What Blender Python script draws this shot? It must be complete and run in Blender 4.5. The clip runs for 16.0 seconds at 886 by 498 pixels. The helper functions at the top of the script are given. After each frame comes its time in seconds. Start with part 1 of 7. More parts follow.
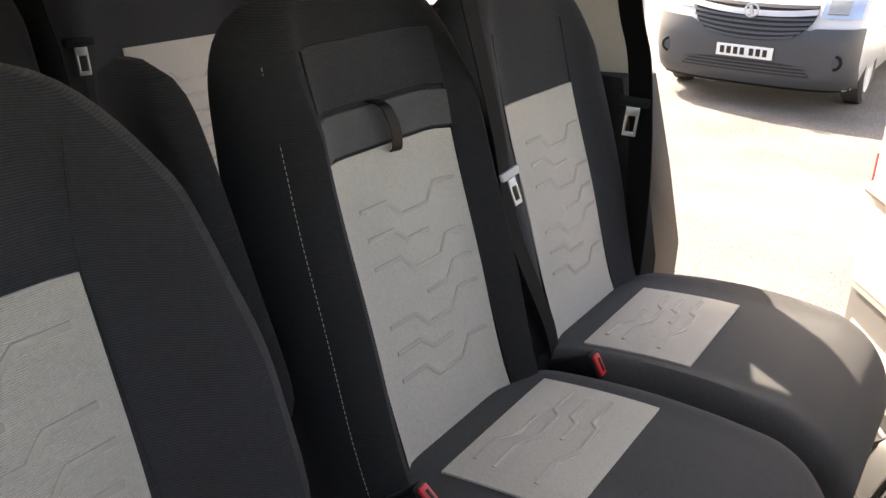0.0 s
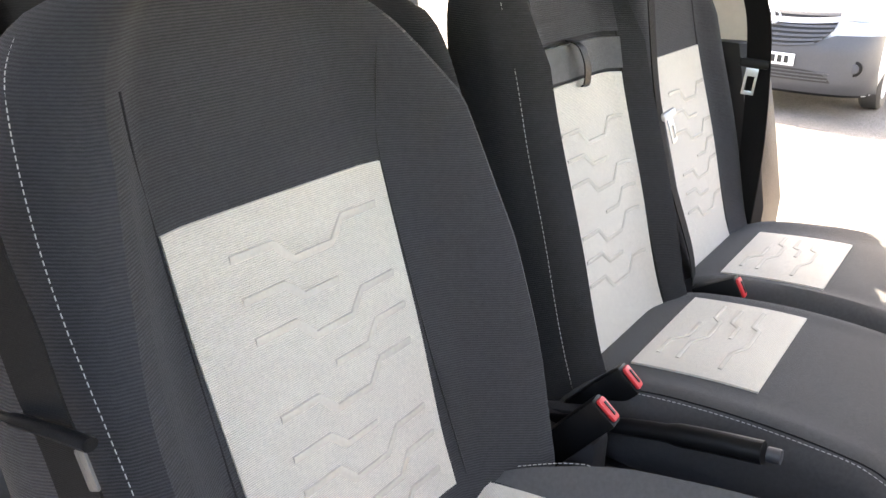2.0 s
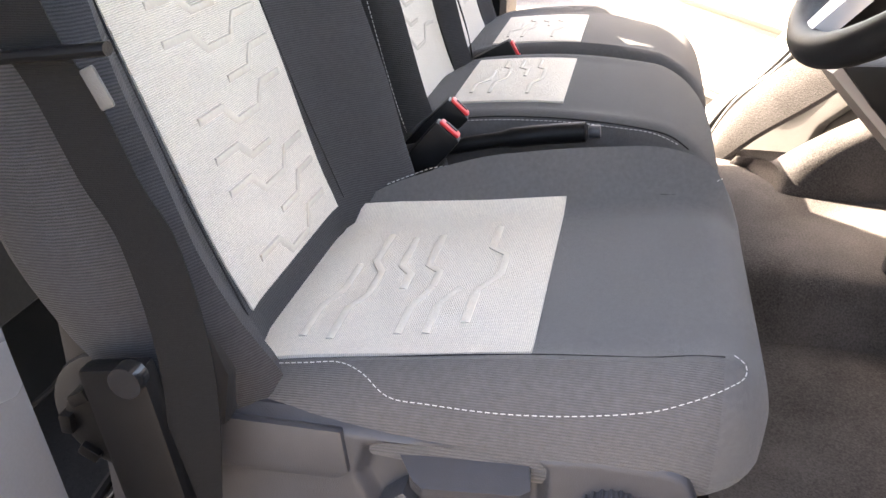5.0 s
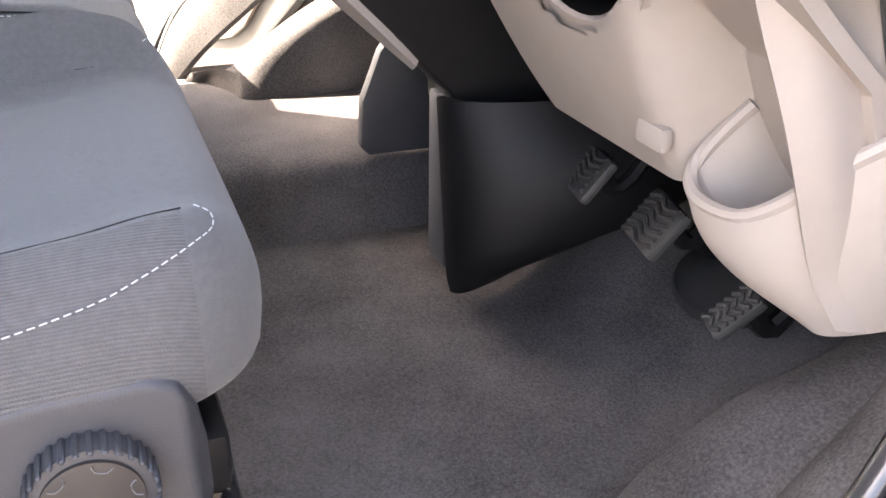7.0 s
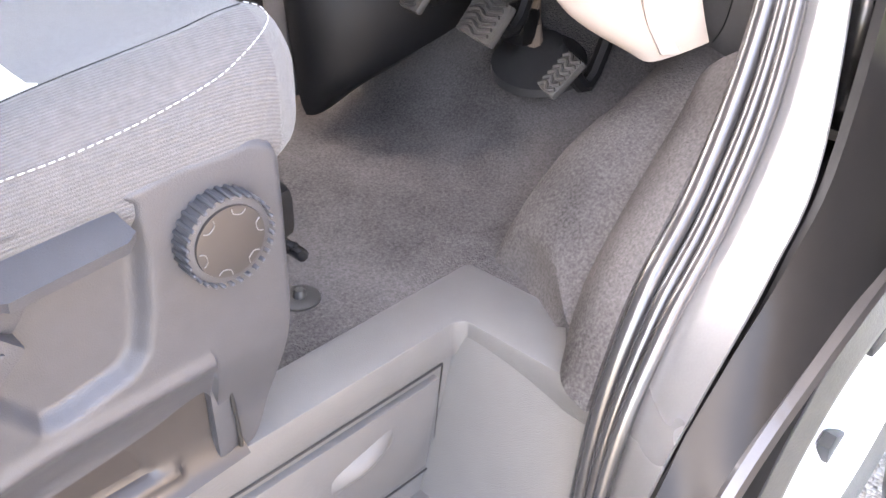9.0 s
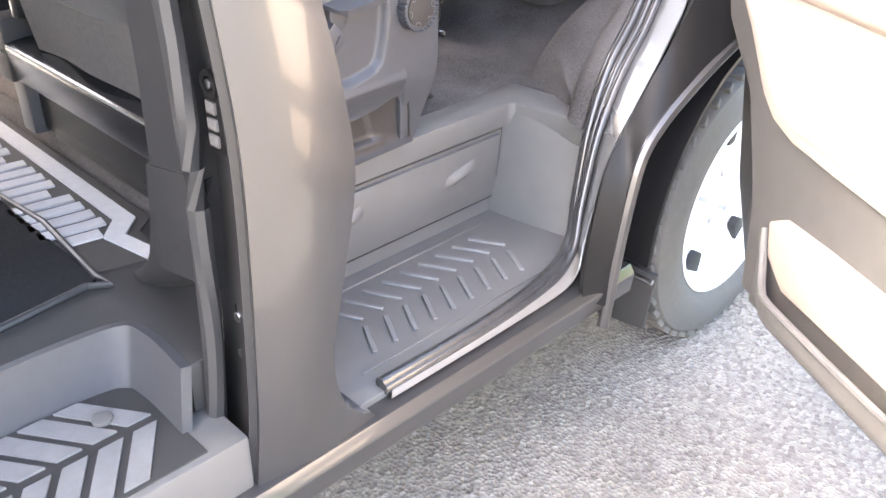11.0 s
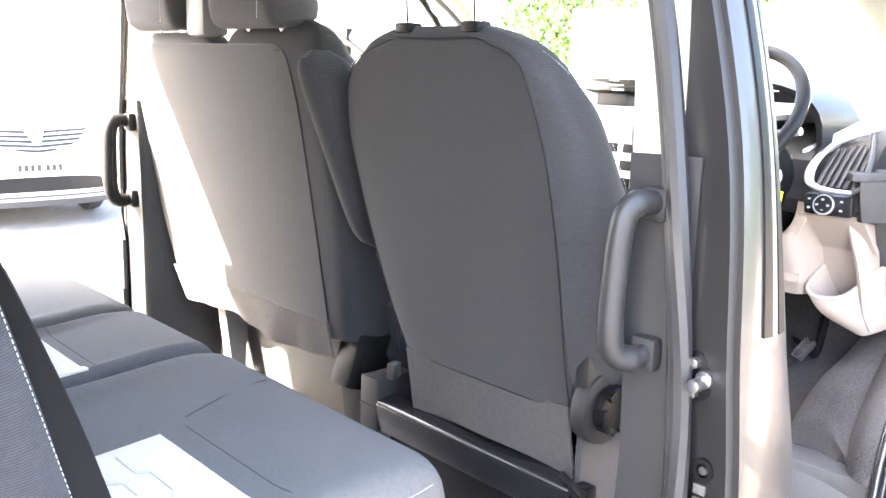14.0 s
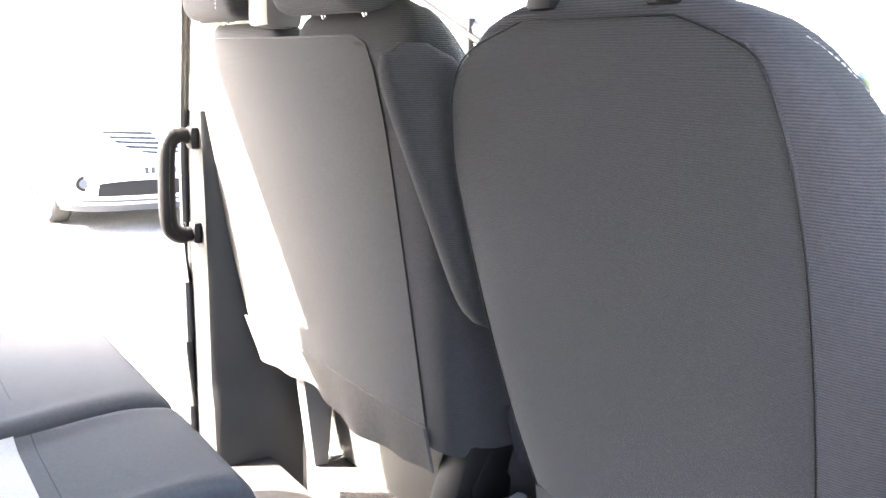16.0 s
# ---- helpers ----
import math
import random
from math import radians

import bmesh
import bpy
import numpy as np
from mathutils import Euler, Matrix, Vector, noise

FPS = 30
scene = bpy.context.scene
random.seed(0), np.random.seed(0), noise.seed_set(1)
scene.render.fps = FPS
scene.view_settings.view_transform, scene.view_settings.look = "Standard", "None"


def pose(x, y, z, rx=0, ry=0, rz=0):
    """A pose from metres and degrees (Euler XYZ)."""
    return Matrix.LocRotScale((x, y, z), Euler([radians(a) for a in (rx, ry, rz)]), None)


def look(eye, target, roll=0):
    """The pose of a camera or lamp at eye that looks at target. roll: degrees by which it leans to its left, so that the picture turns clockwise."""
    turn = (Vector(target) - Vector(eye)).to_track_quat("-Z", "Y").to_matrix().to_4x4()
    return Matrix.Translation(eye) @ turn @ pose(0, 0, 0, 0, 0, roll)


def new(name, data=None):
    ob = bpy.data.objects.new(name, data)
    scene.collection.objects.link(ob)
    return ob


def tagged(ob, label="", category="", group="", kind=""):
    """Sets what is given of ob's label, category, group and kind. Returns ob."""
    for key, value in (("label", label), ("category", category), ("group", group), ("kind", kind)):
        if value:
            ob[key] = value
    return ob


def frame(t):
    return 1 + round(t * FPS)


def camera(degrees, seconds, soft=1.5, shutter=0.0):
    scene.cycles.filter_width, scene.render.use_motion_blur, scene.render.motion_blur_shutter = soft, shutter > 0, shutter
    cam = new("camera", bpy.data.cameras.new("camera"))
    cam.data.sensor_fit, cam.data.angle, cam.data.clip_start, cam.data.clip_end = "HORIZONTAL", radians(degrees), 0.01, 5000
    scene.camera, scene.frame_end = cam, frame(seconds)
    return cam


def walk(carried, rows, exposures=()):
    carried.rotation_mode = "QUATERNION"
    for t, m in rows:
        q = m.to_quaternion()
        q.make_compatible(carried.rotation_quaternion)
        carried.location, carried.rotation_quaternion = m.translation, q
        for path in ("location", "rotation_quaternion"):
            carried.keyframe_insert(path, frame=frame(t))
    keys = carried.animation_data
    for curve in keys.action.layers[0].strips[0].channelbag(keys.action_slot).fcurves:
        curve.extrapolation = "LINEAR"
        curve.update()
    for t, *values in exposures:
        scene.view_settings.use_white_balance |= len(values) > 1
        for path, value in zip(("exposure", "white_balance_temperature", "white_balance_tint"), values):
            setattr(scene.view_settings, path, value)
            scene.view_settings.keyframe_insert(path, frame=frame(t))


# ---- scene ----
cam = camera(53.0, 16.0)
PATH = [
    (0, (0.678, 1.465, 1.736), (-0.875, 0.465, 0.97), 1.7),
    (0.5, (0.774, 1.417, 1.721), (-0.776, 0.401, 0.971), 1.9),
    (1, (0.865, 1.385, 1.708), (-0.688, 0.373, 0.959), 2.1),
    (1.5, (0.917, 1.377, 1.689), (-0.634, 0.36, 0.939), 2.1),
    (2, (0.983, 1.356, 1.672), (-0.579, 0.353, 0.928), 2.4),
    (2.5, (1.046, 1.331, 1.661), (-0.546, 0.39, 0.898), 2.3),
    (3, (1.104, 1.29, 1.639), (-0.529, 0.479, 0.818), 2.4),
    (5.3, (1.225, 1.258, 1.459), (-0.557, 1.008, 0.586), 1.0),
    (5.5, (1.221, 1.262, 1.44), (-0.576, 1.104, 0.576), 1.3),
    (6, (1.208, 1.278, 1.387), (-0.604, 1.337, 0.544), 1.0),
    (6.5, (1.169, 1.319, 1.343), (-0.613, 1.665, 0.503), 0.3),
    (7, (1.087, 1.322, 1.311), (-0.564, 1.996, 0.406), 0.9),
    (7.5, (1.013, 1.303, 1.292), (-0.381, 2.218, 0.188), 2.0),
    (8, (0.997, 1.264, 1.294), (-0.26, 2.304, 0.138), 1.7),
    (8.5, (1.06, 1.137, 1.31), (-0.132, 2.283, 0.185), 1.7),
    (9, (1.147, 1.001, 1.312), (-0.017, 2.183, 0.194), 1.6),
    (9.5, (1.27, 0.873, 1.327), (0.11, 2.048, 0.198), 1.0),
    (11.8, (1.846, -0.139, 1.376), (0.564, 1.219, 0.661), 2.1),
    (12, (1.851, -0.233, 1.385), (0.542, 1.16, 0.796), 2.0),
    (12.5, (1.841, -0.434, 1.42), (0.513, 0.987, 0.952), 2.0),
    (13, (1.737, -0.445, 1.481), (0.386, 0.976, 1.087), 1.8),
    (13.5, (1.604, -0.347, 1.515), (0.181, 1.002, 1.122), 1.8),
    (14, (1.458, -0.288, 1.524), (0.02, 1.044, 1.13), 1.9),
    (14.5, (1.273, -0.228, 1.55), (-0.175, 1.09, 1.144), 1.6),
    (15, (1.162, -0.133, 1.548), (-0.297, 1.174, 1.143), 1.4),
    (15.5, (1.088, -0.006, 1.544), (-0.421, 1.242, 1.137), 1.2),
    (16, (1.009, 0.083, 1.53), (-0.608, 1.187, 1.119), 1.2),
]
EXPOSURES = [(0.0, 2.45, 8000, 12), (0.5, 3.0, 8000, 12), (1.0, 3.35, 8000, 12), (2.0, 3.85, 8000, 11), (3.0, 4.0, 7950, 11), (5.5, 4.1, 8200, 14), (6.5, 4.2, 7750, 13), (7.5, 4.95, 7600, 14), (8.5, 5.42, 7900, 14), (9.5, 5.5, 7800, 13), (12.0, 4.80, 7450, 10), (13.4, 5.18, 7150, 10), (14.5, 5.32, 6950, 10), (16.0, 5.26, 6850, 10)]
walk(cam, [(t, look(eye, target, roll)) for t, eye, target, roll in PATH], EXPOSURES)

GROUND = 0.08

# ---- light ----
SUN_WAY = Vector((0.555, 0.98, -1.0)).normalized()
world = bpy.data.worlds.new("sky")
scene.world = world
world.use_nodes = True
wn = world.node_tree.nodes
sky = wn.new("ShaderNodeTexSky")
sky.sky_type, sky.sun_disc = "NISHITA", False
sky.sun_elevation = math.asin(-SUN_WAY.z)
sky.sun_rotation = math.atan2(-SUN_WAY.x, -SUN_WAY.y)
sky.air_density, sky.dust_density = 0.7, 4.0
world.node_tree.links.new(sky.outputs[0], wn["Background"].inputs[0])
wn["Background"].inputs[1].default_value = 0.15
sun = new("sun", bpy.data.lights.new("sun", "SUN"))
sun.data.energy, sun.data.angle, sun.data.color = 4.6, radians(0.6), (1.0, 0.95, 0.88)
sun.matrix_world = look((-6, -4, 9), Vector((-6, -4, 9)) + SUN_WAY)


# ---- materials ----
def material(name, color, rough=0.6, vary=0.12, scale=40.0, bump=0.0, bump_scale=400.0, metal=0.0, coat=0.0, stain=0.0, ribs=0.0, rib_axis="Z", rib_depth=0.3, spec=0.5, spread=0.0, sheen=0.0, rib_tone=0.0, rib_turn=0.0):
    """A surface with fine grain, broad unevenness, wear and relief; ribs is the pitch of woven ribs in metres."""
    m = bpy.data.materials.new(name)
    m.use_nodes = True
    n, l = m.node_tree.nodes, m.node_tree.links
    b = n["Principled BSDF"]
    b.inputs["Roughness"].default_value, b.inputs["Metallic"].default_value = rough, metal
    b.inputs["Coat Weight"].default_value = coat
    b.inputs["Specular IOR Level"].default_value = spec
    b.inputs["Sheen Weight"].default_value = sheen
    geo = n.new("ShaderNodeNewGeometry")
    where = geo.outputs["Position"]
    fine = n.new("ShaderNodeTexNoise")
    fine.inputs["Scale"].default_value, fine.inputs["Detail"].default_value = scale, 4.0
    l.new(where, fine.inputs["Vector"])
    broad = n.new("ShaderNodeTexNoise")
    broad.inputs["Scale"].default_value, broad.inputs["Detail"].default_value = 5.0, 3.0
    l.new(where, broad.inputs["Vector"])
    mix = n.new("ShaderNodeMath")
    mix.operation = "MULTIPLY_ADD"
    l.new(broad.outputs["Fac"], mix.inputs[0])
    mix.inputs[1].default_value = 0.6 + stain
    l.new(fine.outputs["Fac"], mix.inputs[2])
    ramp = n.new("ShaderNodeMapRange")
    ramp.inputs["From Min"].default_value, ramp.inputs["From Max"].default_value = 0.45, 1.15 + stain
    ramp.inputs["To Min"].default_value, ramp.inputs["To Max"].default_value = 1.0 - vary, 1.0 + vary
    l.new(mix.outputs[0], ramp.inputs["Value"])
    tone = n.new("ShaderNodeVectorMath")
    tone.operation = "SCALE"
    tone.inputs[0].default_value = color
    factor = ramp.outputs["Result"]
    if spread:
        info = n.new("ShaderNodeObjectInfo")
        each = n.new("ShaderNodeMapRange")
        each.inputs["To Min"].default_value, each.inputs["To Max"].default_value = 1 - spread, 1 + spread
        l.new(info.outputs["Random"], each.inputs["Value"])
        both = n.new("ShaderNodeMath")
        both.operation = "MULTIPLY"
        l.new(factor, both.inputs[0]), l.new(each.outputs["Result"], both.inputs[1])
        factor = both.outputs[0]
    l.new(factor, tone.inputs["Scale"])
    l.new(tone.outputs["Vector"], b.inputs["Base Color"])
    rr = n.new("ShaderNodeMapRange")
    rr.inputs["To Min"].default_value, rr.inputs["To Max"].default_value = max(rough - 0.08, 0.03), min(rough + 0.08, 1.0)
    l.new(broad.outputs["Fac"], rr.inputs["Value"])
    l.new(rr.outputs["Result"], b.inputs["Roughness"])
    height = None
    if bump:
        grain = n.new("ShaderNodeTexNoise")
        grain.inputs["Scale"].default_value, grain.inputs["Detail"].default_value = bump_scale, 3.0
        l.new(where, grain.inputs["Vector"])
        height = n.new("ShaderNodeBump")
        height.inputs["Strength"].default_value, height.inputs["Distance"].default_value = bump, 0.002
        l.new(grain.outputs["Fac"], height.inputs["Height"])
    if ribs:
        wave = n.new("ShaderNodeTexWave")
        wave.bands_direction = rib_axis
        wave.inputs["Scale"].default_value = math.pi / (10 * ribs) * 1.9
        wave.inputs["Distortion"].default_value = 1.2
        wave.inputs["Detail"].default_value = 1.0
        wave.inputs["Detail Scale"].default_value = 2.0
        turned = n.new("ShaderNodeVectorRotate")
        turned.rotation_type = "Y_AXIS"
        turned.inputs["Angle"].default_value = rib_turn
        l.new(where, turned.inputs["Vector"])
        l.new(turned.outputs["Vector"], wave.inputs["Vector"])
        if rib_tone:
            shade = n.new("ShaderNodeMapRange")
            shade.inputs["To Min"].default_value, shade.inputs["To Max"].default_value = 1 - rib_tone, 1 + rib_tone
            l.new(wave.outputs["Fac"], shade.inputs["Value"])
            threads = n.new("ShaderNodeMath")
            threads.operation = "MULTIPLY"
            l.new(factor, threads.inputs[0]), l.new(shade.outputs["Result"], threads.inputs[1])
            l.new(threads.outputs[0], tone.inputs["Scale"])
        weave = n.new("ShaderNodeBump")
        weave.inputs["Strength"].default_value, weave.inputs["Distance"].default_value = rib_depth, 0.001
        l.new(wave.outputs["Fac"], weave.inputs["Height"])
        if height:
            l.new(height.outputs["Normal"], weave.inputs["Normal"])
        height = weave
    if height:
        l.new(height.outputs["Normal"], b.inputs["Normal"])
    return m


M_DARK = material("dark_ribbed_cloth", (0.036, 0.0365, 0.040), 0.9, 0.16, 160, 0.35, 900, ribs=0.0050, rib_depth=0.5, spec=0.2, sheen=0.06, rib_tone=0.30)
# shaded copy of M_DARK for the middle backrest and the armrest
M_DARKER = material("shaded_ribbed_cloth", (0.025, 0.0252, 0.027), 0.9, 0.16, 160, 0.35, 900, ribs=0.0050, rib_depth=0.5, spec=0.15, sheen=0.04, rib_tone=0.22)
M_BOLSTER = material("dark_ribbed_bolster_cloth", (0.086, 0.085, 0.086), 0.9, 0.16, 160, 0.35, 900, ribs=0.0040, rib_axis="X", rib_depth=0.5, spec=0.2, sheen=0.10, rib_tone=0.12, rib_turn=-0.7)
M_DARK_SMOOTH = material("dark_plain_cloth", (0.088, 0.088, 0.090), 0.92, 0.16, 200, 0.5, 1100, spec=0.2, sheen=0.16)
# same cloth as M_DARK_SMOOTH, with the passenger side's shade put into its colour
M_PASSENGER = material("shaded_passenger_cushion_cloth", (0.060, 0.060, 0.062), 0.92, 0.16, 200, 0.5, 1100, spec=0.2, sheen=0.08)
M_BENCH = material("charcoal_bench_cloth", (0.094, 0.091, 0.088), 0.92, 0.14, 200, 0.5, 1100, spec=0.15, sheen=0.05)
M_LIGHT = material("light_grey_woven_cloth", (0.67, 0.625, 0.55), 0.92, 0.10, 220, 0.5, 900, ribs=0.0036, rib_depth=0.9, spec=0.2, rib_tone=0.17, sheen=0.15)
M_LIGHT_FLAT = material("light_grey_cushion_cloth", (0.72, 0.67, 0.585), 0.92, 0.10, 220, 0.5, 900, ribs=0.0036, rib_axis="Y", rib_depth=0.9, spec=0.2, rib_tone=0.17, sheen=0.2)
M_EMBOSS = material("pressed_light_cloth", (0.53, 0.495, 0.435), 0.85, 0.08, 220, 0.3, 900, spec=0.2)
M_BACKCLOTH = material("grey_seat_back_cloth", (0.036, 0.036, 0.0365), 0.9, 0.16, 180, 0.4, 1000, ribs=0.0040, rib_depth=0.4, spec=0.2, sheen=0.06, rib_tone=0.10)
# M_BACKCLOTH's cloth, darkened for the shade behind the driver's seat; thin seams use it too
M_COVER = material("shaded_ribbed_cover_cloth", (0.025, 0.025, 0.026), 0.9, 0.14, 180, 0.4, 1000, ribs=0.0046, rib_depth=0.5, spec=0.2, sheen=0.08, rib_tone=0.18)
M_FELT = material("grey_felt", (0.062, 0.060, 0.059), 0.97, 0.16, 120, 0.6, 500, spec=0.1)
M_THREAD = material("white_thread", (0.45, 0.45, 0.44), 0.8, 0.1, 300)
M_PLASTIC = material("charcoal_plastic", (0.040, 0.0405, 0.045), 0.5, 0.10, 60, 0.25, 900, spec=0.5)
M_DASHGREY = material("dark_grey_dash_plastic", (0.040, 0.040, 0.041), 0.5, 0.10, 60, 0.3, 900, spec=0.45)
M_SATIN = material("satin_silver_plastic", (0.52, 0.52, 0.53), 0.32, 0.04, 60, metal=0.45)
M_CARD = material("grey_door_card_plastic", (0.088, 0.086, 0.085), 0.5, 0.10, 30, 0.3, 900, stain=0.2)
M_CARDCLOTH = material("pinkish_beige_cloth", (0.42, 0.37, 0.335), 0.9, 0.08, 160, 0.4, 900, spec=0.2)
M_REARFACE = material("dark_grey_inner_paint", (0.022, 0.022, 0.0225), 0.35, 0.08, 300, spec=0.3)
M_GRIP = material("charcoal_handle_plastic", (0.020, 0.020, 0.021), 0.40, 0.10, 60, 0.25, 900, spec=0.35)
M_BOX = material("grey_seat_box_plastic", (0.050, 0.049, 0.047), 0.5, 0.14, 40, 0.3, 800, stain=0.2, spec=0.4)
M_POST = material("grey_metallic_post_paint", (0.105, 0.105, 0.108), 0.30, 0.06, 400, metal=0.35, coat=0.8)
M_TRIMDARK = material("dark_pillar_plastic", (0.018, 0.018, 0.019), 0.5, 0.10, 60, 0.25, 900, spec=0.3)
M_TRIM = material("grey_step_plastic", (0.090, 0.087, 0.085), 0.45, 0.12, 25, 0.35, 800, stain=0.3)
M_BLACK = material("black_plastic", (0.006, 0.006, 0.0065), 0.45, 0.10, 60, 0.2, 900, spec=0.18)
M_GLOSS = material("glossy_black_plastic", (0.012, 0.012, 0.013), 0.22, 0.08, 60)
M_BROWN = material("glossy_brown_black_plastic", (0.034, 0.030, 0.028), 0.36, 0.10, 40, spec=0.35)
M_BEIGE = material("beige_plastic", (0.32, 0.272, 0.238), 0.55, 0.05, 30, 0.15, 900)
M_HEADLINER = material("pale_headlining", (0.55, 0.51, 0.45), 0.9, 0.05, 90, 0.3, 700)
M_CARPET = material("charcoal_carpet", (0.076, 0.071, 0.070), 1.0, 0.95, 300, 1.0, 420, stain=0.6, spec=0.05, sheen=0.0)
M_MAT = material("black_carpet_mat", (0.020, 0.020, 0.021), 1.0, 0.3, 220, 0.9, 600, spec=0.05)
M_FLOOR = material("black_rubber_floor", (0.019, 0.0185, 0.0185), 0.6, 0.25, 30, 0.3, 500, stain=0.4)
M_TREAD = material("pale_grey_tread", (0.34, 0.34, 0.35), 0.5, 0.1, 50, 0.2, 700)
M_STEPRIB = material("worn_step_rib", (0.125, 0.125, 0.125), 0.45, 0.15, 50, 0.2, 700)
M_PAINT = material("dark_grey_metallic_paint", (0.040, 0.039, 0.040), 0.34, 0.08, 500, metal=0.35, coat=0.4)
M_JAMB = material("silver_grey_jamb_paint", (0.22, 0.22, 0.225), 0.26, 0.06, 400, metal=0.3, coat=1.0)
M_BLACKPAINT = material("black_jamb_panel", (0.009, 0.009, 0.0095), 0.38, 0.1, 60, spec=0.14)
M_RUBBER = material("black_rubber", (0.020, 0.020, 0.021), 0.5, 0.12, 80, 0.2, 500)
M_SEAL = material("shiny_seal_rubber", (0.026, 0.026, 0.027), 0.24, 0.1, 80, 0.1, 500, coat=0.4)
M_FLANGE = material("grey_flange_paint", (0.17, 0.17, 0.173), 0.30, 0.06, 400, metal=0.5, coat=0.6)
# flange paint with shade put in: duller and darker than M_FLANGE
M_SHADEPAINT = material("shade_dulled_flange_paint", (0.115, 0.108, 0.10), 0.55, 0.08, 60)
M_TYRE = material("tyre_rubber", (0.062, 0.059, 0.056), 0.8, 0.2, 50, 0.4, 300, stain=0.4)
M_STEEL = material("bare_steel", (0.55, 0.55, 0.56), 0.3, 0.1, 80, metal=1.0)
M_CHROME = material("chrome", (0.8, 0.8, 0.8), 0.12, 0.03, 50, metal=1.0)
M_SILVER = material("silver_plastic", (0.42, 0.42, 0.43), 0.35, 0.05, 60, metal=0.3)
M_RIM = material("silver_wheel_paint", (0.62, 0.62, 0.63), 0.35, 0.06, 60, metal=0.25)
M_RED = material("red_button_plastic", (0.62, 0.03, 0.035), 0.4, 0.05, 60)
M_BELT = material("black_webbing", (0.011, 0.011, 0.0112), 0.85, 0.12, 300, 0.3, 900, ribs=0.003, rib_depth=0.4, spec=0.12)
M_PEDAL = material("worn_pedal_rubber", (0.045, 0.043, 0.041), 0.5, 0.45, 70, 0.5, 300, stain=0.5)
M_YELLOW = material("yellow_tag_card", (0.85, 0.78, 0.02), 0.6, 0.04, 90)
M_BLUE = material("blue_tag_card", (0.10, 0.32, 0.75), 0.5, 0.04, 90)
M_PRINT = material("grey_print", (0.22, 0.22, 0.20), 0.7, 0.04, 90)
M_INK = material("black_ink", (0.01, 0.01, 0.01), 0.6, 0.04, 90)
M_PLATE = material("white_number_plate", (0.75, 0.75, 0.73), 0.4, 0.04, 60)
M_VANWHITE = material("white_van_paint", (0.58, 0.58, 0.58), 0.3, 0.03, 60, coat=0.6)
M_VANGREY = material("grey_bumper_plastic", (0.050, 0.052, 0.058), 0.5, 0.1, 60)
# opaque pale grey: the sky's reflection is painted into the base colour
M_SKYGLASS = material("bright_sky_on_glass", (0.30, 0.31, 0.31), 0.2, 0.05, 10)
M_GAUGE = material("dial_face", (0.02, 0.02, 0.022), 0.3, 0.05, 60)
M_WALL = material("white_rendered_wall", (0.78, 0.77, 0.74), 0.9, 0.06, 8, 0.3, 60)
M_BARK = material("grey_brown_bark", (0.12, 0.09, 0.07), 0.95, 0.3, 25, 0.9, 60)
M_LEAF = material("green_leaf", (0.085, 0.155, 0.035), 0.6, 0.35, 6, spread=0.0)


def ground_material():
    m = bpy.data.materials.new("worn_gravelly_tarmac")
    m.use_nodes = True
    n, l = m.node_tree.nodes, m.node_tree.links
    b = n["Principled BSDF"]
    geo = n.new("ShaderNodeNewGeometry")
    stones = n.new("ShaderNodeTexVoronoi")
    stones.inputs["Scale"].default_value = 105.0
    l.new(geo.outputs["Position"], stones.inputs["Vector"])
    patch = n.new("ShaderNodeTexNoise")
    patch.inputs["Scale"].default_value, patch.inputs["Detail"].default_value = 1.1, 8.0
    l.new(geo.outputs["Position"], patch.inputs["Vector"])
    ramp = n.new("ShaderNodeValToRGB")
    ramp.color_ramp.elements[0].position, ramp.color_ramp.elements[0].color = 0.35, (0.112, 0.105, 0.098, 1)
    ramp.color_ramp.elements[1].position, ramp.color_ramp.elements[1].color = 0.65, (0.160, 0.151, 0.142, 1)
    l.new(patch.outputs["Fac"], ramp.inputs["Fac"])
    speck = n.new("ShaderNodeMapRange")
    speck.inputs["To Min"].default_value, speck.inputs["To Max"].default_value = 0.50, 1.45
    l.new(stones.outputs["Color"], speck.inputs["Value"])
    tone = n.new("ShaderNodeVectorMath")
    tone.operation = "SCALE"
    l.new(ramp.outputs["Color"], tone.inputs[0]), l.new(speck.outputs["Result"], tone.inputs["Scale"])
    l.new(tone.outputs["Vector"], b.inputs["Base Color"])
    b.inputs["Roughness"].default_value = 0.92
    bump = n.new("ShaderNodeBump")
    bump.inputs["Strength"].default_value, bump.inputs["Distance"].default_value = 0.8, 0.01
    l.new(stones.outputs["Distance"], bump.inputs["Height"])
    l.new(bump.outputs["Normal"], b.inputs["Normal"])
    return m


def glass_material():
    m = bpy.data.materials.new("window_glass")
    m.use_nodes = True
    b = m.node_tree.nodes["Principled BSDF"]
    b.inputs["Base Color"].default_value = (0.93, 0.96, 0.94, 1)
    b.inputs["Transmission Weight"].default_value = 1.0
    b.inputs["Roughness"].default_value, b.inputs["IOR"].default_value = 0.0, 1.05
    return m


M_GROUND, M_GLASS = ground_material(), glass_material()


# ---- mesh helpers ----
def V(*a):
    return Vector(a)


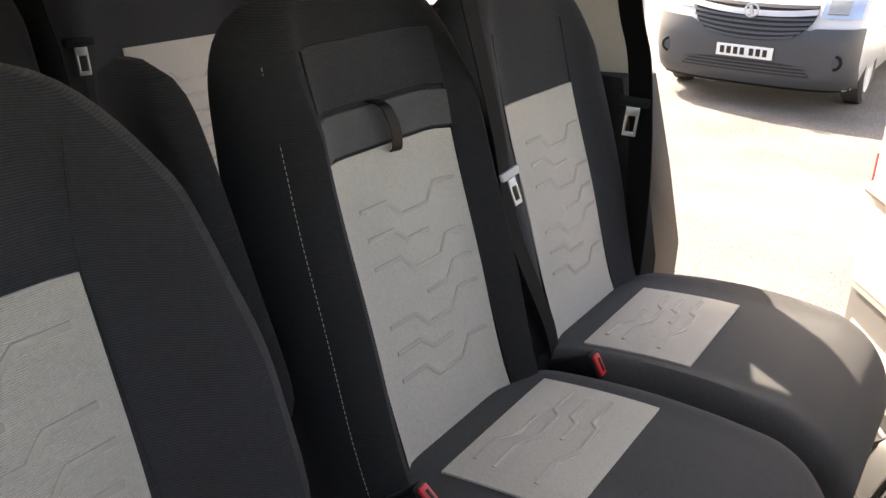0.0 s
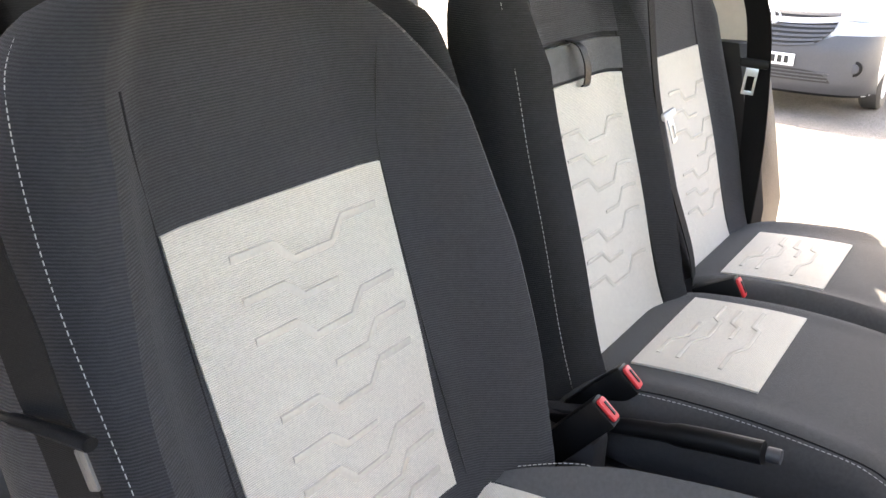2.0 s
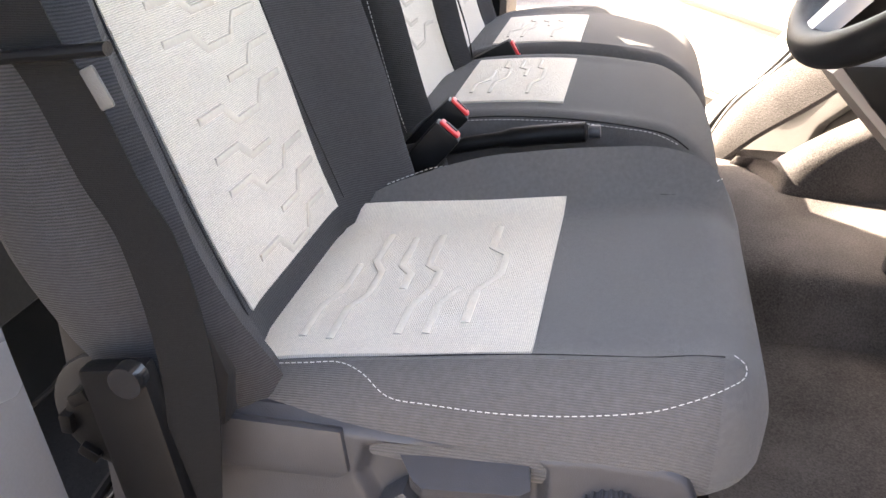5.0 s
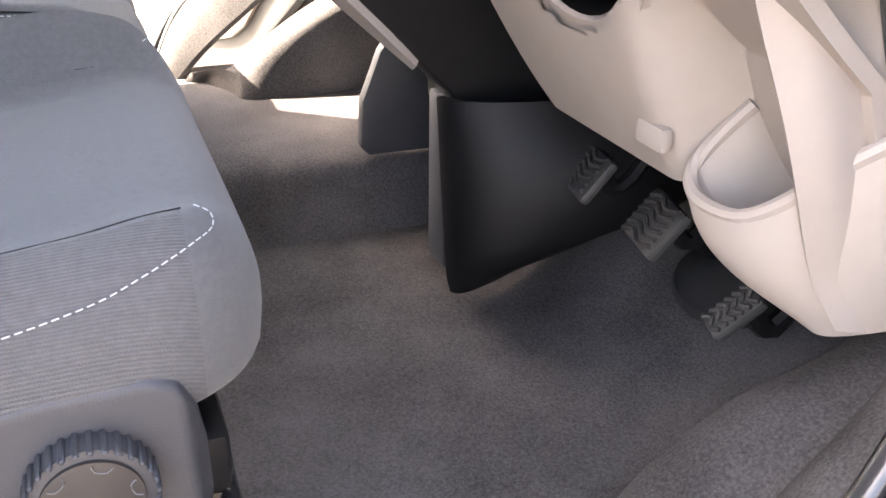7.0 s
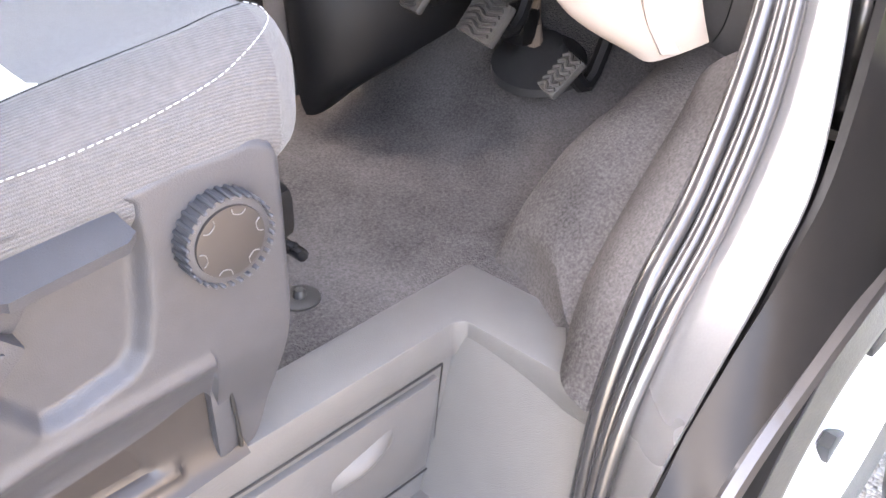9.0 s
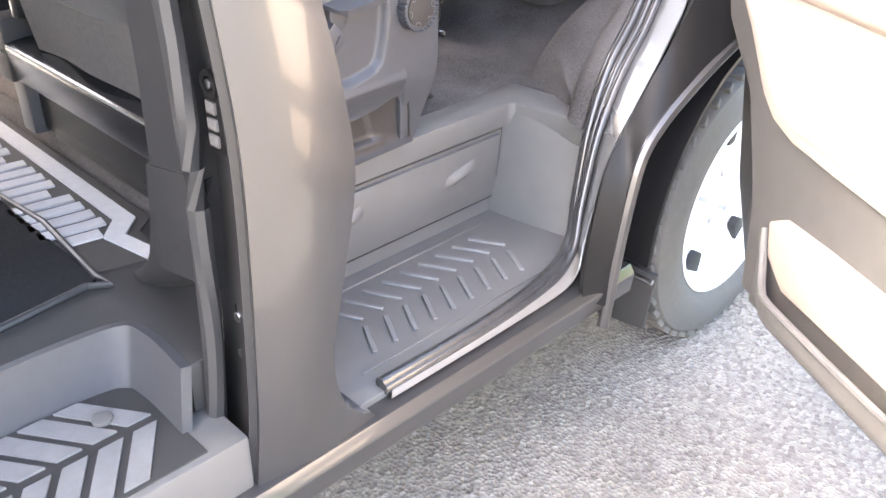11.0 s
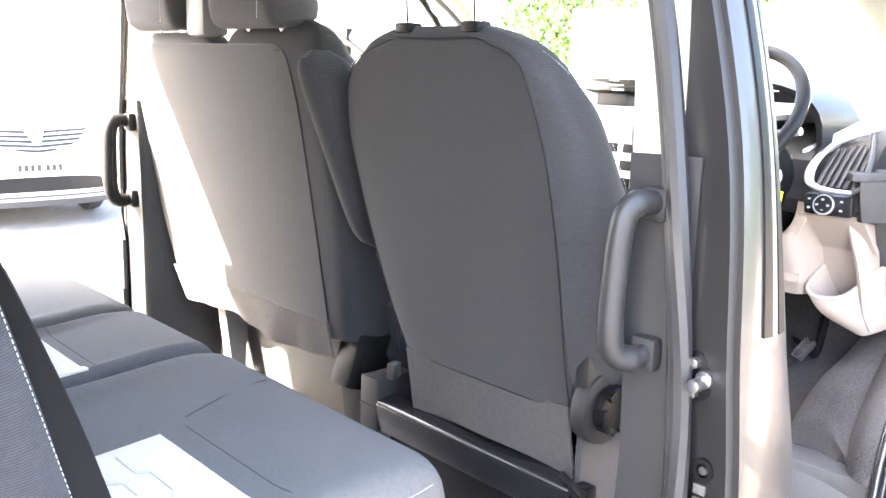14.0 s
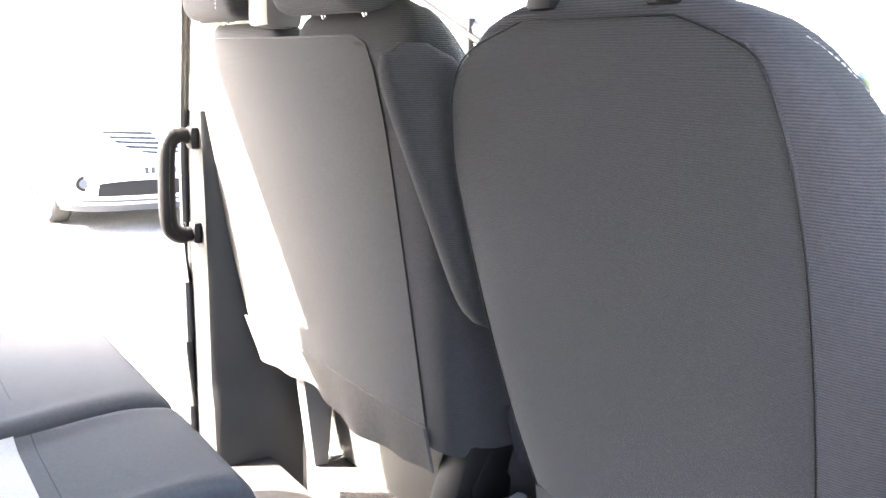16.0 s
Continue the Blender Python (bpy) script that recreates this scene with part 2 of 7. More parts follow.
def lerp(table, x):
    """Smooth look-up in rows of (x, value), with no overshoot."""
    n = len(table)
    if x <= table[0][0]:
        return table[0][1]
    if x >= table[-1][0]:
        return table[-1][1]
    slope = [(table[i + 1][1] - table[i][1]) / (table[i + 1][0] - table[i][0]) for i in range(n - 1)]
    rate = [slope[0]] + [0 if a * b <= 0 else 2 * a * b / (a + b) for a, b in zip(slope, slope[1:])] + [slope[-1]]
    i = max(k for k in range(n - 1) if table[k][0] <= x)
    h = table[i + 1][0] - table[i][0]
    f = (x - table[i][0]) / h
    return ((1 + 2 * f) * (1 - f) ** 2 * table[i][1] + f * (1 - f) ** 2 * h * rate[i] + f * f * (3 - 2 * f) * table[i + 1][1] + f * f * (f - 1) * h * rate[i + 1])


def bm_box(bm, centre, size, turn=(0, 0, 0), bevel=0.0, segments=2):
    part_bm = bmesh.new()
    bmesh.ops.create_cube(part_bm, size=1.0)
    bmesh.ops.scale(part_bm, vec=size, verts=part_bm.verts)
    if bevel:
        bmesh.ops.bevel(part_bm, geom=list(part_bm.edges), offset=bevel, segments=segments, profile=0.6, affect="EDGES")
    m = Matrix.Translation(centre) @ Euler([radians(a) for a in turn]).to_matrix().to_4x4()
    bm_join(bm, part_bm, m)


def bm_join(bm, other, m=Matrix()):
    made = {v: bm.verts.new(m @ v.co) for v in other.verts}
    for f in other.faces:
        bm.faces.new([made[v] for v in f.verts])
    other.free()


def bm_loft(bm, rings, closed=True, caps=True):
    rows = [[bm.verts.new(p) for p in ring] for ring in rings]
    n = len(rows[0])
    for a, b in zip(rows, rows[1:]):
        for i in range(n if closed else n - 1):
            j = (i + 1) % n
            bm.faces.new((a[i], a[j], b[j], b[i]))
    if caps and closed:
        bm.faces.new(rows[0][::-1])
        bm.faces.new(rows[-1])


def bm_prism(bm, outline, axis, a, b, bevel=0.0):
    """An outline of pairs, drawn out along an axis from a to b."""
    def at(p, d):
        return {"x": (d, p[0], p[1]), "y": (p[0], d, p[1]), "z": (p[0], p[1], d)}[axis]
    part_bm = bmesh.new()
    bm_loft(part_bm, [[V(*at(p, d)) for p in outline] for d in (a, b)])
    if bevel:
        bmesh.ops.recalc_face_normals(part_bm, faces=part_bm.faces)
        bmesh.ops.bevel(part_bm, geom=list(part_bm.edges), offset=bevel, segments=2, profile=0.6, affect="EDGES")
    bm_join(bm, part_bm)


def smooth_path(points, per=6, closed=False):
    """Catmull-Rom through the points."""
    p = [Vector(q) for q in points]
    n = len(p)
    out = []
    for i in range(n if closed else n - 1):
        a, b, c, d = (p[(i + k) % n] if closed else p[min(max(i + k, 0), n - 1)] for k in (-1, 0, 1, 2))
        for s in range(per):
            t = s / per
            out.append(0.5 * (2 * b + (c - a) * t + (2 * a - 5 * b + 4 * c - d) * t * t + (3 * b - a - 3 * c + d) * t ** 3))
    if not closed:
        out.append(p[-1])
    return out


def bm_tube(bm, path, radius, sides=8, closed=False, flat=1.0, up=(0, 0, 1)):
    """A round (or flattened) rod along a path."""
    rings, n = [], len(path)
    for i, p in enumerate(path):
        way = (path[(i + 1) % n] - path[i - 1]) if closed else (path[min(i + 1, n - 1)] - path[max(i - 1, 0)])
        way = way.normalized()
        side = way.cross(Vector(up))
        side = (side if side.length > 1e-3 else way.cross(V(0, 1, 0))).normalized()
        over = side.cross(way)
        r = radius[i] if isinstance(radius, (list, tuple)) else radius
        rings.append([p + side * r * math.cos(2 * math.pi * k / sides) + over * r * flat * math.sin(2 * math.pi * k / sides) for k in range(sides)])
    if closed:
        rings.append(rings[0])
        rows = [[bm.verts.new(q) for q in ring] for ring in rings[:-1]]
        for i in range(n):
            a, b = rows[i], rows[(i + 1) % n]
            for k in range(sides):
                bm.faces.new((a[k], a[(k + 1) % sides], b[(k + 1) % sides], b[k]))
    else:
        bm_loft(bm, rings)


def bm_sheet(bm, nu, nv, f, thick, side=None):
    """A curved sheet: f(u, v) for u, v from 0 to 1, given a thickness behind its face."""
    grid = [[Vector(f(i / nu, j / nv)) for j in range(nv + 1)] for i in range(nu + 1)]
    under = []
    for i in range(nu + 1):
        row = []
        for j in range(nv + 1):
            du = grid[min(i + 1, nu)][j] - grid[max(i - 1, 0)][j]
            dv = grid[i][min(j + 1, nv)] - grid[i][max(j - 1, 0)]
            nrm = Vector(side) if side else du.cross(dv)
            row.append(grid[i][j] - nrm.normalized() * thick)
        under.append(row)
    top = [[bm.verts.new(p) for p in row] for row in grid]
    low = [[bm.verts.new(p) for p in row] for row in under]
    for i in range(nu):
        for j in range(nv):
            bm.faces.new((top[i][j], top[i + 1][j], top[i + 1][j + 1], top[i][j + 1]))
            bm.faces.new((low[i][j], low[i][j + 1], low[i + 1][j + 1], low[i + 1][j]))
    rim = [(i, 0) for i in range(nu)] + [(nu, j) for j in range(nv)] + [(i, nv) for i in range(nu, 0, -1)] + [(0, j) for j in range(nv, 0, -1)]
    for (a, b), (c, d) in zip(rim, rim[1:] + rim[:1]):
        bm.faces.new((top[a][b], low[a][b], low[c][d], top[c][d]))


def bm_disc(bm, centre, axis, radius, depth, sides=32, bevel=0.0, inner=0.0):
    """A short cylinder, or a ring, whose middle is at centre."""
    part_bm = bmesh.new()
    if inner:
        prof = [(inner, -depth / 2), (radius, -depth / 2), (radius, depth / 2), (inner, depth / 2)]
        rows = [[part_bm.verts.new((r * math.cos(a), r * math.sin(a), h)) for r, h in prof] for a in (2 * math.pi * k / sides for k in range(sides))]
        for k in range(sides):
            a, b = rows[k], rows[(k + 1) % sides]
            for i in range(4):
                part_bm.faces.new((a[i], b[i], b[(i + 1) % 4], a[(i + 1) % 4]))
    else:
        bmesh.ops.create_cone(part_bm, cap_ends=True, segments=sides, radius1=radius, radius2=radius, depth=depth)
        if bevel:
            sharp = [e for e in part_bm.edges if len(e.link_faces) == 2 and e.calc_face_angle() > 1.0]
            bmesh.ops.bevel(part_bm, geom=sharp, offset=bevel, segments=2, profile=0.6, affect="EDGES")
    m = Matrix.Translation(centre) @ Vector(axis).to_track_quat("Z", "Y").to_matrix().to_4x4()
    bm_join(bm, part_bm, m)


def bm_revolve(bm, centre, axis, profile, sides=48, close=False):
    """A profile of (radius, height along the axis) spun about it."""
    m = Matrix.Translation(centre) @ Vector(axis).to_track_quat("Z", "Y").to_matrix().to_4x4()
    rows = [[bm.verts.new(m @ V(r * math.cos(a), r * math.sin(a), h)) for r, h in profile] for a in (2 * math.pi * k / sides for k in range(sides))]
    n = len(profile)
    for k in range(sides):
        a, b = rows[k], rows[(k + 1) % sides]
        for i in range(n if close else n - 1):
            j = (i + 1) % n
            bm.faces.new((a[i], b[i], b[j], a[j]))


def finish(bm, name, mat, sharp=38):
    bmesh.ops.recalc_face_normals(bm, faces=bm.faces)
    for f in bm.faces:
        f.smooth = True
    for e in bm.edges:
        e.smooth = len(e.link_faces) == 2 and e.calc_face_angle() < radians(sharp)
    mesh = bpy.data.meshes.new(name)
    bm.to_mesh(mesh)
    bm.free()
    mesh.materials.append(mat)
    return mesh


def part(name, bm, mat, parent, label="", sharp=38):
    """One mesh under a thing or under a part of one; its geometry is given in the world."""
    ob = new(name, finish(bm, name, mat, sharp))
    ob.parent = parent
    if not parent.data:
        ob.matrix_parent_inverse = Matrix.Translation(-parent.location)
    return tagged(ob, label)


def thing(name, base, label, category, group=""):
    return tagged(new(name), label, category, group) if base is None else placed(tagged(new(name), label, category, group), base)


def placed(ob, base):
    ob.location = base
    return ob


def solid(name, bm, mat, label, category, kind="", group="", sharp=38):
    """A thing, or a piece of the setting, made of one mesh."""
    return tagged(new(name, finish(bm, name, mat, sharp)), label, category, group, kind)


def B():
    return bmesh.new()


def box_part(name, centre, size, mat, parent, label="", turn=(0, 0, 0), bevel=0.006):
    bm = B()
    bm_box(bm, centre, size, turn, bevel)
    return part(name, bm, mat, parent, label)


def tube_part(name, points, radius, mat, parent, label="", per=6, closed=False, sides=8, flat=1.0):
    bm = B()
    bm_tube(bm, smooth_path(points, per, closed) if per > 1 else [Vector(p) for p in points], radius, sides, closed, flat)
    return part(name, bm, mat, parent, label)


def stitch_part(points, parent, dash=0.0042, gap=0.0024, radius=0.0005, per=8):
    """A run of thread dashes along a path."""
    path = smooth_path(points, per)
    bm, walked = B(), 0.0
    marks = [0.0]
    for a, b in zip(path, path[1:]):
        marks.append(marks[-1] + (b - a).length)
    def spot(d):
        return V(*(np.interp(d, marks, [p[k] for p in path]) for k in range(3)))
    while walked + dash < marks[-1]:
        bm_tube(bm, [spot(walked), spot(walked + dash)], radius, 4)
        walked += dash + gap
    return part("stitching", bm, M_THREAD, parent, "pale contrast stitching")


def ribbon_part(name, points, width, mat, parent, label="", across=None, per=6, thick=0.002):
    """A flat webbing strap along a path; across gives its width's direction at both ends."""
    path = smooth_path(points, per)
    n = len(path)
    a0, a1 = (Vector(a).normalized() for a in across)
    def f(u, v):
        i = min(int(round(u * (n - 1))), n - 1)
        w = a0.lerp(a1, u).normalized()
        return path[i] + w * width * (v - 0.5)
    bm = B()
    bm_sheet(bm, n - 1, 2, f, thick)
    return part(name, bm, mat, parent, label)


# ---- seats ----
def bolster(u, mid=0.79, wide=0.17):
    return math.exp(-((abs(u) - mid) / wide) ** 2)


def seat_back_form(cx, front, rear, half, swell, inboard=0.0):
    """Front and rear faces of a backrest: tables of (height, y) and of (height, half width)."""
    def face(u, z):
        a, b = lerp(front, z), lerp(rear, z)
        mid, t = (a + b) / 2, (a - b) / 2
        k = max(1e-6, 1 - abs(u) ** 5) ** 0.25
        full = swell * bolster(u) if u > 0 or not inboard else (swell + inboard) * bolster(u, 0.85, 0.19)
        return mid + t * k + full * min(1.0, (front[-1][0] - z) * 6 + 0.2)
    def back(u, z):
        a, b = lerp(front, z), lerp(rear, z)
        return (a + b) / 2 - (a - b) / 2 * max(1e-6, 1 - abs(u) ** 7) ** 0.25
    def width(z):
        return lerp(half, z)
    def at(x, z, lift=0.0):
        u = max(-0.999, min(0.999, (x - cx) / width(z)))
        return V(x, face(u, z) + lift, z)
    return face, back, width, at


LONG = [(0.21, 0), (0.39, 0), (0.46, 0.055), (0.65, 0.055), (0.73, 0), (0.92, 0.003)]
SHORT = [(0.21, 0), (0.39, 0), (0.46, 0.048), (0.63, 0.048)]
RIGHT = [(0.51, 0.050), (0.69, 0.050), (0.76, 0), (0.94, 0.004)]
DRIVER_ROWS = [(0.11, LONG), (0.215, SHORT), (0.315, LONG), (0.415, RIGHT), (0.52, LONG), (0.63, SHORT), (0.725, LONG), (0.815, RIGHT), (0.92, LONG)]
LONG_B = [(0.17, 0), (0.38, 0), (0.47, 0.055), (0.70, 0.055), (0.79, 0), (0.96, 0.003)]
SHORT_B = [(0.18, 0), (0.38, 0), (0.47, 0.046), (0.66, 0.046)]
RIGHT_B = [(0.52, 0.050), (0.71, 0.050), (0.80, 0), (0.96, 0.003)]
OTHER_ROWS = [(0.165, LONG_B), (0.255, SHORT_B), (0.345, LONG_B), (0.44, RIGHT_B), (0.535, LONG_B), (0.625, SHORT_B), (0.715, LONG_B)]
DRIVER_CUSHION_ROWS = [(0.17, [(0.13, 0), (0.30, 0), (0.40, 0.05), (0.57, 0.05)]), (0.28, [(0.11, 0), (0.28, 0), (0.36, 0.05), (0.51, 0.05), (0.59, 0), (0.80, 0)]),
                       (0.40, [(0.39, 0.055), (0.49, 0.055), (0.55, 0), (0.76, 0)]), (0.52, [(0.13, 0), (0.27, 0), (0.40, 0.05)]), (0.51, [(0.40, 0.06), (0.50, 0.06), (0.55, 0), (0.77, 0)]),
                       (0.62, [(0.13, 0), (0.28, 0), (0.39, 0.06)]), (0.745, [(0.18, 0), (0.36, 0), (0.46, 0.07), (0.60, 0.07), (0.66, 0), (0.83, 0)])]
CUSHION_ROWS = [(0.14, [(0.14, 0), (0.32, 0), (0.40, 0.11), (0.60, 0.11)]), (0.31, [(0.12, 0), (0.33, 0), (0.43, 0.09), (0.65, 0.09), (0.70, 0.02), (0.89, 0.02)]),
                (0.49, [(0.46, 0.08), (0.62, 0.08), (0.67, 0), (0.87, 0)]), (0.66, [(0.10, 0), (0.29, 0), (0.40, 0.08), (0.63, 0.08), (0.67, 0.01), (0.90, 0.01)])]


def pressed_lines(panel, spot, rows, width):
    """Each pressed line as a shallow welt on the panel; spot(s, t, lift) gives a place on it."""
    for t0, row in rows:
        pts = []
        for (s0, d0), (s1, d1) in zip(row, row[1:]):
            for k in range(4):
                f = k / 4
                pts.append((s0 + (s1 - s0) * f, t0 + d0 + (d1 - d0) * f))
        pts.append((row[-1][0], t0 + row[-1][1]))
        mid = [spot(s, t, 0.0006) for s, t in pts]
        bm, rings = B(), []
        for i, p in enumerate(mid):
            way = (mid[min(i + 1, len(mid) - 1)] - mid[max(i - 1, 0)]).normalized()
            up = (spot(pts[i][0], pts[i][1], 0.01) - p).normalized()
            side = way.cross(up).normalized()
            h = width / 2
            rings.append([p - side * h - up * 0.004, p - side * h + up * 0.0004, p - side * h * 0.5 + up * 0.0010, p + side * h * 0.5 + up * 0.0010, p + side * h + up * 0.0004, p + side * h - up * 0.004])
        bm_loft(bm, rings)
        part("pressed_line", bm, M_EMBOSS, panel)


def backrest(seat, cx, front, rear, half, swell, z0, z1, name="backrest", mat=None, label="", taper=((0, 1.0), (3, 1.0)), inboard=0.0):
    face, back, width, at = seat_back_form(cx, front, rear, half, swell, inboard)
    bm, rings, nu = B(), [], 28
    steps = 34
    for i in range(steps + 1):
        z = z0 + (z1 - z0) * (1 - (1 - i / steps) ** 1.4)
        w = width(z)
        ring = []
        for k in range(nu + 1):
            u = -math.cos(math.pi * k / nu)
            ring.append(V(cx + w * u, face(u, z), z))
        for k in range(nu, -1, -1):
            u = -math.cos(math.pi * k / nu)
            k7 = max(1e-6, 1 - abs(u) ** 7) ** 0.25
            ring.append(V(cx + w * u * (1 - (1 - lerp(taper, z)) * k7), back(u, z) - 0.0005, z))
        rings.append(ring)
    bm_loft(bm, rings)
    return part(name, bm, mat or M_DARK, seat, label), at, back, width


def back_panel(parent, at, x0, x1, z0, z1, rows=OTHER_ROWS, line=0.006, bulge=0.004, waist=0.0):
    """The light centre panel of a backrest, with its pressed lines."""
    def f(u, v):
        x, z = x0 + (x1 - x0) * u, z0 + (z1 - z0) * v
        x += (0.5 - u) * 2 * waist * (1 - v) ** 2
        return at(x, z, 0.003 + bulge * (1 - (2 * u - 1) ** 4) * (1 - (2 * v - 1) ** 8))
    bm = B()
    bm_sheet(bm, 16, 24, f, 0.012, side=(0, 1, 0))
    panel = part("centre_panel", bm, M_LIGHT, parent, "light grey woven centre panel")
    if rows:
        pressed_lines(panel, lambda s, t, lift: f(1 - s if x1 > x0 else s, 1 - t) + V(0, lift, 0), rows, line)
    return panel


def cushion_form(cx, half, top, low, y_table, swell, outer=1.0, edge=6):
    """top, low: tables of (y, height)."""
    def up(u, y):
        a, b = lerp(top, y), lerp(low, y)
        mid, t = (a + b) / 2, (a - b) / 2
        return mid + t * max(1e-6, 1 - abs(u) ** edge) ** 0.25 + swell * (outer if u > 0 else 1.0) * bolster(u, 0.86, 0.11) * lerp(y_table, y)
    def down(u, y):
        a, b = lerp(top, y), lerp(low, y)
        return (a + b) / 2 - (a - b) / 2 * max(1e-6, 1 - abs(u) ** (edge + 2)) ** 0.25
    def at(x, y, lift=0.0):
        u = max(-0.999, min(0.999, (x - cx) / lerp(half, y)))
        return V(x, y, up(u, y) + lift)
    return up, down, at


def cushion(seat, cx, half, top, low, y_table, swell, y0, y1, mat=None, name="cushion", label="", ribbed=False, outer=1.0, edge=6):
    up, down, at = cushion_form(cx, half, top, low, y_table, swell, outer, edge)
    bm, rings, nu, steps = B(), [], 28, 34
    for i in range(steps + 1):
        y = y0 + (y1 - y0) * (1 - (1 - i / steps) ** 1.5)
        w = lerp(half, y)
        ring = []
        for k in range(nu + 1):
            u = -math.cos(math.pi * k / nu)
            ring.append(V(cx + w * u, y, up(u, y)))
        for k in range(nu, -1, -1):
            u = -math.cos(math.pi * k / nu)
            ring.append(V(cx + w * u, y, down(u, y) - 0.0005))
        rings.append(ring)
    bm_loft(bm, rings)
    ob = part(name, bm, mat or M_DARK_SMOOTH, seat, label)
    if ribbed:
        ob.data.materials.append(M_BOLSTER)
        for f in ob.data.polygons:
            c = f.center + ob.location if ob.location.length and f.center.length < 0.9 else f.center
            f.material_index = 1 if (c.x - cx) / lerp(half, c.y) > 0.75 and c.y < y1 - 0.045 else 0
    return ob, at


def cushion_panel(parent, at, x0, x1, y0, y1, rows=CUSHION_ROWS, line=0.006):
    def f(u, v):
        x, y = x0 + (x1 - x0) * u, y0 + (y1 - y0) * v
        return at(x, y, 0.003 + 0.003 * (1 - (2 * u - 1) ** 4) * (1 - (2 * v - 1) ** 8))
    bm = B()
    bm_sheet(bm, 16, 16, f, 0.012, side=(0, 0, 1))
    panel = part("centre_panel", bm, M_LIGHT_FLAT, parent, "light grey woven centre panel")
    if rows:
        pressed_lines(panel, lambda s, t, lift: f(1 - s, t) + V(0, 0, lift), rows, line)
    return panel


def headrest(seat, cx, y, z, w=0.25, h=0.19, d=0.10, tilt=8, posts=(0.065,), post_low=0.1, socket=True):
    bm = B()
    bm_box(bm, (0, 0, 0), (w, d, h), (0, 0, 0), 0.045, 5)
    for v in bm.verts:
        v.co.x *= 1 - 0.12 * (v.co.z / h + 0.5)
        v.co.y += 0.012 * (1 - (2 * v.co.x / w) ** 2)
    bmesh.ops.transform(bm, matrix=pose(cx, y, z, tilt, 0, 0), verts=bm.verts)
    pad = part("headrest", bm, M_DARK, seat, "dark cloth headrest")
    stitch_part([(cx + w * 0.36, y - d * 0.47, z - h * 0.42), (cx + w * 0.385, y - d * 0.5, z), (cx + w * 0.33, y - d * 0.52, z + h * 0.42)], pad)
    for s in (-1, 1):
        x = cx + s * posts[0]
        bm = B()
        bm_tube(bm, [V(x, y, z - h * 0.3), V(x, y + 0.02, z - h / 2 - post_low)], 0.006, 10)
        part("headrest_post", bm, M_CHROME, seat, "chrome headrest post")
        if socket:
            bm = B()
            bm_box(bm, (x, y + 0.016, z - h / 2 - post_low + 0.012), (0.036, 0.032, 0.016), (0, 0, 0), 0.005)
            part("post_socket", bm, M_BLACK, seat)
    return pad


# driver's seat
DX = 0.39
driver_seat = thing("bucket_seat", (DX, 1.12, 0.69), "dark cloth driver's seat with pale grey patterned centre panels", "car seat", "front seats")
D_FRONT = [(0.93, 0.945), (1.03, 0.922), (1.10, 0.893), (1.22, 0.852), (1.40, 0.786), (1.50, 0.752), (1.56, 0.733), (1.585, 0.715), (1.60, 0.698)]
D_REAR = [(0.93, 0.815), (1.05, 0.780), (1.25, 0.735), (1.45, 0.688), (1.54, 0.667), (1.58, 0.668), (1.60, 0.682)]
D_HALF = [(0.93, 0.21), (1.02, 0.255), (1.10, 0.288), (1.18, 0.304), (1.28, 0.304), (1.38, 0.284), (1.46, 0.262), (1.50, 0.243), (1.54, 0.214), (1.57, 0.175), (1.585, 0.13), (1.592, 0.10)]
d_back, d_at, d_rear, d_width = backrest(driver_seat, DX, D_FRONT, D_REAR, D_HALF, 0.060, 0.93, 1.592, taper=((1.0, 0.82), (1.25, 0.88), (1.4, 0.95), (1.6, 1.0)), inboard=0.034)
back_panel(d_back, d_at, DX - 0.148, DX + 0.148, 1.045, 1.40, DRIVER_ROWS, 0.009, waist=0.016)
# seams round the upper panel
for s in (-1, 1):
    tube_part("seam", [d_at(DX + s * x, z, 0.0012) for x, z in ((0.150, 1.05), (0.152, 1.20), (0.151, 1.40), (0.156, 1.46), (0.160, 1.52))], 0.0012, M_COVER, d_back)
    stitch_part([V(DX + s * x, y, z) for x, y, z in ((0.243, 0.936, 1.06), (0.260, 0.921, 1.158), (0.264, 0.888, 1.251), (0.262, 0.823, 1.379), (0.251, 0.778, 1.464), (0.224, 0.728, 1.527), (0.196, 0.703, 1.556))], d_back)
# padded rear cover with piping
D_RIGHT = [(0.985, 0.210), (1.14, 0.217), (1.30, 0.220), (1.44, 0.212), (1.50, 0.200), (1.535, 0.183), (1.555, 0.163), (1.566, 0.138), (1.572, 0.10)]
D_LEFT = [(0.985, 0.195), (1.10, 0.222), (1.28, 0.250), (1.40, 0.256), (1.48, 0.238), (1.53, 0.202), (1.555, 0.168), (1.566, 0.14), (1.572, 0.10)]
def d_cover(u, v, out=0.0):
    z = 0.985 + 0.587 * v
    s = 1 - 2 * u
    return V(DX + lerp(D_RIGHT if s > 0 else D_LEFT, z) * s, d_rear(0.88 * s, z) - 0.007 - out, z)
bm = B()
bm_sheet(bm, 18, 26, d_cover, 0.012, side=(0, -1, 0))
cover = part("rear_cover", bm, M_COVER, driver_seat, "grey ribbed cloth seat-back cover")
for u in (0, 1):
    tube_part("piping", [d_cover(u, v, 0.001) for v in (0, 0.2, 0.4, 0.6, 0.75, 0.88, 0.95, 1)], 0.0011, M_BLACK, cover)
for v in (0, 1):
    tube_part("piping", [d_cover(u, v, 0.001) for u in (0, 0.25, 0.5, 0.75, 1)], 0.0011, M_BLACK, cover)
bm = B()
